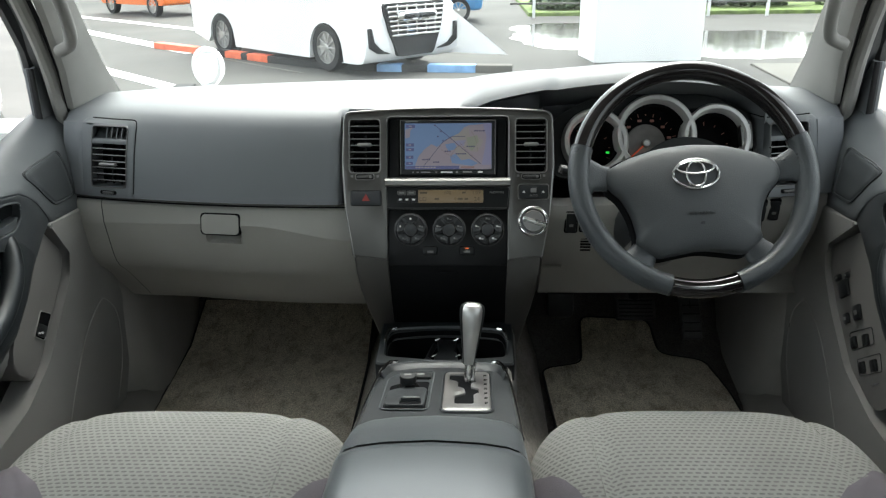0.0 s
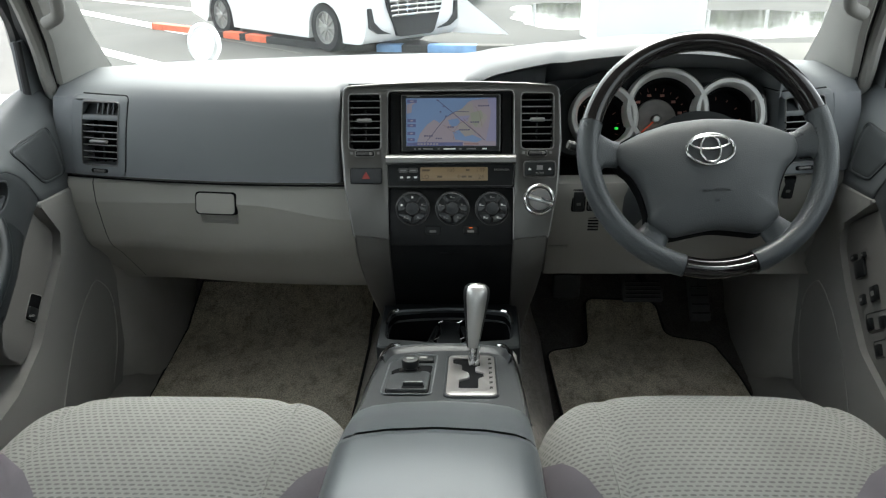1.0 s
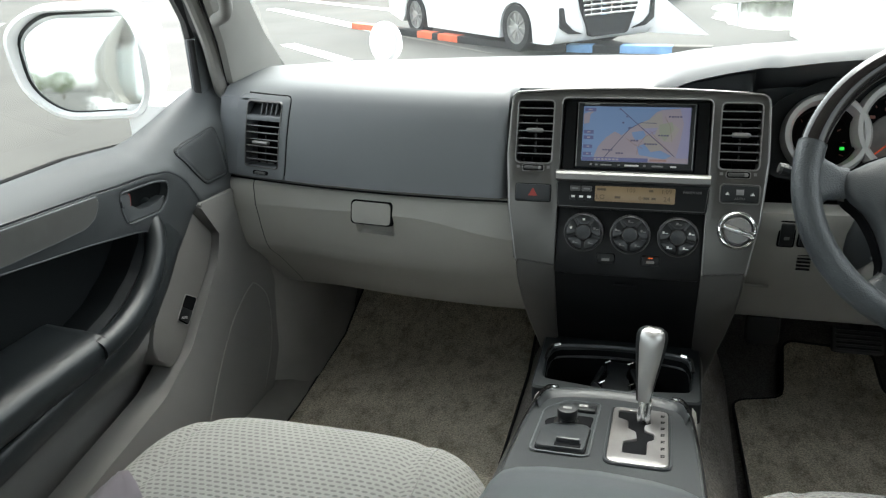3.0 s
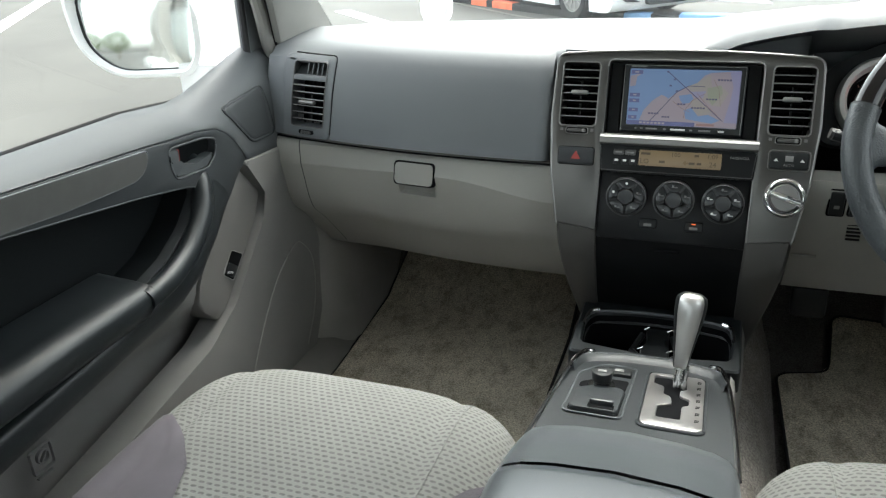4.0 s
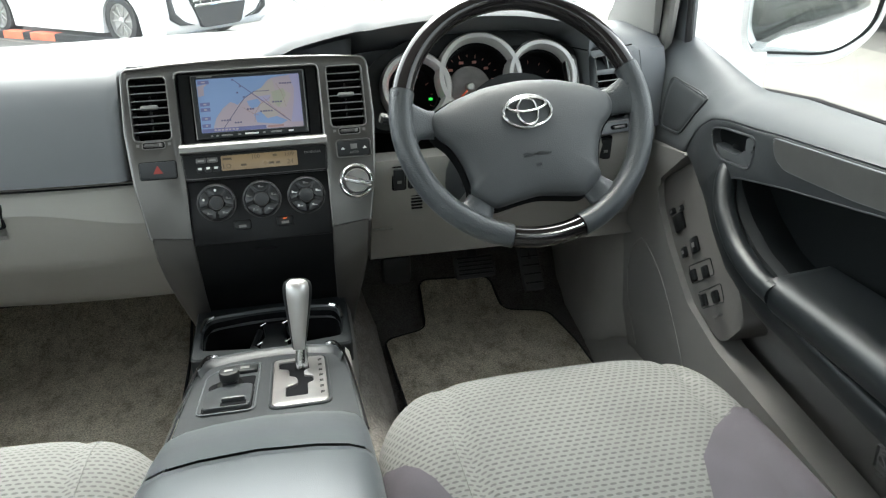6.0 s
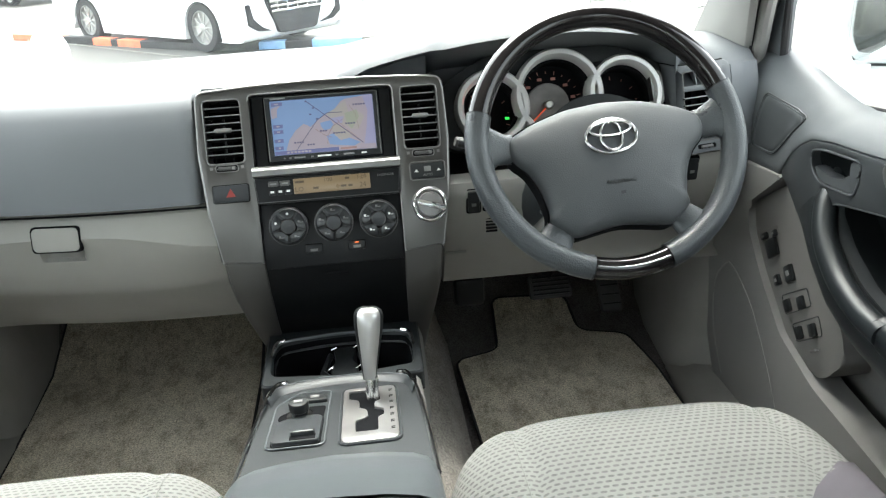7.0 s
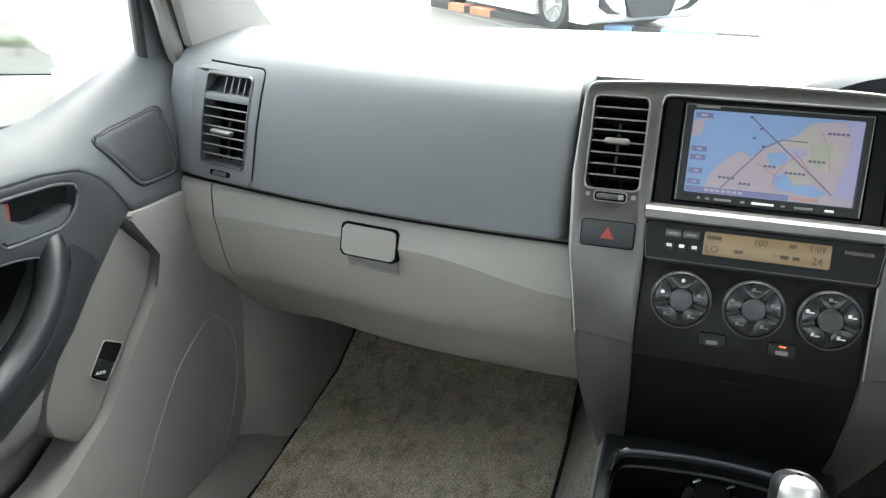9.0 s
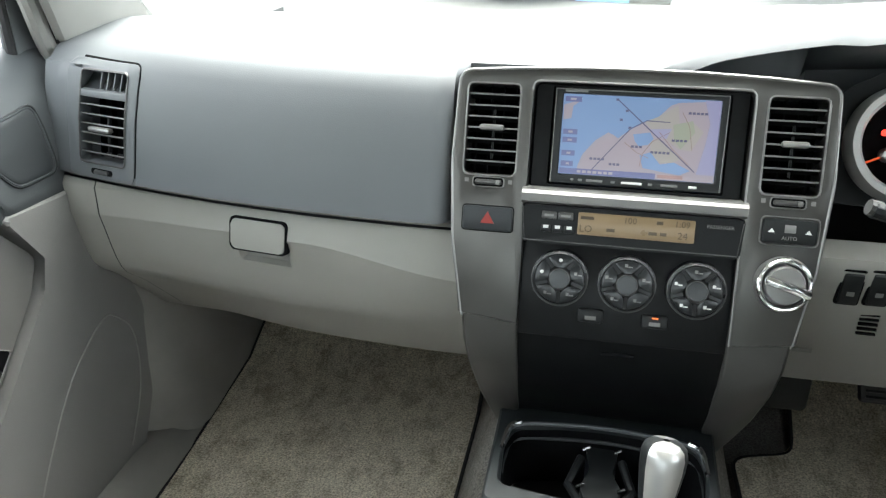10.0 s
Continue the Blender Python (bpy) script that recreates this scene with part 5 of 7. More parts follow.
M_AMBER = material("amber_lamp", (0.4, 0.1, 0.02), 0.4, emit=(1.0, 0.16, 0.03, 0.10))
for x in (-0.030, 0.033):
    bt = part("button", box(0.026, 0.0145, 0.006, 0.003, (x, -0.2365, -0.002), ST), M_BLACK, dp)
    part("button_mark", box(0.011, 0.0038, 0.0006, 0, (x, -0.2385, 0.0012), ST), M_PRINTD, bt)
    if x > 0:
        part("indicator", box(0.006, 0.0014, 0.0006, 0, (x, -0.2325, 0.0012), ST), M_AMBER, bt)
# black pocket lid that runs forward to the floor console
part("pocket_lid", loft([[ST @ Vector((x, -v_, n_ - 0.002)) for x in (-0.1035, -0.06, 0, 0.06, 0.1035)] for v_, n_ in ((0.2585, -0.010), (0.2605, -0.003), (0.30, -0.020), (0.345, -0.062), (0.385, -0.115), (0.44, -0.20))]), M_PANEL, stack, "glossy black storage lid", 60)
part("lid_grip", box(0.034, 0.004, 0.003, 0.001, (0, -0.2755, -0.006), ST), M_CAVITY, stack)

# hazard switch, roof switch, transfer knob
part("switch_gap", plate(rounded(-0.1672, -0.1597, -0.1138, -0.1328, 0.004, 3), 0.0, 0.0046, 0.0003, ST), M_CAVITY, stack)
hz = part("hazard_switch", plate(rounded(-0.166, -0.1585, -0.115, -0.1340, 0.003, 3), 0.0, 0.0068, 0.0015, ST), M_HAZ, stack, "hazard switch with a red triangle")
part("triangle", plate([(-0.1475, -0.1510), (-0.1335, -0.1510), (-0.1405, -0.1390)], 0.007, 0.0075, 0, ST), M_RED, hz)
part("switch_rim", tube([ST @ Vector((a_, b_, 0.0045)) for a_, b_ in rounded(0.1205, -0.1490, 0.1725, -0.1230, 0.004, 3)], 0.0009, 6, closed=True), M_LIP, stack)
sw = part("switch", plate(rounded(0.122, -0.1475, 0.171, -0.1245, 0.003, 2), 0.0, 0.007, 0.0015, ST), M_BLACK, stack)
lettering("switch_lettering", "AUTO", 0.0050, M_PRINTD, ST @ Matrix.Translation((0.1465, -0.1425, 0.0073)), sw)
part("switch_mark", box(0.010, 0.0075, 0.0006, 0.0002, (0.1465, -0.1335, 0.0074), ST), M_PRINTD, sw)
for x in (0.130, 0.163):
    part("switch_mark", plate([(x - 0.003, -0.1375), (x + 0.003, -0.1375), (x, -0.1335)], 0.007, 0.0075, 0, ST), M_PRINT, sw)
K = ST @ Matrix.Translation((0.1455, -0.186, 0.004))
kn = part("drive_knob", lathe([(0.0265, -0.01), (0.0265, 0.006), (0.0245, 0.0105), (0.0208, 0.0115), (0.0200, 0.0040), (0.0188, 0.0040), (0.0184, 0.0140), (0.017, 0.0165), (0.001, 0.017)], 40, K), M_LIP, stack, "round satin metal drive selector knob")
part("knob_ring", tube([K @ Vector((0.0232 * math.cos(q), 0.0232 * math.sin(q), 0.0108)) for q in (2 * math.pi * j / 40 for j in range(40))], 0.0020, 8, closed=True), M_CHROME, kn)
part("knob_grip", box(0.044, 0.0095, 0.010, 0.004, (0.002, 0, 0.019), K @ Matrix.Rotation(radians(-17), 4, "Z")), M_CHROME, kn)
for j in range(5):
    a = radians(60 + 30 * j)
    part("knob_mark", box(0.0045, 0.0012, 0.0004, 0, (math.cos(a) * 0.0228, math.sin(a) * 0.0228, 0.0112), K), M_BLACK, kn)

# ---- instrument cluster ----
IC = Matrix.Translation((0.360, 1.408, 1.140)) @ Matrix.Rotation(radians(90 - 22), 4, "X")
M_FACE = material("gauge_face", (0.006, 0.006, 0.0065), 0.7, spec=0.03)
# print and grey inner disc made paler to carry the lens's reflection
M_SCALE = material("gauge_print", (0.34, 0.15, 0.12), 0.6)
M_FACE2 = material("gauge_inner", (0.20, 0.19, 0.18), 0.6, vary=0.15, scale=60, spec=0.1)
M_NEEDLE = material("gauge_needle", (0.55, 0.08, 0.02), 0.4, emit=(1.0, 0.12, 0.03, 0.03))
M_GREEN = material("green_lamp", (0.02, 0.3, 0.03), 0.4, emit=(0.05, 1.0, 0.1, 0.08))
M_REDLAMP = material("red_lamp", (0.4, 0.02, 0.02), 0.4, emit=(1.0, 0.03, 0.02, 0.25))
cluster = thing("instrument_cluster", "instrument cluster with three silver-ringed gauges", "instrument cluster", (0.358, 1.41, 1.08))
part("surround", pierced(soften([(-0.185, -0.075), (0.19, -0.075), (0.19, 0.03), (0.10, 0.075), (-0.10, 0.075), (-0.185, 0.03)], 0.03), [[(gx_ + r_ * math.cos(q), gy_ + r_ * math.sin(q)) for q in (2 * math.pi * k / 40 for k in range(40))] for gx_, gy_, r_ in ((0, 0, 0.0550), (-0.106, -0.012, 0.0420), (0.105, -0.006, 0.0440))], -0.050, -0.012, IC, 0.001), M_BLACK, cluster)
for gx, gy, r, kind in ((0, 0, 0.0690, 1), (-0.106, -0.012, 0.056, 0), (0.105, -0.006, 0.058, 2)):
    G = IC @ Matrix.Translation((gx, gy, 0))
    bez = part("gauge_ring", loft([[G @ Vector((rr * math.cos(q), rr * math.sin(q), z)) for q in (2 * math.pi * k / 56 for k in range(56))] for rr, z in ((r + 0.003, -0.02), (r + 0.003, 0.004), (r - 0.001, 0.012), (r - 0.007, 0.012), (r - 0.0105, 0.006), (r - 0.0115, -0.012))], close=True), M_RING, cluster, "round gauge with a silver ring")
    part("gauge_wall", loft([[G @ Vector((rr * math.cos(q), rr * math.sin(q), z)) for q in (2 * math.pi * k / 48 for k in range(48))] for rr, z in ((r - 0.0110, -0.010), (r - 0.0145, -0.013), (r - 0.0145, -0.050))], close=True), M_FACE, bez)
    G = G @ Matrix.Translation((-0.007, -0.009, -0.036))
    part("gauge_face", lathe([(r + 0.004, -0.0122), (0.0005, -0.0120)], 48, G), M_FACE, bez)
    if kind == 1:
        part("gauge_centre", lathe([(0.036, -0.0105), (0.034, -0.0085), (0.0005, -0.0085)], 40, G), M_FACE2, bez)
    n = 19 if kind == 1 else 9
    for j in range(n):
        a = radians(225 - 270 * j / (n - 1)) if kind == 1 else radians(200 - 220 * j / (n - 1))
        rr = (r - 0.013)
        part("tick", box(0.006 if j % 2 == 0 else 0.0035, 0.0011, 0.0005, 0, (0, 0, 0), G @ Matrix.Rotation(a, 4, "Z") @ Matrix.Translation((rr - 0.003, 0, -0.0095))), M_SCALE, bez)
    if kind == 1:
        for j in range(0, 10):
            a = radians(225 - 270 * j / 9)
            part("scale_mark", box(0.0075, 0.0045, 0.0005, 0.0003, (math.cos(a) * 0.0435, math.sin(a) * 0.0435, -0.0092), G), M_SCALE, bez)
    a = radians(222 if kind == 1 else 205)
    part("needle", box((r - 0.02), 0.0022, 0.0014, 0.0004, ((r - 0.02) / 2, 0, -0.004), G @ Matrix.Rotation(a, 4, "Z")), M_NEEDLE, bez)
    part("needle_hub", lathe([(0.0075, -0.009), (0.0075, -0.002), (0.005, 0.0), (0.0005, 0.0)], 20, G), M_SATIN, bez)
part("indicator_lamp", box(0.006, 0.004, 0.001, 0, (-0.083, -0.030, -0.006), IC), M_GREEN, cluster)
for k in range(2):
    part("indicator_lamp", box(0.006, 0.006, 0.001, 0.002, (-0.128 + 0.011 * k, -0.002 + 0.004 * k, -0.006), IC), M_REDLAMP, cluster)
part("bridge", plate(rounded(0.058, 0.036, 0.078, 0.046, 0.003, 2), -0.012, 0.006, 0.002, IC), M_FACE, cluster)
side_sw = part("dimmer_panel", plate(soften([(0.150, -0.028), (0.168, -0.026), (0.166, 0.022), (0.146, 0.030)], 0.005), -0.012, 0.006, 0.002, IC), M_SILVER, cluster)
for k in range(3):
    part("dimmer_key", box(0.008, 0.010, 0.003, 0.001, (0.158, -0.016 + 0.014 * k, 0.006), IC), M_PRINT, side_sw)

# ---- steering wheel ----
W0 = Matrix(((1, 0, 0, 0.3585), (0, 0.530, -0.848, 1.152), (0, 0.848, 0.530, 1.1365), (0, 0, 0, 1)))
W = W0 @ Matrix.Rotation(radians(3.0), 4, "Z")
wheel = thing("steering_wheel", "four-spoke steering wheel, grey leather with piano-black wood segments", "steering wheel", (0.357, 1.30, 1.05))
R = 0.1657


def rim_arc(a0, a1, r, n=40, fat=1.0):
    rows = []
    for k in range(n + 1):
        a = radians(a0 + (a1 - a0) * k / n)
        c = Vector((math.cos(a), math.sin(a), 0))
        rr = r * (1 + fat * 0.0)
        rows.append([c * (R + rr * math.cos(q)) + Vector((0, 0, rr * 1.12 * math.sin(q))) for q in (2 * math.pi * j / 14 for j in range(14))])
    return loft(rows, close=True, cap=True, m=W)


part("wood_rim", rim_arc(18, 162, 0.0142, 60), M_GLOSS, wheel, "glossy black wood upper rim")
part("wood_rim", rim_arc(253, 287, 0.0142, 24), M_GLOSS, wheel, "glossy black wood lower rim")
part("leather_rim", rim_arc(162, 253, 0.0160, 40), M_LEATHER, wheel, "grey leather rim")
part("leather_rim", rim_arc(-73, 18, 0.0160, 40), M_LEATHER, wheel, "grey leather rim")
for a in (18, 162, 253, 287):
    c = Vector((math.cos(radians(a)), math.sin(radians(a)), 0))
    part("joint_ring", loft([[W @ (c2 * (R + 0.0163 * math.cos(q)) + Vector((0, 0, 0.0175 * math.sin(q)))) for q in (2 * math.pi * j / 14 for j in range(14))] for c2 in (Vector((math.cos(radians(a + d)), math.sin(radians(a + d)), 0)) for d in (-0.35, 0.35))], close=True), M_BLACK, wheel)
# bright line of the lower wood segment
part("trim_line", tube([W @ Vector((math.cos(radians(a)) * R, math.sin(radians(a)) * R, 0.0160)) for a in range(254, 287, 2)], 0.0011, 6), M_CHROME, wheel)
hubline = [(0, 0.0487), (0.05, 0.0445), (0.096, 0.031), (0.124, 0.0165), (0.128, 0), (0.122, -0.016), (0.107, -0.029), (0.0945, -0.055), (0.0885, -0.085), (0.0915, -0.097), (0.064, -0.121), (0.034, -0.1155), (0, -0.1105), (-0.034, -0.1155), (-0.064, -0.121), (-0.0915, -0.097), (-0.0885, -0.085), (-0.0945, -0.055), (-0.107, -0.029), (-0.122, -0.016), (-0.128, 0), (-0.124, 0.0165), (-0.096, 0.031), (-0.05, 0.0445)]
hubline = soften(hubline, 0.012, 3)
hc = Vector((0, -0.025))
rows = []
for k, z in ((1.0, -0.030), (1.0, -0.004), (0.985, 0.004), (0.95, 0.009), (0.90, 0.0125), (0.85, 0.015), (0.75, 0.018), (0.65, 0.020), (0.4, 0.023), (0.15, 0.024), (0.02, 0.024)):
    w_ = smoothstep(0.97, 0.55, k)
    ring_ = []
    for p in hubline:
        q = math.atan2((p[1] - hc.y) / 0.078, (p[0] - hc.x) / 0.112)
        ring_.append(((p[0] - hc.x) * k * (1 - w_) + 0.112 * math.cos(q) * k * w_ + hc.x, (p[1] - hc.y) * k * (1 - w_) + 0.078 * math.sin(q) * k * w_ + hc.y, z))
    rows.append(ring_)
hub = part("airbag_cover", loft(rows, close=True, cap=True, m=W), M_HUB, wheel, "dark grey airbag cover with a chrome oval emblem", 60)
em = [(0.0325 * math.cos(t), 0.0215 * math.sin(t)) for t in (2 * math.pi * k / 40 for k in range(40))]
E0 = W @ Matrix.Translation((-0.002, -0.003, 0.0245))
part("emblem", join(tube([E0 @ Vector((x, y, 0)) for x, y in em], 0.0022, 8, closed=True), tube([E0 @ Vector((x * 0.42, y * 0.86, 0.001)) for x, y in em], 0.0018, 8, closed=True), tube([E0 @ Vector((x * 0.80, y * 0.42 + 0.009, 0.001)) for x, y in em], 0.0018, 8, closed=True)), M_EMBLEM, hub, "chrome oval emblem")
part("hub_gap", loft([[((p[0] - hc.x) * k + hc.x, (p[1] - hc.y) * k + hc.y, z) for p in hubline] for k, z in ((1.022, -0.03), (1.022, -0.004), (0.9, -0.003))], close=True, m=W), M_CAVITY, hub)
lettering("hub_lettering", "SRS AIRBAG", 0.0072, M_DARK, W @ Matrix.Translation((0.001, -0.0605, 0.0234)), hub)
part("hub_mark", box(0.006, 0.004, 0.0006, 0, (0.001, -0.0745, 0.0220), W), M_DARK, hub)
for s in (-1, 1):
    rows = []
    for x, y, hw, z in ((0.112, 0.004, 0.020, -0.012), (0.128, 0.006, 0.020, -0.008), (0.143, 0.010, 0.024, -0.004), (0.156, 0.012, 0.036, 0.0), (0.166, 0.010, 0.052, 0.0)):
        rows.append([W @ Vector((s * x, y + hw * cq, z + 0.011 * sq)) for cq, sq in ((math.cos(q), math.sin(q)) for q in (2 * math.pi * j / 14 for j in range(14)))])
    part("upper_spoke", loft(rows, close=True, cap=True), M_LEATHER, wheel, smooth=60)
    rows = []
    for x, y, hw, z in ((0.066, -0.094, 0.021, -0.014), (0.079, -0.109, 0.020, -0.007), (0.090, -0.123, 0.024, -0.003), (0.100, -0.134, 0.038, 0.0)):
        d = Vector((0.78, 0.62))
        rows.append([W @ Vector((s * (x + d.x * hw * cq), y + d.y * hw * cq, z + 0.010 * sq)) for cq, sq in ((math.cos(q), math.sin(q)) for q in (2 * math.pi * j / 14 for j in range(14)))])
    part("lower_spoke", loft(rows, close=True, cap=True), M_LEATHER, wheel, smooth=60)
part("hub_back", lathe([(0.07, -0.075), (0.085, -0.05), (0.088, -0.02)], 32, W @ Matrix.Translation((0, -0.02, 0))), M_BLACK, wheel)
column = thing("steering_column", "steering column cover, dark above and grey below, with stalks", "steering column", (0.357, 1.35, 1.0))
part("upper_cover", loft([[W0 @ Vector((0.074 * math.cos(q), -0.022 + 0.060 * math.sin(q), z)) for q in (-0.7 + (math.pi + 1.4) * j / 16 for j in range(17))] for z in (-0.05, -0.26)]), M_DARK, column)
part("lower_cover", loft([[W0 @ Vector((w * math.cos(q), -0.015 + 0.075 * math.sin(q), z)) for q in (math.pi + math.pi * j / 12 for j in range(13))] for w, z in ((0.055, -0.05), (0.068, -0.06), (0.07, -0.26))]), M_GREY, column)
for s in (-1, 1):
    part("stalk", tube([W0 @ Vector((s * 0.05, 0.005, -0.075)), W0 @ Vector((s * 0.12, 0.02, -0.085)), W0 @ Vector((s * 0.182, 0.032, -0.07))], [0.006, 0.006, 0.007], 10), M_BLACK, column)
part("stalk_tip", tube([W0 @ Vector((-0.176, 0.032, -0.072)), W0 @ Vector((-0.185, 0.034, -0.070))], [0.0075, 0.0065], 10), M_TRIM, column)
part("ignition_key", join(tube([W0 @ Vector((-0.055, -0.075, -0.07)), W0 @ Vector((-0.085, -0.078, -0.04))], 0.004, 8), lathe([(0.011, -0.004), (0.011, 0.004), (0.001, 0.004)], 16, W0 @ Matrix.Translation((-0.058, -0.075, -0.07)))), M_BLACK, column)
# ---- footwells ----
fw = thing("footwell", "grey-brown carpeted footwells with kick panels", "footwell", (XC, 1.6, 0.52), kind="structure")
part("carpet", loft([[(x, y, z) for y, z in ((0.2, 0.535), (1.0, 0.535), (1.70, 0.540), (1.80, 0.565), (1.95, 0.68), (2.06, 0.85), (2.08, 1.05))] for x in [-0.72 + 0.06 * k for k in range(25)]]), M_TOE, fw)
rows = []
for y, z in ((0.2, 0.72), (0.9, 0.72), (1.30, 0.70), (1.6, 0.74), (2.05, 0.80)):
    rows.append([(XC + x, y, zz) for x, zz in ((-0.205, 0.53), (-0.185, 0.56), (-0.165, 0.62), (-0.13, z - 0.05), (-0.05, z - 0.03), (0.05, z - 0.03), (0.13, z - 0.05), (0.165, 0.62), (0.185, 0.56), (0.205, 0.53))])
part("tunnel", loft(rows), M_CARPET, fw, smooth=60)
for s in (-1, 1):
    part("kick_panel", loft([[(side(s, x), y, z) for x, z in ((0.618 + k, 0.53), (0.630 + k, 0.58), (0.655 + k * 0.6, 0.70), (0.682 + max(0, k - 0.04), 0.82), (0.70, 0.95))] for y, k in ((1.440, 0.078), (1.452, 0.066), (1.466, 0.045), (1.482, 0.026), (1.505, 0.012), (1.535, 0.006), (1.58, 0.010), (1.75, 0.025), (1.9, 0.03), (2.06, 0.03))]), M_GREYD, fw, smooth=60)
    part("sill_trim", loft([[(side(s, x), y, z) for x, z in ((0.61, 0.53), (0.63, 0.565), (0.66, 0.585), (0.72, 0.585))] for y in (-0.2, 0.6, 1.3, 1.40)] + [[(side(s, x + dx), y, 0.53 + (z - 0.53) * k) for x, z in ((0.61, 0.53), (0.63, 0.565), (0.66, 0.585), (0.72, 0.585))] for y, k, dx in ((1.46, 0.85, 0.0), (1.52, 0.55, 0.004), (1.58, 0.2, 0.012), (1.62, 0.0, 0.02))]), M_GREYD, fw, smooth=60)
part("firewall", box(1.5, 0.03, 0.55, 0, (XC, 2.11, 0.78)), M_RUBBER, fw)


def floor_mat(poly, label):
    m = thing("floor_mat", label, "floor mat", (sum(p[0] for p in poly) / len(poly), 1.6, 0.54), "floor mats")
    out = soften(poly, 0.025, 4)

    def zz(y):
        return 0.542 + max(0, y - 1.72) * 0.42
    bm = plate(out, 0, 0.009, 0.003)
    bmesh.ops.subdivide_edges(bm, edges=[e for e in bm.edges if e.calc_length() > 0.08], cuts=3)
    for v in bm.verts:
        v.co.z += zz(v.co.y)
    part("mat_surface", bm, M_MAT, m)
    part("binding", tube([(x, y, zz(y) + 0.007) for x, y in out], 0.0034, 6, closed=True), M_RUBBER, m, "dark sewn binding")
    return m


floor_mat([(-0.625, 1.20), (-0.204, 1.20), (-0.206, 1.62), (-0.212, 1.90), (-0.655, 1.90), (-0.655, 1.74), (-0.632, 1.41)], "worn grey-brown carpet floor mat with stains")
floor_mat([(0.212, 1.20), (0.596, 1.20), (0.592, 1.52), (0.575, 1.655), (0.482, 1.685), (0.474, 1.80), (0.305, 1.81), (0.290, 1.64), (0.196, 1.612)], "worn driver's carpet floor mat with a notched corner")

M_PEDAL = material("pedal_rubber", (0.050, 0.050, 0.051), 0.55, vary=0.2, scale=25, spec=0.4)
ped = thing("pedals", "black rubber brake and accelerator pedals", "pedals", (0.42, 1.75, 0.6))
for x, y, z, w, h in ((0.407, 1.66, 0.678, 0.090, 0.050), (0.545, 1.70, 0.645, 0.046, 0.115)):
    Mx = Matrix.Translation((x, y, z)) @ Matrix.Rotation(radians(48), 4, "X")
    pd = part("pedal_pad", box(w, h, 0.018, 0.006, (0, 0, 0), Mx), M_PEDAL, ped)
    for k in range(5):
        part("tread_rib", box(w * 0.85, 0.004, 0.004, 0.001, (0, -h * 0.36 + h * 0.18 * k, 0.010), Mx), M_BLACK, pd)
    part("pedal_arm", tube([(x, y + 0.01, z + 0.01), (x, y + 0.10, z + 0.10), (x, y + 0.16, z + 0.28)], 0.011, 8), M_RUBBER, ped)
part("release_lever", box(0.055, 0.035, 0.055, 0.008, (0.215, 1.49, 0.775)), M_BLACK, ped)

# ---- floor console ----
con = thing("floor_console", "dark grey floor console with cup holders and a padded armrest", "console", (XC, 1.0, 0.53))


def deck(y):
    return lerp_table([(0.80, 0.878), (0.90, 0.858), (0.985, 0.841), (1.10, 0.815), (1.17, 0.801), (1.20, 0.799), (1.36, 0.806), (1.5, 0.81)], y)


rows = []
for y in (0.20, 0.60, 0.86, 0.95, 1.06, 1.17, 1.25, 1.36, 1.45):
    z = deck(y) if y > 0.85 else 0.86
    hw = 0.111 if y < 1.2 else 0.111 + 0.012 * smoothstep(1.2, 1.4, y)
    rows.append([(XC + x, y, zz) for x, zz in ((-hw - 0.022, 0.53), (-hw - 0.014, 0.62), (-hw - 0.006, z - 0.05), (-hw, z - 0.012), (-hw + 0.006, z - 0.004))])
part("side_panel", loft(rows), M_GREYD, con, smooth=60)
part("side_panel", loft([[(2 * XC - x, y, z) for x, y, z in r] for r in rows]), M_GREYD, con, smooth=60)
SL = math.atan2(deck(0.90) - deck(1.17), 0.27)
SP = Matrix.Translation((XC, 1.17, 0.801)) @ Matrix.Rotation(-SL, 4, "X")  # y ahead along the sloping deck, z up
# cup holder
cw = [(-0.103, 0.026), (-0.107, 0.090), (-0.098, 0.120), (-0.045, 0.131), (0, 0.134), (0.045, 0.131), (0.098, 0.120), (0.107, 0.090), (0.103, 0.026), (0, 0.014)]
CUP = Matrix.Translation((XC, 1.185, 0.800))
part("cup_deck", ring(soften([(-0.118, 0.0), (0.118, 0.0), (0.121, 0.26), (-0.121, 0.26)], 0.01), soften(cw, 0.012), -0.03, 0.004, 0.003, -0.085, CUP), M_DARK, con)
part("cup_lining", loft([[CUP @ Vector((x * 0.994, y * 0.994 + 0.0004, z)) for x, y in soften(cw, 0.012)] for z in (-0.002, -0.080)], close=True), M_CAVITY, con)
part("cup_floor", plate(cw, -0.082, -0.078, 0, CUP), M_BLACK, con)
part("cup_divider", plate(soften([(-0.012, 0.03), (0.014, 0.03), (0.022, 0.06), (0.012, 0.085), (0.018, 0.124), (-0.018, 0.124), (-0.012, 0.085), (-0.022, 0.06)], 0.006), -0.08, -0.016, 0.003, CUP), M_BLACK, con)
part("inner_lip", tube(smooth_path([CUP @ Vector((x * 0.985, y * 0.985, -0.014)) for x, y in ((-0.107, 0.060), (-0.107, 0.085), (-0.098, 0.120), (-0.045, 0.131), (0, 0.134), (0.045, 0.131), (0.098, 0.120), (0.107, 0.085), (0.107, 0.060))], 5), 0.0022, 6), M_CONS, con)
part("divider_edge", box(0.046, 0.003, 0.003, 0.001, (0, 0.030, -0.018), CUP), M_CONS, con)
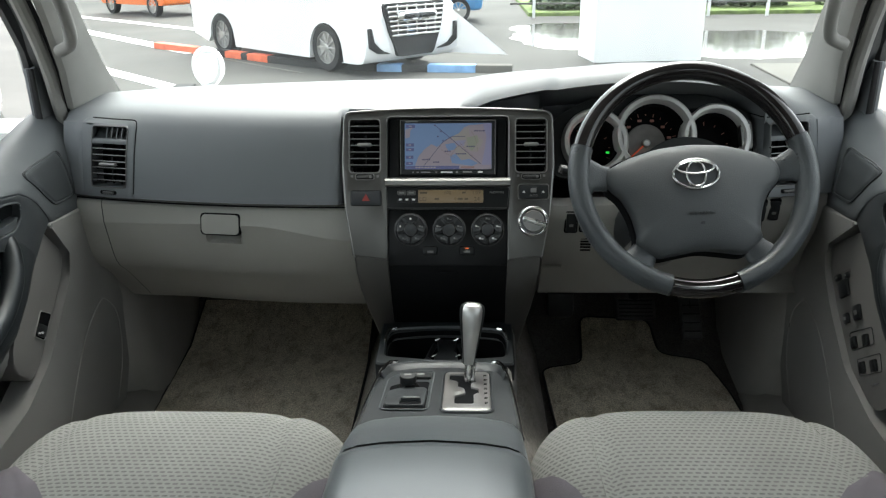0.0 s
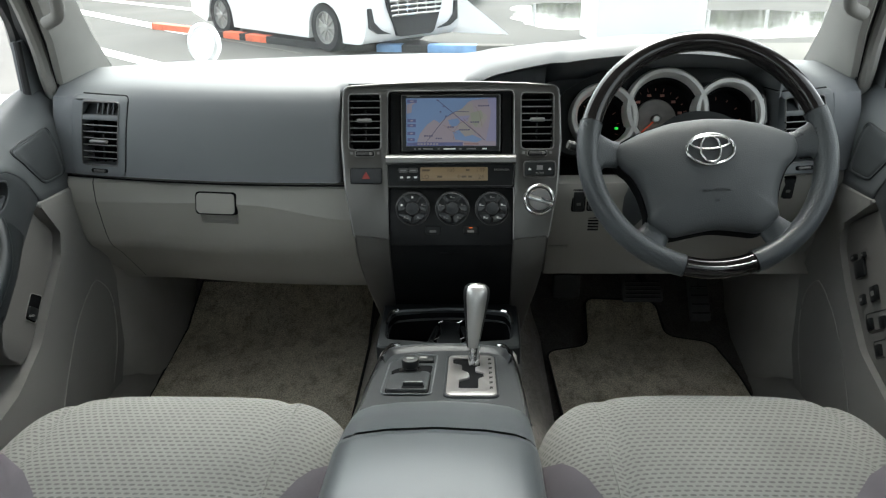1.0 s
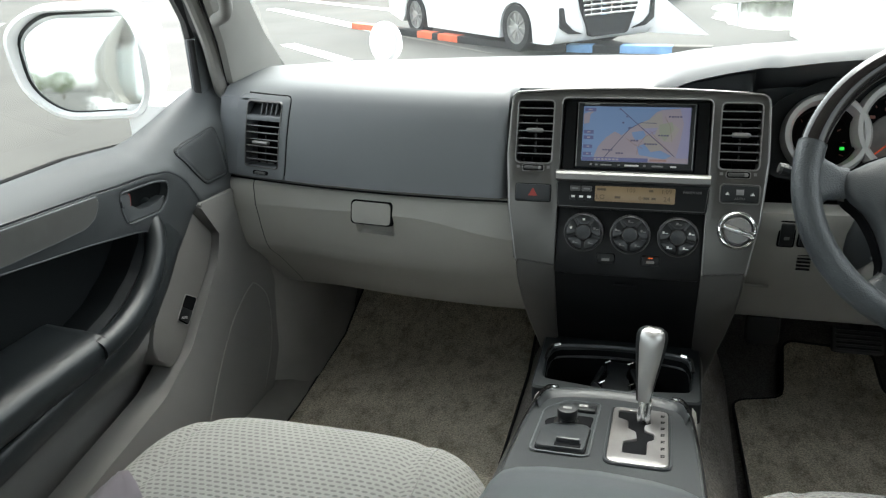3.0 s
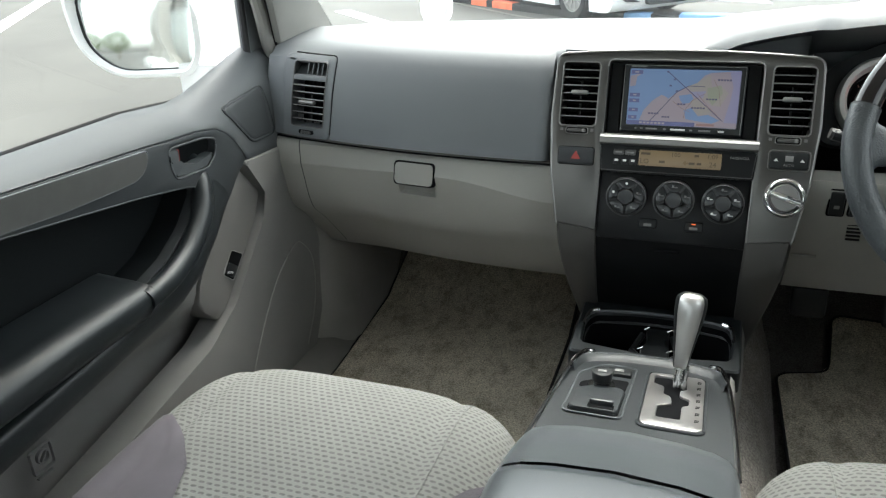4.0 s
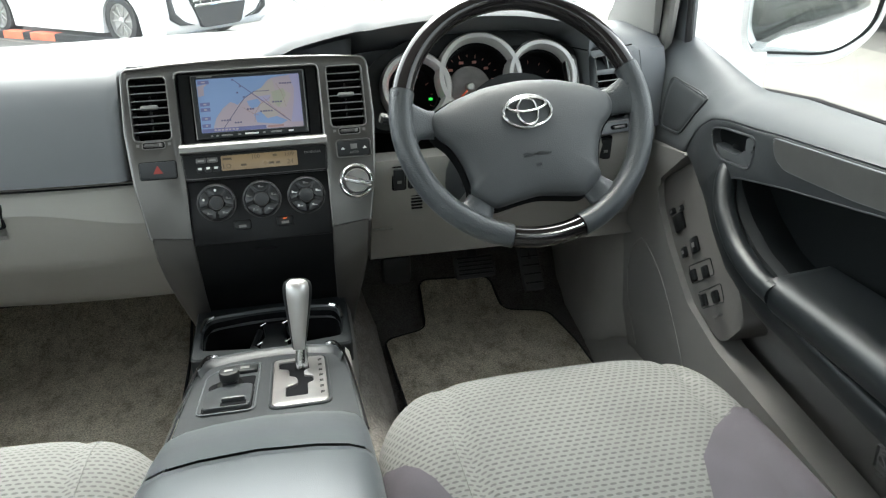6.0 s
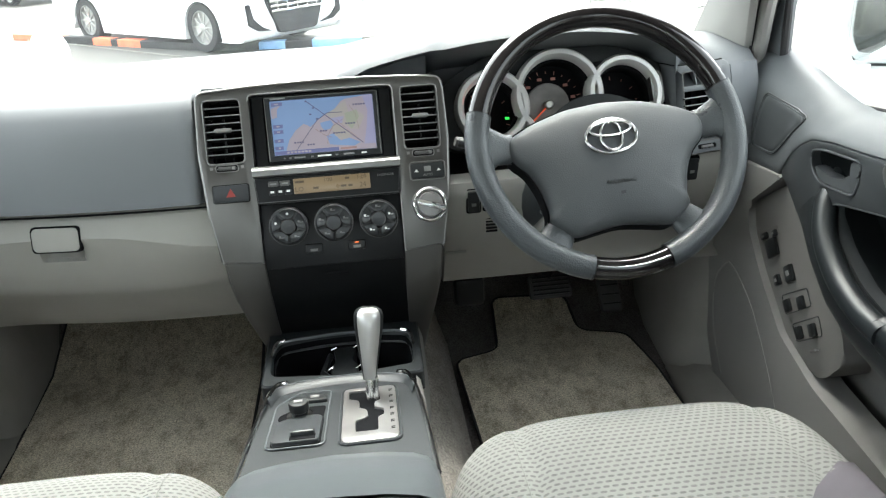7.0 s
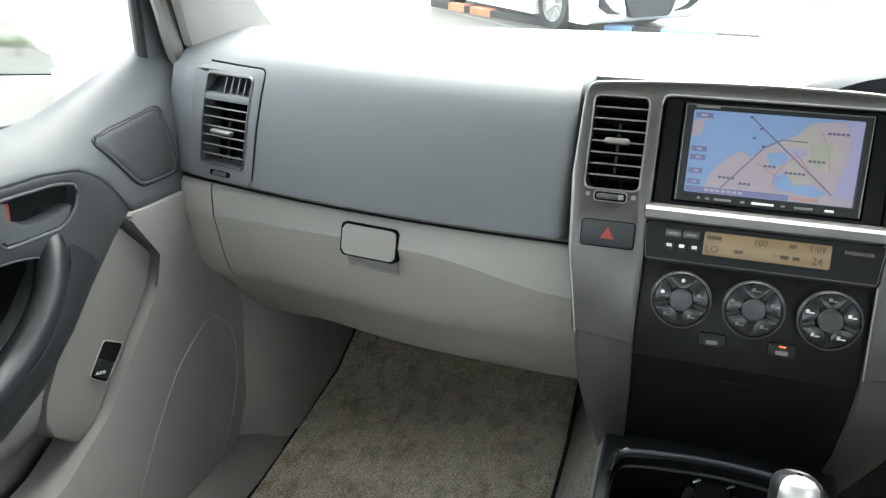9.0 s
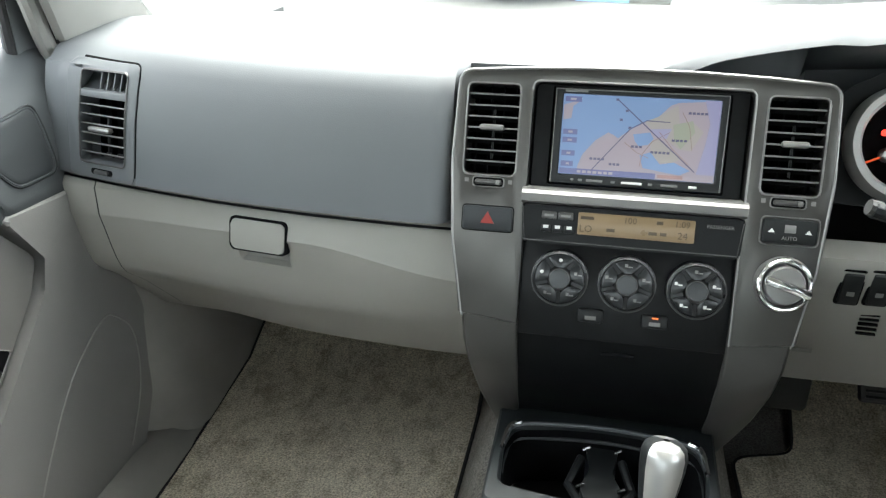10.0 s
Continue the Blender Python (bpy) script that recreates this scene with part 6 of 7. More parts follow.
for x, y in ((-0.017, 0.118), (0.017, 0.118), (-0.021, 0.058), (0.021, 0.058)):
    part("spring_tip", tube([CUP @ Vector((x - 0.004, y - 0.002, -0.014)), CUP @ Vector((x + 0.004, y + 0.002, -0.012))], 0.0016, 6), M_CHROME, con)
for s in (-1, 1):
    part("cup_spring", tube([CUP @ Vector((s * 0.02, 0.04, -0.02)), CUP @ Vector((s * 0.034, 0.075, -0.03)), CUP @ Vector((s * 0.022, 0.11, -0.02))], 0.005, 8), M_BLACK, con)
    part("bright_tip", tube(smooth_path([CUP @ Vector((s * 0.1085, 0.080, 0.004)), CUP @ Vector((s * 0.1045, 0.114, 0.0065)), CUP @ Vector((s * 0.092, 0.125, 0.006))], 4), 0.0030, 6), M_CHROME, con)
    part("edge_rail", tube(smooth_path([SP @ Vector((s * 0.0785, 0.010, 0.010)), SP @ Vector((s * 0.093, -0.004, 0.012)), SP @ Vector((s * 0.1035, -0.06, 0.006)), SP @ Vector((s * 0.1090, -0.17, 0.003)), SP @ Vector((s * 0.1110, -0.29, 0.002))], 5), 0.0028, 6), M_CHROME, con)
part("cup_rim", tube(smooth_path([CUP @ Vector((x, y, 0.004)) for x, y in ((-0.107, 0.085), (-0.098, 0.121), (-0.045, 0.132), (0, 0.135), (0.045, 0.132), (0.098, 0.121), (0.107, 0.085))], 5), 0.0026, 6), M_PAD, con)
# shift panel
part("shift_panel", plate(soften([(-0.108, -0.285), (0.108, -0.285), (0.104, -0.05), (0.090, 0.0), (0.05, 0.018), (0, 0.022), (-0.05, 0.018), (-0.090, 0.0), (-0.104, -0.05)], 0.01), -0.03, 0.001, 0.002, SP), M_CONS, con)
ARC = smooth_path([(-0.1005, -0.045, 0), (-0.097, -0.02, 0), (-0.086, 0.000, 0), (-0.05, 0.014, 0), (0, 0.019, 0), (0.05, 0.014, 0), (0.086, 0.000, 0), (0.097, -0.02, 0), (0.1005, -0.045, 0)], 4)
wall = lambda f, dy, z: [SP @ Vector((p.x * f, p.y + dy, z)) for p in ARC]
part("panel_arch", loft([wall(1.0, 0.003, -0.03), wall(1.0, 0.003, 0.007), wall(0.995, 0.001, 0.0090), wall(0.985, -0.002, 0.0088), wall(0.955, -0.009, 0.0035), wall(0.94, -0.012, 0.0008)]), M_CONS, con, "raised rim round the front of the shift panel", 60)
part("rim_edge", tube(wall(0.992, 0.0005, 0.0088), 0.0011, 6), M_PAD, con)
# shift gate with its stepped slot
gx0, gx1, gy0, gy1 = 0.003, 0.073, -0.196, -0.026
outer = rounded(gx0, gy0, gx1, gy1, 0.010, 4)
slot = soften([(0.010, -0.036), (0.050, -0.036), (0.052, -0.074), (0.044, -0.080), (0.044, -0.098), (0.056, -0.104), (0.056, -0.124), (0.048, -0.130), (0.048, -0.170), (0.020, -0.170), (0.020, -0.136), (0.036, -0.126), (0.034, -0.104), (0.024, -0.096), (0.024, -0.072), (0.010, -0.064)], 0.004, 2)
part("gate_surround", ring(rounded(gx0 - 0.004, gy0 - 0.004, gx1 + 0.004, gy1 + 0.004, 0.013, 4), rounded(gx0 - 0.0008, gy0 - 0.0008, gx1 + 0.0008, gy1 + 0.0008, 0.010, 4), 0.0, 0.0042, 0.0012, 0.001, SP), M_CONS, con)
gate = part("gate_plate", pierced(outer, (slot,), 0.001, 0.005, SP, 0.0012), M_GATE, con, "satin metal shift gate with a stepped slot")
part("gate_well", plate(slot, 0.0005, 0.0016, 0, SP), M_CAVITY, con)
for k in range(7):
    part("gate_letter", join(box(0.0013, 0.0070, 0.0008, 0.0002, (0.0645, -0.046 - 0.0205 * k, 0.0053), SP), box(0.0045, 0.0013, 0.0008, 0.0002, (0.0665, -0.0435 - 0.0205 * k, 0.0053), SP), box(0.0040, 0.0013, 0.0008, 0.0002, (0.0664, -0.0475 - 0.0205 * k, 0.0053), SP)), M_BLACK, gate)
# outlet tray
part("tray", plate(soften([(-0.086, -0.19), (-0.018, -0.19), (-0.016, -0.02), (-0.060, -0.02), (-0.086, -0.06)], 0.01), 0.0, 0.003, 0.0015, SP), M_CONS, con)
part("tray_rim", tube([SP @ Vector((a_, b_, 0.0030)) for a_, b_ in soften([(-0.087, -0.191), (-0.017, -0.191), (-0.015, -0.019), (-0.060, -0.019), (-0.087, -0.06)], 0.01)], 0.0011, 6, closed=True), M_PAD, con)
part("tray_well", plate(soften([(-0.080, -0.112), (-0.022, -0.112), (-0.020, -0.072), (-0.056, -0.072), (-0.080, -0.095)], 0.007), 0.002, 0.0036, 0, SP), M_CAVITY, con)
lid = soften([(-0.080, -0.186), (-0.023, -0.186), (-0.022, -0.112), (-0.058, -0.110), (-0.080, -0.128)], 0.007, 4)
part("lid_gap", plate([(-0.051 + (x + 0.051) * 1.06, -0.149 + (y + 0.149) * 1.05) for x, y in lid], 0.002, 0.0037, 0, SP), M_CAVITY, con)
al = part("ashtray_lid", plate(lid, 0.002, 0.0085, 0.0022, SP, 3), M_CONS, con, "dark ashtray lid with a pull tab")
part("tab_slot", box(0.031, 0.013, 0.0012, 0.0004, (-0.043, -0.1765, 0.0086), SP), M_CAVITY, al)
part("pull_tab", box(0.029, 0.008, 0.010, 0.003, (-0.043, -0.1705, 0.0105), SP), M_CONS, al)
LT = SP @ Matrix.Translation((-0.052, -0.101, 0.003)) @ Matrix.Rotation(radians(8), 4, "X")
li = part("lighter", lathe([(0.0105, 0.0), (0.0105, 0.009), (0.0128, 0.011), (0.0132, 0.020), (0.0122, 0.0225), (0.010, 0.0230), (0.0005, 0.0225)], 24, LT), M_BLACK, con)
part("lighter_ring", lathe([(0.0172, 0.0005), (0.0172, 0.0025), (0.0130, 0.0030)], 24, LT), M_CHROME, li)
part("lighter_mark", box(0.011, 0.006, 0.0005, 0.0002, (0, 0, 0.0231), LT), M_PRINTD, li)
bt = part("console_button", box(0.034, 0.024, 0.008, 0.003, (-0.036, -0.048, 0.004), SP), M_BLACK, con)
part("button_mark", box(0.012, 0.009, 0.0006, 0, (-0.036, -0.048, 0.0083), SP), M_PRINTD, bt)
# armrest
ar = []
for y, z, h in ((0.915, 0.853, 0.004), (0.912, 0.866, 0.010), (0.900, 0.880, 0.016), (0.870, 0.897, 0.022), (0.82, 0.916, 0.026), (0.775, 0.929, 0.028)):
    w = 0.109
    ar.append([(XC + x * w, y + 0.012 * (1 - x * x), z - d) for x, d in ((-1.03, 0.07), (-1.025, 0.030), (-0.99, 0.015), (-0.92, 0.0065), (-0.78, 0.002), (-0.5, 0.0), (0, -0.001), (0.5, 0.0), (0.78, 0.002), (0.92, 0.0065), (0.99, 0.015), (1.025, 0.030), (1.03, 0.07))])
part("armrest_front", loft(ar), M_PAD, con, "padded grey leatherette front of the armrest", 60)
ar = []
for y, z in ((0.772, 0.924), (0.768, 0.931), (0.755, 0.935), (0.65, 0.946), (0.45, 0.952), (0.22, 0.952)):
    w = 0.110
    ar.append([(XC + x * w, y + 0.012 * (1 - x * x), z - d) for x, d in ((-1.03, 0.08), (-1.025, 0.030), (-0.99, 0.015), (-0.92, 0.0065), (-0.78, 0.002), (-0.5, 0.0), (0, -0.001), (0.5, 0.0), (0.78, 0.002), (0.92, 0.0065), (0.99, 0.015), (1.025, 0.030), (1.03, 0.08))])
part("armrest_lid", loft(ar), M_PAD, con, "padded grey leatherette armrest lid", 60)
part("armrest_core", box(0.20, 0.58, 0.05, 0.01, (XC, 0.52, 0.875)), M_CAVITY, con)

# shift lever
lever = thing("shift_lever", "automatic shift lever with a satin metal knob and black flanks", "shift lever", (0.029, 1.105, 0.82))
base_p, top_p = Vector((0.028, 1.108, 0.812)), Vector((0.037, 1.150, 0.930))
ax = (top_p - base_p).normalized()
part("shaft", tube([base_p, base_p + ax * 0.040], 0.0060, 12), M_CHROME, lever)
part("lock_lever", tube([base_p + Vector((0.008, -0.004, 0)), base_p + Vector((0.008, -0.004, 0)) + ax * 0.036], 0.0035, 8), M_CHROME, lever)
side_v = ax.cross(Vector((0, -1, 0))).normalized()
fwd = side_v.cross(ax).normalized()


def knob(x0, x1, grow):
    rows = []
    for t, w, d in ((0.031, 0.0088, 0.0088), (0.040, 0.0102, 0.0102), (0.06, 0.0130, 0.0132), (0.085, 0.0168, 0.0170), (0.105, 0.0195, 0.0195), (0.117, 0.0200, 0.0198), (0.124, 0.0180, 0.0178), (0.128, 0.0125, 0.0120), (0.1290, 0.003, 0.003)):
        c = base_p + ax * t
        r = []
        for j in range(25):
            q = x0 + (x1 - x0) * j / 24
            r.append(c + side_v * (w + grow) * math.cos(q) + fwd * (d + grow) * math.sin(q))
        rows.append(r)
    return loft(rows)


part("knob_flank", knob(0, 2 * math.pi, 0), M_BLACK, lever, smooth=60)
part("knob_plate", knob(radians(42), radians(138), 0.0009), M_SATIN, lever, "satin metal knob face", 60)
part("knob_plate", knob(radians(222), radians(318), 0.0009), M_SATIN, lever, "satin metal knob face", 60)


# ---- seats ----
def se(t, p):
    return math.copysign(abs(t) ** (2 / p), t)


def cushion(cx, cy, cz, a, b, c, p, tilt=0.0, n1=40, n2=56, t0=-90.0, t1=90.0, f0=-90.0, f1=90.0, grow=0.0, crown=0.0, bound=None, m=None, belly=None, wide=0.0):
    """A stuffed block: an upper half, rounded all round, with a cloth map laid along it."""
    bm = bmesh.new()
    layer = bm.loops.layers.uv.new("cloth")
    grid, uv = [], []
    for i in range(n1 + 1):
        ph = radians(f0 + (f1 - f0) * i / n1)
        y = b * se(math.sin(ph), p)
        k = (max(0.0, 1 - abs(y / b) ** p)) ** (1 / p)
        row, ur = [], []
        lo, hi = t0, t1
        if bound is not None:
            sg, xb = bound(y)
            q = math.degrees(math.asin(min(0.9999, xb / (a * k)) ** (p / 2)))
            lo, hi = (q, 90.0) if sg > 0 else (-90.0, -q)
        for j in range(n2 + 1):
            th = radians(lo + (hi - lo) * j / n2)
            x, z = a * k * se(math.sin(th), p), c * k * se(math.cos(th), p)
            if x * wide > 0:
                x *= 1 + abs(wide)
            if belly:
                z += belly(x, y) * k
            z += crown * (1 - (x / a) ** 2) * k
            row.append(Vector((x, y, z)))
        grid.append(row)
    mid = grid[n1 // 2]
    U_ = [0.0]
    for j in range(n2):
        U_.append(U_[-1] + (mid[j + 1] - mid[j]).length)
    V_ = [0.0]
    for i in range(n1):
        V_.append(V_[-1] + (grid[i + 1][n2 // 2] - grid[i][n2 // 2]).length)
    T = Matrix.Translation((cx, cy, cz)) @ Matrix.Rotation(radians(tilt), 4, "X")
    T = (m or Matrix()) @ T
    vs = [[bm.verts.new(T @ v) for v in r] for r in grid]
    for i in range(n1):
        for j in range(n2):
            f = bm.faces.new((vs[i][j], vs[i][j + 1], vs[i + 1][j + 1], vs[i + 1][j]))
            for l, (q, w) in zip(f.loops, ((i, j), (i, j + 1), (i + 1, j + 1), (i + 1, j))):
                l[layer].uv = (U_[w], V_[q])
    bm.normal_update()
    if grow:
        mid_p = T @ Vector((0, 0, 0))
        for v in bm.verts:
            v.co += v.normal * (grow if v.normal.dot(v.co - mid_p) > 0 else -grow)
    bmesh.ops.remove_doubles(bm, verts=bm.verts, dist=1e-5)
    return bm


def seat(s, label, back_z, back_lean):
    cx = XC + s * 0.357
    cz = 0.680 if s > 0 else 0.673
    spread = -s * (0.085 if s > 0 else 0.13)
    t = thing("front_seat", label, "car seat", (cx, 0.7, 0.55), "front seats")

    def dip(x, y):
        e = smoothstep(0.13, 0.19, abs(x))
        groove = -0.006 * math.exp(-((abs(x) - 0.145) / 0.007) ** 2)
        return 0.006 * e + groove + 0.012 * smoothstep(0.1, 0.28, y) - 0.02 * smoothstep(0.0, -0.3, y)
    part("seat_cushion", cushion(cx, 0.722, cz, 0.232, 0.305, 0.188, 4.0, belly=dip, wide=spread), M_CLOTH, t, "grey woven cloth cushion with rows of small dashes", 80)

    def edge(sign):
        outside = sign * s > 0
        table = [(0.40, 0.050), (0.60, 0.050), (0.70, 0.060), (0.76, 0.092), (0.80, 0.130), (0.83, 0.165), (0.85, 0.200), (0.87, 0.235)] if outside else [(0.40, 0.140), (0.60, 0.145), (0.73, 0.155), (0.80, 0.175), (0.83, 0.190), (0.85, 0.21), (0.875, 0.235)]
        return lambda y: (sign, lerp_table(table, y + 0.722))
    for sign in (-1, 1):
        part("side_bolster", cushion(cx, 0.722, cz, 0.232, 0.305, 0.188, 4.0, belly=dip, wide=spread, n1=40, n2=26, f0=-80, f1=17.5, bound=edge(sign), grow=0.0035), M_BOLSTER, t, "plain mauve-grey cloth side bolster", 80)
    for sx in (-0.145, 0.145):
        xx = sx * (1 + abs(spread) if sx * s < 0 else 1.0)
        line = []
        for k in range(26):
            y = -0.24 + 0.50 * k / 25
            kk = (1 - abs(y / 0.305) ** 4) ** 0.25
            z = 0.188 * kk * (1 - min(0.99, abs(sx / (0.232 * kk))) ** 4) ** 0.25 + dip(xx, y) * kk
            line.append((cx + xx, 0.722 + y, cz + z + 0.0008))
        part("seam", tube(line, 0.0006, 6), M_CLOTH, t)
    part("seat_base", box(0.46, 0.50, 0.12, 0.03, (cx, 0.70, 0.62)), M_RUBBER, t)
    # backrest
    BM = Matrix.Translation((XC + s * 0.377, 0.40, 0.84)) @ Matrix.Rotation(radians(back_lean), 4, "X")
    br = cushion(0, 0, 0, 0.25, back_z / 2, 0.075, 4.0, m=BM @ Matrix.Translation((0, 0, back_z / 2)) @ Matrix.Rotation(radians(90), 4, "X"), n1=30, n2=40)
    part("backrest", br, M_CLOTH, t, "woven cloth backrest", 80)
    br = cushion(0, 0, 0, 0.25, back_z / 2, 0.06, 4.0, m=BM @ Matrix.Translation((0, 0, back_z / 2)) @ Matrix.Rotation(radians(-90), 4, "X"), n1=20, n2=24)
    part("backrest_shell", br, M_CLOTH, t, "", 80)
    return t


seat(1, "driver's seat in grey patterned cloth with mauve-grey bolsters", 0.338, 12)
seat(-1, "front passenger seat in grey patterned cloth with mauve-grey bolsters", 0.33, 24)


# ---- doors ----
def door(s, driver):
    d = thing("door_1" if s < 0 else "door_2", "closed front door with dark upper trim, padded armrest and grey lower panel", "car door", (side(s, 0.70), 0.8, 0.55), kind="structure")
    # local: x along the car, y up, z inwards from the middle line's distance 0.70
    DM = Matrix(((0, 0, -s, side(s, 0.70)), (1, 0, 0, 0), (0, 1, 0, 0), (0, 0, 0, 1)))
    sill = lambda y: lerp_table([(0.2, 1.150), (0.90, 1.140), (1.10, 1.1385), (1.20, 1.130), (1.25, 1.134), (1.32, 1.150), (1.40, 1.171), (1.44, 1.180), (1.48, 1.176)], y)
    low = lambda y: lerp_table([(0.2, 1.140), (0.815, 1.1255), (1.056, 1.1085), (1.105, 1.103), (1.17, 1.099), (1.22, 1.090), (1.243, 1.076), (1.263, 1.058), (1.280, 1.034), (1.290, 1.018), (1.43, 1.005), (1.48, 1.0)], y)
    def trim_row(y):
        zs, zb = sill(y), low(y)
        f = smoothstep(1.20, 1.29, y)
        xo = 0.6855 - 0.004 * f
        h = zs - zb
        return ((0.775, zs - 0.03), (0.770, zs - 0.002), (0.757, zs + 0.003), (0.738, zs - 0.002), (0.718 - 0.018 * f, zs - h * 0.24), (0.704 - 0.014 * f, zs - h * 0.48), (xo + 0.006 - 0.0035 * f, zs - h * 0.72), (xo + 0.001, zs - h * 0.90), (xo + 0.0005, zb + 0.002), (xo + 0.003, zb - 0.001), (0.71, zb - 0.006))

    def trim_n(y, z):
        """How far the upper trim stands inwards at a point."""
        row = trim_row(y)
        for (x0, z0), (x1, z1) in zip(row[2:], row[3:]):
            if z1 <= z <= z0:
                return 0.70 - x0 - (x1 - x0) * (z0 - z) / (z0 - z1)
        return 0.0

    rows = [[(side(s, x), y, z) for x, z in trim_row(y)] for y in [0.2 + 1.275 * k / 96 for k in range(97)]]
    part("upper_trim", loft(rows), M_SILL, d, "dark grey-green grained upper trim", 60)
    part("window_seal", tube([(side(s, 0.770), y, sill(y) + 0.001) for y in (0.2, 0.5, 0.9, 1.1, 1.19)] + [(side(s, 0.772), 1.30, 1.120)], 0.0032, 6), M_RUBBER, d)
    pane = part("door_window", loft([[(side(s, 0.787 - 0.10 * (z - 1.10) / 0.57), y, z) for y in (0.25, 0.7, 1.43 - (z - 1.10) * 0.75)] for z in (1.10, 1.4, 1.67)]), M_SIDE, d)
    pane.visible_shadow = False
    part("outer_skin", loft([[(side(s, x), y, z) for x, z in ((0.79, 1.085), (0.84, 1.08), (0.90, 1.03), (0.92, 0.8), (0.90, 0.4))] for y in (0.25, 0.9, 1.3, 1.55)]), M_WHITE, d)
    part("inner_skin", plate([(0.2, 0.50), (1.48, 0.50), (1.50, 0.80), (1.45, 0.92), (1.45, 1.04), (1.15, 1.04), (1.15, 0.90), (0.2, 0.88)], -0.085, -0.075, 0, DM), M_GREYD, d)
    # lower front panel with the map pocket's lip
    far = [(1.331, 0.952), (1.300, 0.904), (1.192, 0.800), (1.106, 0.758)] if s < 0 else [(1.362, 0.948), (1.350, 0.904), (1.306, 0.852), (1.222, 0.778), (1.120, 0.745)]
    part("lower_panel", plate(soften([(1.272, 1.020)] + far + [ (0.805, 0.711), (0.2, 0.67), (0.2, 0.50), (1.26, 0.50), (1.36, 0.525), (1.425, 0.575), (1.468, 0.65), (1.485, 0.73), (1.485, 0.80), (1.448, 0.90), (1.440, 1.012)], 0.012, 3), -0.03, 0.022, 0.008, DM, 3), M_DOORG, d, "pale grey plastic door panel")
    arc = smooth_path([(1.395, 0.60, 0.0222), (1.435, 0.66, 0.0222), (1.452, 0.72, 0.0222), (1.448, 0.775, 0.0222), (1.415, 0.815, 0.0222), (1.395, 0.820, 0.0222), (1.36, 0.807, 0.0222), (1.31, 0.775, 0.0222), (1.25, 0.71, 0.0222), (1.20, 0.64, 0.0222), (1.17, 0.58, 0.0222)])
    # pale tube along the speaker panel's seam carries its highlight as colour
    part("speaker_seam_glint", tube([DM @ Vector(p) for p in arc], 0.0013, 6), M_PILLAR, d)
    # switch panel
    inner = [(1.150, 0.782), (1.112, 0.826), (1.119, 0.860), (1.187, 0.952), (1.240, 0.996)] if s < 0 else [(1.112, 0.764), (1.074, 0.812), (1.090, 0.851), (1.237, 0.985)]
    sp = part("switch_panel", plate(soften([(1.268, 1.012)] + ([(1.322, 0.950), (1.292, 0.906), (1.184, 0.803)] if s < 0 else [(1.368, 0.945), (1.358, 0.896), (1.310, 0.845), (1.226, 0.772), (1.14, 0.750)]) + inner, 0.014, 3), -0.06, 0.010, 0.004, DM), M_SWP, d, "grey switch panel")
    rows = []
    ys = [0.2 + 0.06 * q for q in range(15)] + [1.06 + 0.0125 * q for q in range(17)]
    for k in range(25):
        row = []
        for y in ys:
            zt = lerp_table([(0.2, 0.82), (0.70, 0.85), (0.98, 0.876), (1.05, 0.886), (1.10, 0.905), (1.165, 0.945), (1.213, 0.983), (1.262, 1.022)], y)
            z = 0.60 + (zt - 0.60) * k / 24
            row.append(DM @ Vector((y, z, 0.004 - 0.012 * smoothstep(1.15, 0.95, y) - 0.060 * (1 - smoothstep(0.76, 0.85, z)) * smoothstep(0.60, 1.02, y) - 0.06 * smoothstep(1.20, 1.24, y) * (1 - smoothstep(0.84, 0.95, z)))))
        rows.append(row)
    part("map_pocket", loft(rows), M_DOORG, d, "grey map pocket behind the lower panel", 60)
    if not driver:
        w = part("window_switch", plate(soften([(1.215, 0.884), (1.243, 0.865), (1.207, 0.833), (1.184, 0.853)], 0.005), 0.006, 0.0106, 0, DM), M_CAVITY, sp)
        part("switch_rim", tube([DM @ Vector((a_, b_, 0.0104)) for a_, b_ in soften([(1.215, 0.8852), (1.2445, 0.865), (1.207, 0.8318), (1.1828, 0.853)], 0.005)], 0.0009, 6, closed=True), M_PILLAR, w)
        rk = part("switch_rocker", plate(soften([(1.2010, 0.8685), (1.2225, 0.8515), (1.2065, 0.8370), (1.1880, 0.8535)], 0.003), 0.004, 0.0135, 0.002, DM), M_BLACK, w)
        lettering("rocker_letters", "AUTO", 0.0058, M_PRINT, DM @ Matrix.Translation((1.1975, 0.8515, 0.0138)) @ Matrix.Rotation(radians(-25), 4, "Z"), rk)
    else:
        for q in (((1.248, 0.832), (1.186, 0.875), (1.169, 0.854), (1.229, 0.808)), ((1.209, 0.802), (1.148, 0.848), (1.132, 0.824), (1.191, 0.781))):
            part("recess_edge", tube([DM @ Vector((a_, b_, 0.0102)) for a_, b_ in soften(q, 0.005)], 0.0010, 6, closed=True), M_DARK, sp)
            part("switch_recess", plate(soften(q, 0.005), 0.006, 0.0104, 0, DM), M_SWP, sp)
        part("switch_recess", plate(soften([(1.336, 0.901), (1.288, 0.936), (1.276, 0.924), (1.324, 0.890)], 0.005), 0.006, 0.0104, 0, DM), M_SWP, sp)
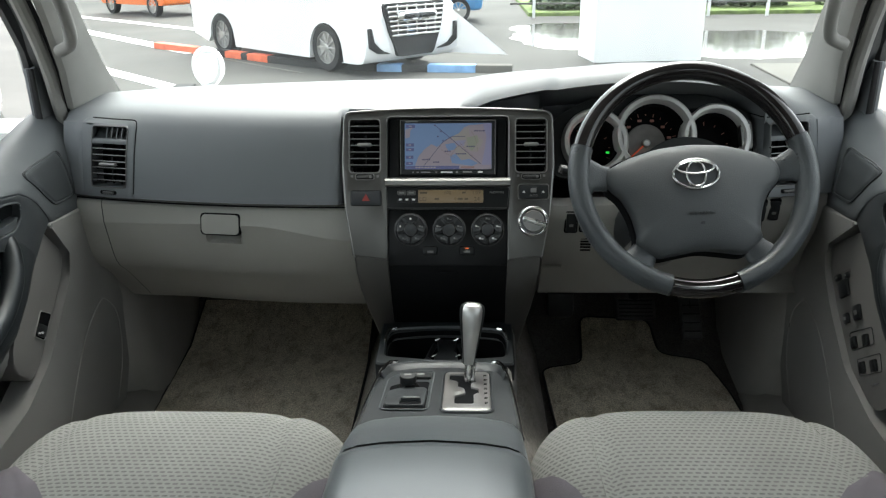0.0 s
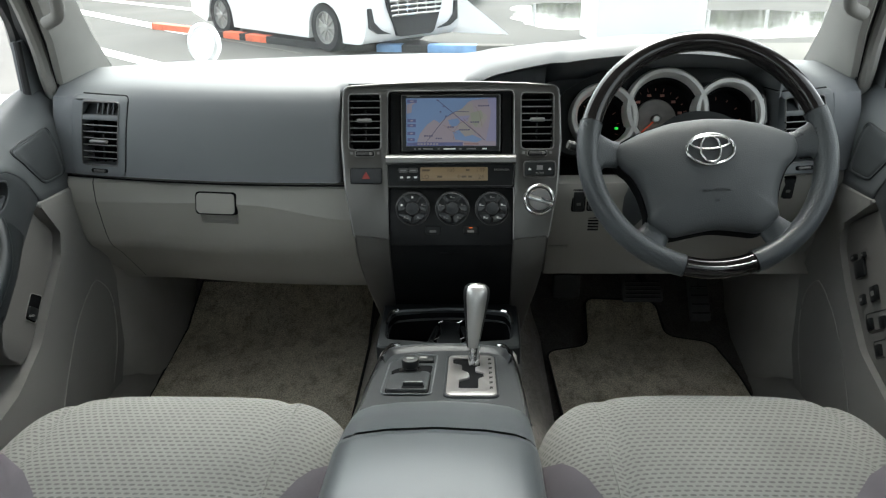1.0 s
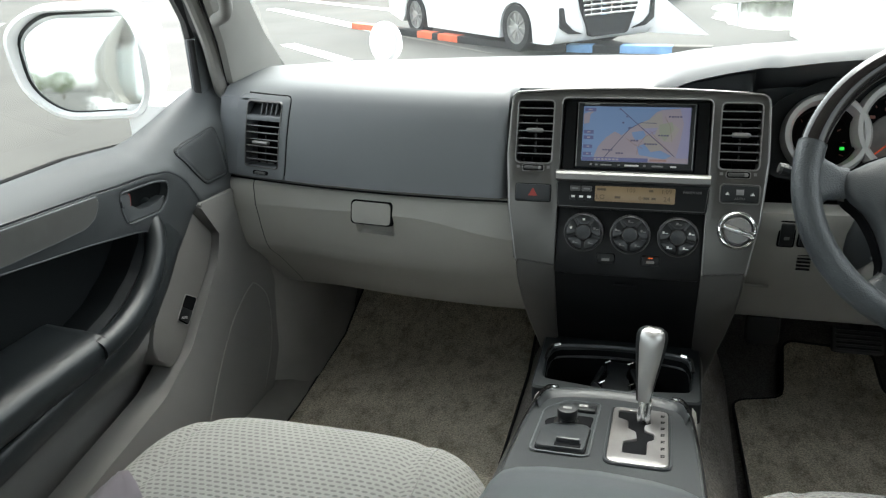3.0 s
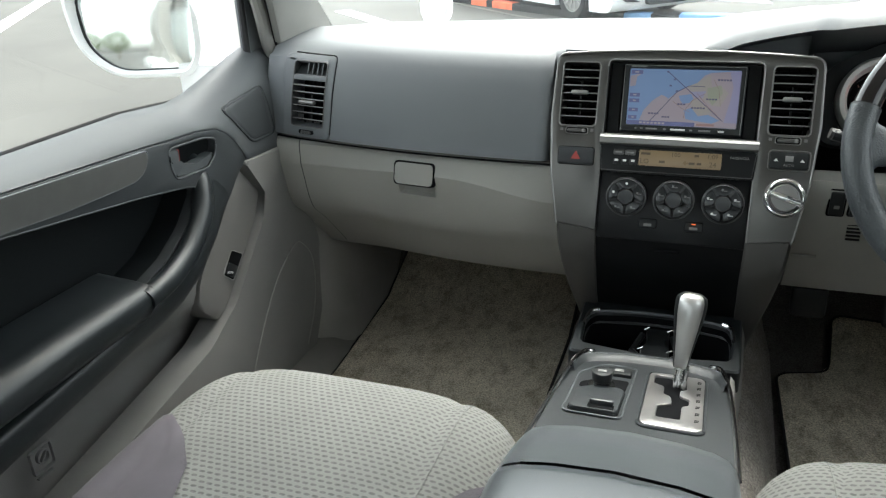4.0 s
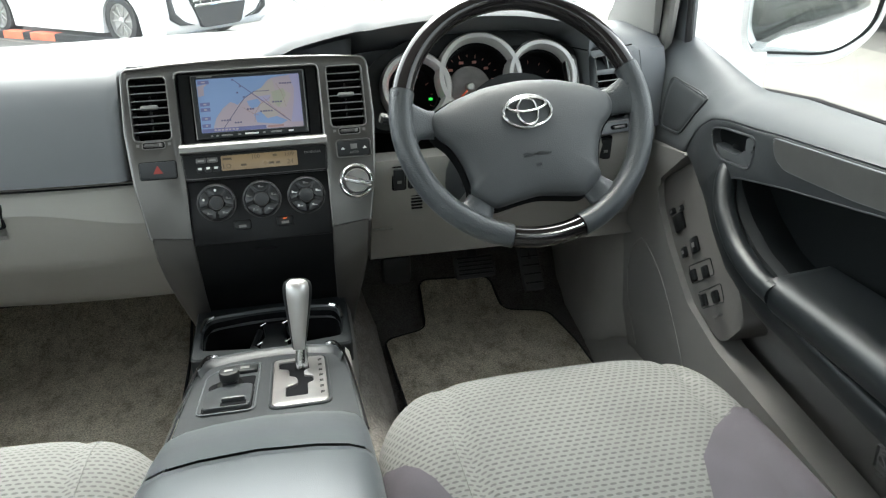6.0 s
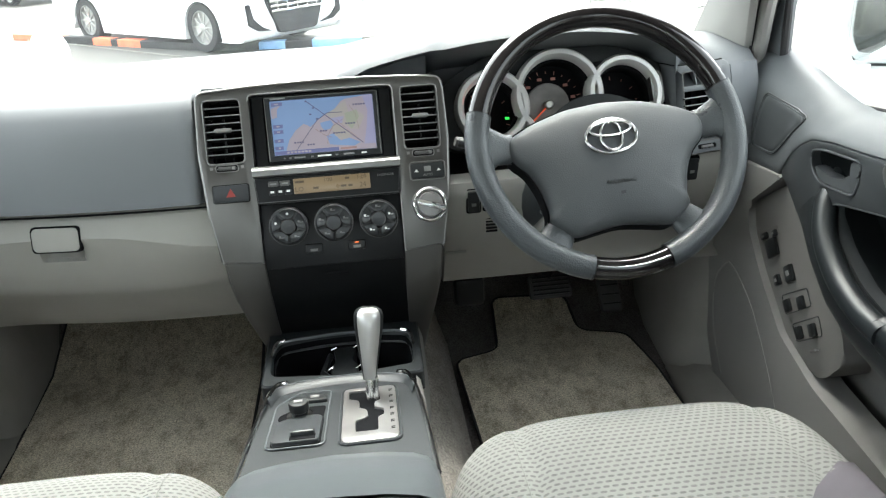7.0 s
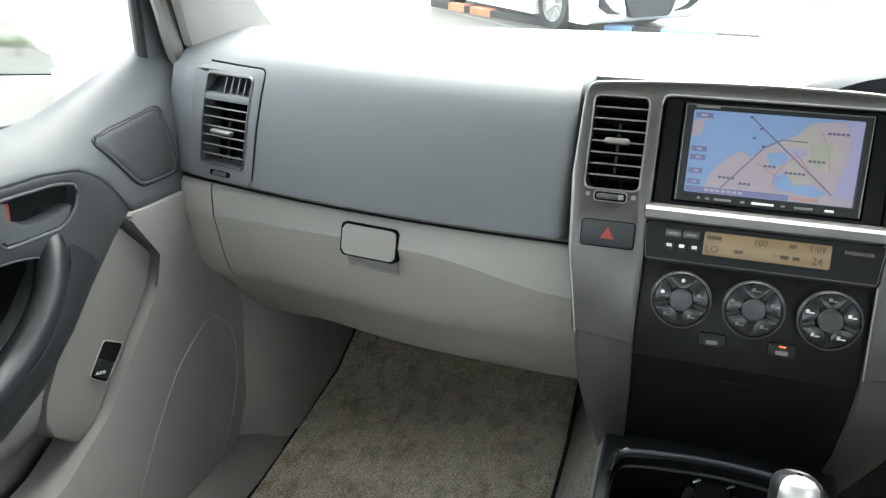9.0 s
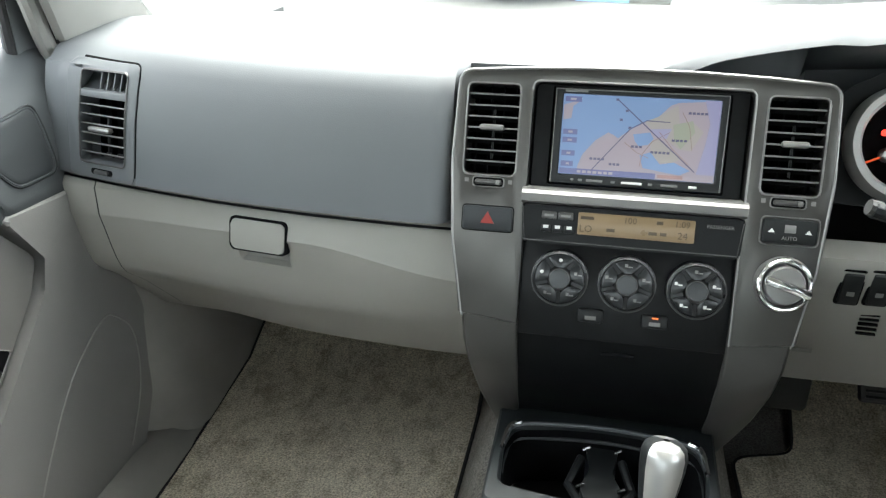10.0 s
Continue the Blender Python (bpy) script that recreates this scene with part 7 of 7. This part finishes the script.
        for y, z, w, h in ((1.316, 0.905, 0.020, 0.011), (1.288, 0.922, 0.012, 0.011), (1.290, 0.896, 0.034, 0.030), (1.233, 0.878, 0.024, 0.026), (1.263, 0.852, 0.018, 0.018), (1.226, 0.826, 0.018, 0.020), (1.192, 0.848, 0.018, 0.020), (1.186, 0.800, 0.018, 0.020), (1.154, 0.822, 0.018, 0.020)):
            b_ = part("switch_key", box(w, h, 0.006, 0.0025, (0, 0, 0), DM @ Matrix.Translation((y, z, 0.0128)) @ Matrix.Rotation(radians(-38), 4, "Z")), M_BLACK, sp)
            if (w, h) not in ((0.018, 0.020), (0.034, 0.030)):
                part("key_mark", box(w * 0.4, h * 0.3, 0.0006, 0, (0, 0, 0), DM @ Matrix.Translation((y, z, 0.0162)) @ Matrix.Rotation(radians(-38), 4, "Z")), M_PRINTD, b_)
        lettering("panel_lettering", "ALL AUTO", 0.006, M_PRINTD, DM @ Matrix.Translation((1.144, 0.793, 0.0105)) @ Matrix.Rotation(radians(-38), 4, "Z") @ Matrix.Diagonal((-1, 1, 1, 1)), sp)
    # dark surround with the armrest recess and the handle cup let into it
    edge = [(0.2, 1.140), (0.815, 1.1255), (1.056, 1.1085), (1.105, 1.103), (1.170, 1.099), (1.220, 1.090), (1.243, 1.078), (1.263, 1.061), (1.283, 1.034), (1.287, 1.020), (1.262, 1.004), (1.213, 0.962), (1.165, 0.924), (1.102, 0.884), (1.050, 0.866), (0.98, 0.856), (0.83, 0.842), (0.70, 0.83), (0.2, 0.80)]
    mouth = [(0.203, 1.100), (0.70, 1.090), (0.80, 1.079), (0.88, 1.067), (1.026, 1.0455), (1.127, 1.027), (1.150, 1.020), (1.146, 1.005), (1.108, 0.968), (1.055, 0.938), (0.99, 0.922), (0.85, 0.915), (0.203, 0.905)]
    hole = soften([(1.100, 1.0935), (1.182, 1.087), (1.214, 1.079), (1.209, 1.055), (1.186, 1.0385), (1.108, 1.0445), (1.101, 1.064)], 0.012, 4)
    bz = part("armrest_bezel", pierced(soften(edge, 0.008, 3), (soften(mouth, 0.012, 3), hole), -0.004, 0.016, DM, 0.003), M_BEZEL, d, "dark vinyl surround of the armrest recess", 40)
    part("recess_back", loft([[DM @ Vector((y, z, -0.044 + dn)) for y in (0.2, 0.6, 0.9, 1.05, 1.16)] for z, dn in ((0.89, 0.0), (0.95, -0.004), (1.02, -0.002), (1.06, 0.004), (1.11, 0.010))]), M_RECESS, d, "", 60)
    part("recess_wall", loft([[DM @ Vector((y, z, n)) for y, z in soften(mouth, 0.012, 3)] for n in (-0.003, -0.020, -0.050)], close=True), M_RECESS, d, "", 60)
    part("trim_strip", plate(soften([(0.2, 1.1375), (0.815, 1.1232), (1.054, 1.1060), (1.049, 1.091), (1.040, 1.080), (1.020, 1.0725), (0.975, 1.0735), (0.89, 1.077), (0.803, 1.0855), (0.2, 1.106)], 0.007), 0.0, 0.0215, 0.003, DM), M_STRIP, d, "gunmetal trim strip", 40)
    part("strip_edge", tube([DM @ Vector((a_, b_, 0.0205)) for a_, b_ in dense(soften([(0.2, 1.1375), (0.815, 1.1232), (1.054, 1.1060), (1.049, 1.091), (1.040, 1.080), (1.020, 1.0725), (0.975, 1.0735), (0.89, 1.077), (0.803, 1.0855), (0.2, 1.106)], 0.007), 0.03)], 0.0011, 6, closed=True), M_PAD, d)
    part("surround_edge", tube([DM @ Vector((a_, b_, 0.0152)) for a_, b_ in soften(mouth, 0.012, 3) if a_ > 0.21], 0.0013, 6), M_BEZEL, bz)
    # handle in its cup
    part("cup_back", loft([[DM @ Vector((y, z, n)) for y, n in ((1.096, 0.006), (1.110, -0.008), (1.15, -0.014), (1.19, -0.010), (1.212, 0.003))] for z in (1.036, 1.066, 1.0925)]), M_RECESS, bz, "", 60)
    part("release_handle", plate(soften([(1.104, 1.071), (1.127, 1.068), (1.140, 1.058), (1.160, 1.0535), (1.185, 1.054), (1.207, 1.0585), (1.205, 1.051), (1.186, 1.041), (1.150, 1.0425), (1.112, 1.047)], 0.004), -0.006, 0.0125, 0.004, DM, 3), M_SILL, bz, "dark curved release handle", 50)
    part("cup_rim", tube([DM @ Vector((a_, b_, 0.0155)) for a_, b_ in hole], 0.0019, 6, closed=True), M_SILL, bz)
    lk = part("lock_lever", plate(soften([(1.1035, 1.0905), (1.1225, 1.088), (1.1215, 1.068), (1.104, 1.070)], 0.003), -0.008, 0.0155, 0.003, DM), M_SILL, bz)
    if not driver:
        part("lock_mark", plate(soften([(1.1220, 1.087), (1.1285, 1.085), (1.1265, 1.067), (1.1212, 1.069)], 0.001), -0.008, 0.0120, 0.001, DM), M_RED, lk)
    # swelling base of the armrest, from the pull handle down and back
    rows = []
    for ly, lz, sy, sz, n in ((1.240, 0.985, 1.190, 1.030, 0.0140), (1.213, 0.962, 1.181, 1.002, 0.022), (1.165, 0.924, 1.143, 0.966, 0.036), (1.102, 0.884, 1.088, 0.937, 0.046), (1.050, 0.865, 1.028, 0.921, 0.050), (1.0, 0.856, 0.982, 0.909, 0.051), (0.92, 0.848, 0.885, 0.901, 0.052), (0.83, 0.838, 0.786, 0.893, 0.053), (0.70, 0.824, 0.70, 0.887, 0.054), (0.2, 0.79, 0.2, 0.87, 0.056)):
        f = lambda t, nn: DM @ Vector((ly + (sy - ly) * t, lz + (sz - lz) * t, nn))
        g = n - 0.014
        rows.append([f(-0.02, 0.004), f(0.0, 0.014), f(0.10, 0.014 + g * 0.42), f(0.28, 0.014 + g * 0.72), f(0.55, 0.014 + g * 0.92), f(0.85, n), f(0.97, n - 0.001), f(1.0, n - 0.005), f(1.02, n - 0.02)])
    part("armrest_base", loft(rows), M_DARK, d, "", 60)
    # pull handle and armrest pad
    pull = smooth_path([DM @ Vector(p) for p in ((1.188, 1.048, -0.022), (1.174, 1.027, 0.002), (1.158, 1.008, 0.017), (1.128, 0.979, 0.031), (1.075, 0.947, 0.040), (1.015, 0.930, 0.046), (0.960, 0.925, 0.048))], 6)
    part("pull_handle", tube(pull, [0.0165] * len(pull), 14), M_ARM, d, "curved dark pull handle", 60)
    rows = []
    for y, g in ((0.972, 0.0), (0.969, 0.6), (0.958, 1.0), (0.85, 1.0), (0.7, 1.0), (0.4, 1.0), (0.2, 1.0)):
        zt = lerp_table([(0.2, 0.952), (0.7, 0.949), (0.972, 0.945)], y)
        wx = 0.012 * (1 - smoothstep(0.6, 0.95, y))
        rows.append([DM @ Vector((y, zt + dz * (0.5 + 0.5 * g), n)) for n, dz in ((-0.03, 0.010), (0.02, 0.005), (0.042 + wx, 0.0), (0.054 + wx, -0.006), (0.0595 + wx, -0.015), (0.058 + wx, -0.036), (0.050 + wx, -0.046), (0.0, -0.050))])
    part("armrest_pad", loft(rows), M_ARM, d, "padded leatherette armrest", 60)
    # tweeter cover
    rim = dense(soften([(1.2575, 1.1125), (1.3835, 1.1255), (1.3835, 1.0395), (1.3105, 1.0425)], 0.015, 4), 0.006)
    lie = lambda y, z, n: DM @ Vector((y, z, trim_n(y, z) + n))
    part("tweeter_groove", tube([lie(y, z, 0.0004) for y, z in rim], 0.0015, 6, closed=True), M_DARK, d)
    mid = (1.335, 1.080)
    shrink = lambda f: [(mid[0] + (y - mid[0]) * f, mid[1] + (z - mid[1]) * f) for y, z in rim]
    part("tweeter_rim", tube([lie(y, z, 0.0003) for y, z in shrink(0.95)], 0.0014, 6, closed=True), M_SILL, d)
    cover = [[lie(y, z, 0.0010 if f > 0.88 else 0.0014) for y, z in shrink(f)] for f in (0.90, 0.88, 0.75, 0.6, 0.45, 0.3, 0.15, 0.01)]
    part("tweeter_cover", loft(cover, close=True), M_BEZEL, d, "dark tweeter cover with a grooved edge", 60)
    # printed pocket label
    part("pocket_label", join(ring(rounded(0.773, 0.762, 0.807, 0.796, 0.003, 2), rounded(0.7742, 0.7632, 0.8058, 0.7948, 0.003, 2), -0.012, -0.0072, 0.0002, None, DM), ring([(0.792 + 0.010 * math.cos(q * 0.3142), 0.781 + 0.010 * math.sin(q * 0.3142)) for q in range(20)], [(0.792 + 0.0078 * math.cos(q * 0.3142), 0.781 + 0.0078 * math.sin(q * 0.3142)) for q in range(20)], -0.012, -0.0070, 0.0002, None, DM), box(0.016, 0.002, 0.004, 0, (0, 0, 0), DM @ Matrix.Translation((0.792, 0.781, -0.009)) @ Matrix.Rotation(0.8, 4, "Z"))), M_PRINTD, d, "printed warning mark")
    part("label_bar", box(0.024, 0.002, 0.004, 0, (0.788, 0.756, -0.0092), DM), M_PRINTD, d)
    return d


door(-1, False)
door(1, True)

# switches beside the steering column
for x, z in ((0.209, 1.004), (0.235, 1.005), (0.545, 1.012), (0.571, 1.012)):
    yy = dash_front(x)
    Mx = frame_at(x, yy + 0.016, z, -10, 0)
    sb = thing("dash_switch", "black rocker switch in the grey knee panel", "switch", (x, yy, z - 0.02), "dash switches")
    part("surround", plate(rounded(-0.0115, -0.0215, 0.0115, 0.0215, 0.003, 2), -0.01, 0.004, 0.001, Mx), M_CAVITY, sb)
    part("rocker", box(0.018, 0.036, 0.008, 0.002, (0, 0, 0.004), Mx), M_BLACK, sb)
    part("switch_mark", box(0.007, 0.005, 0.0006, 0, (0, -0.004, 0.0085), Mx), M_PRINTD, sb)
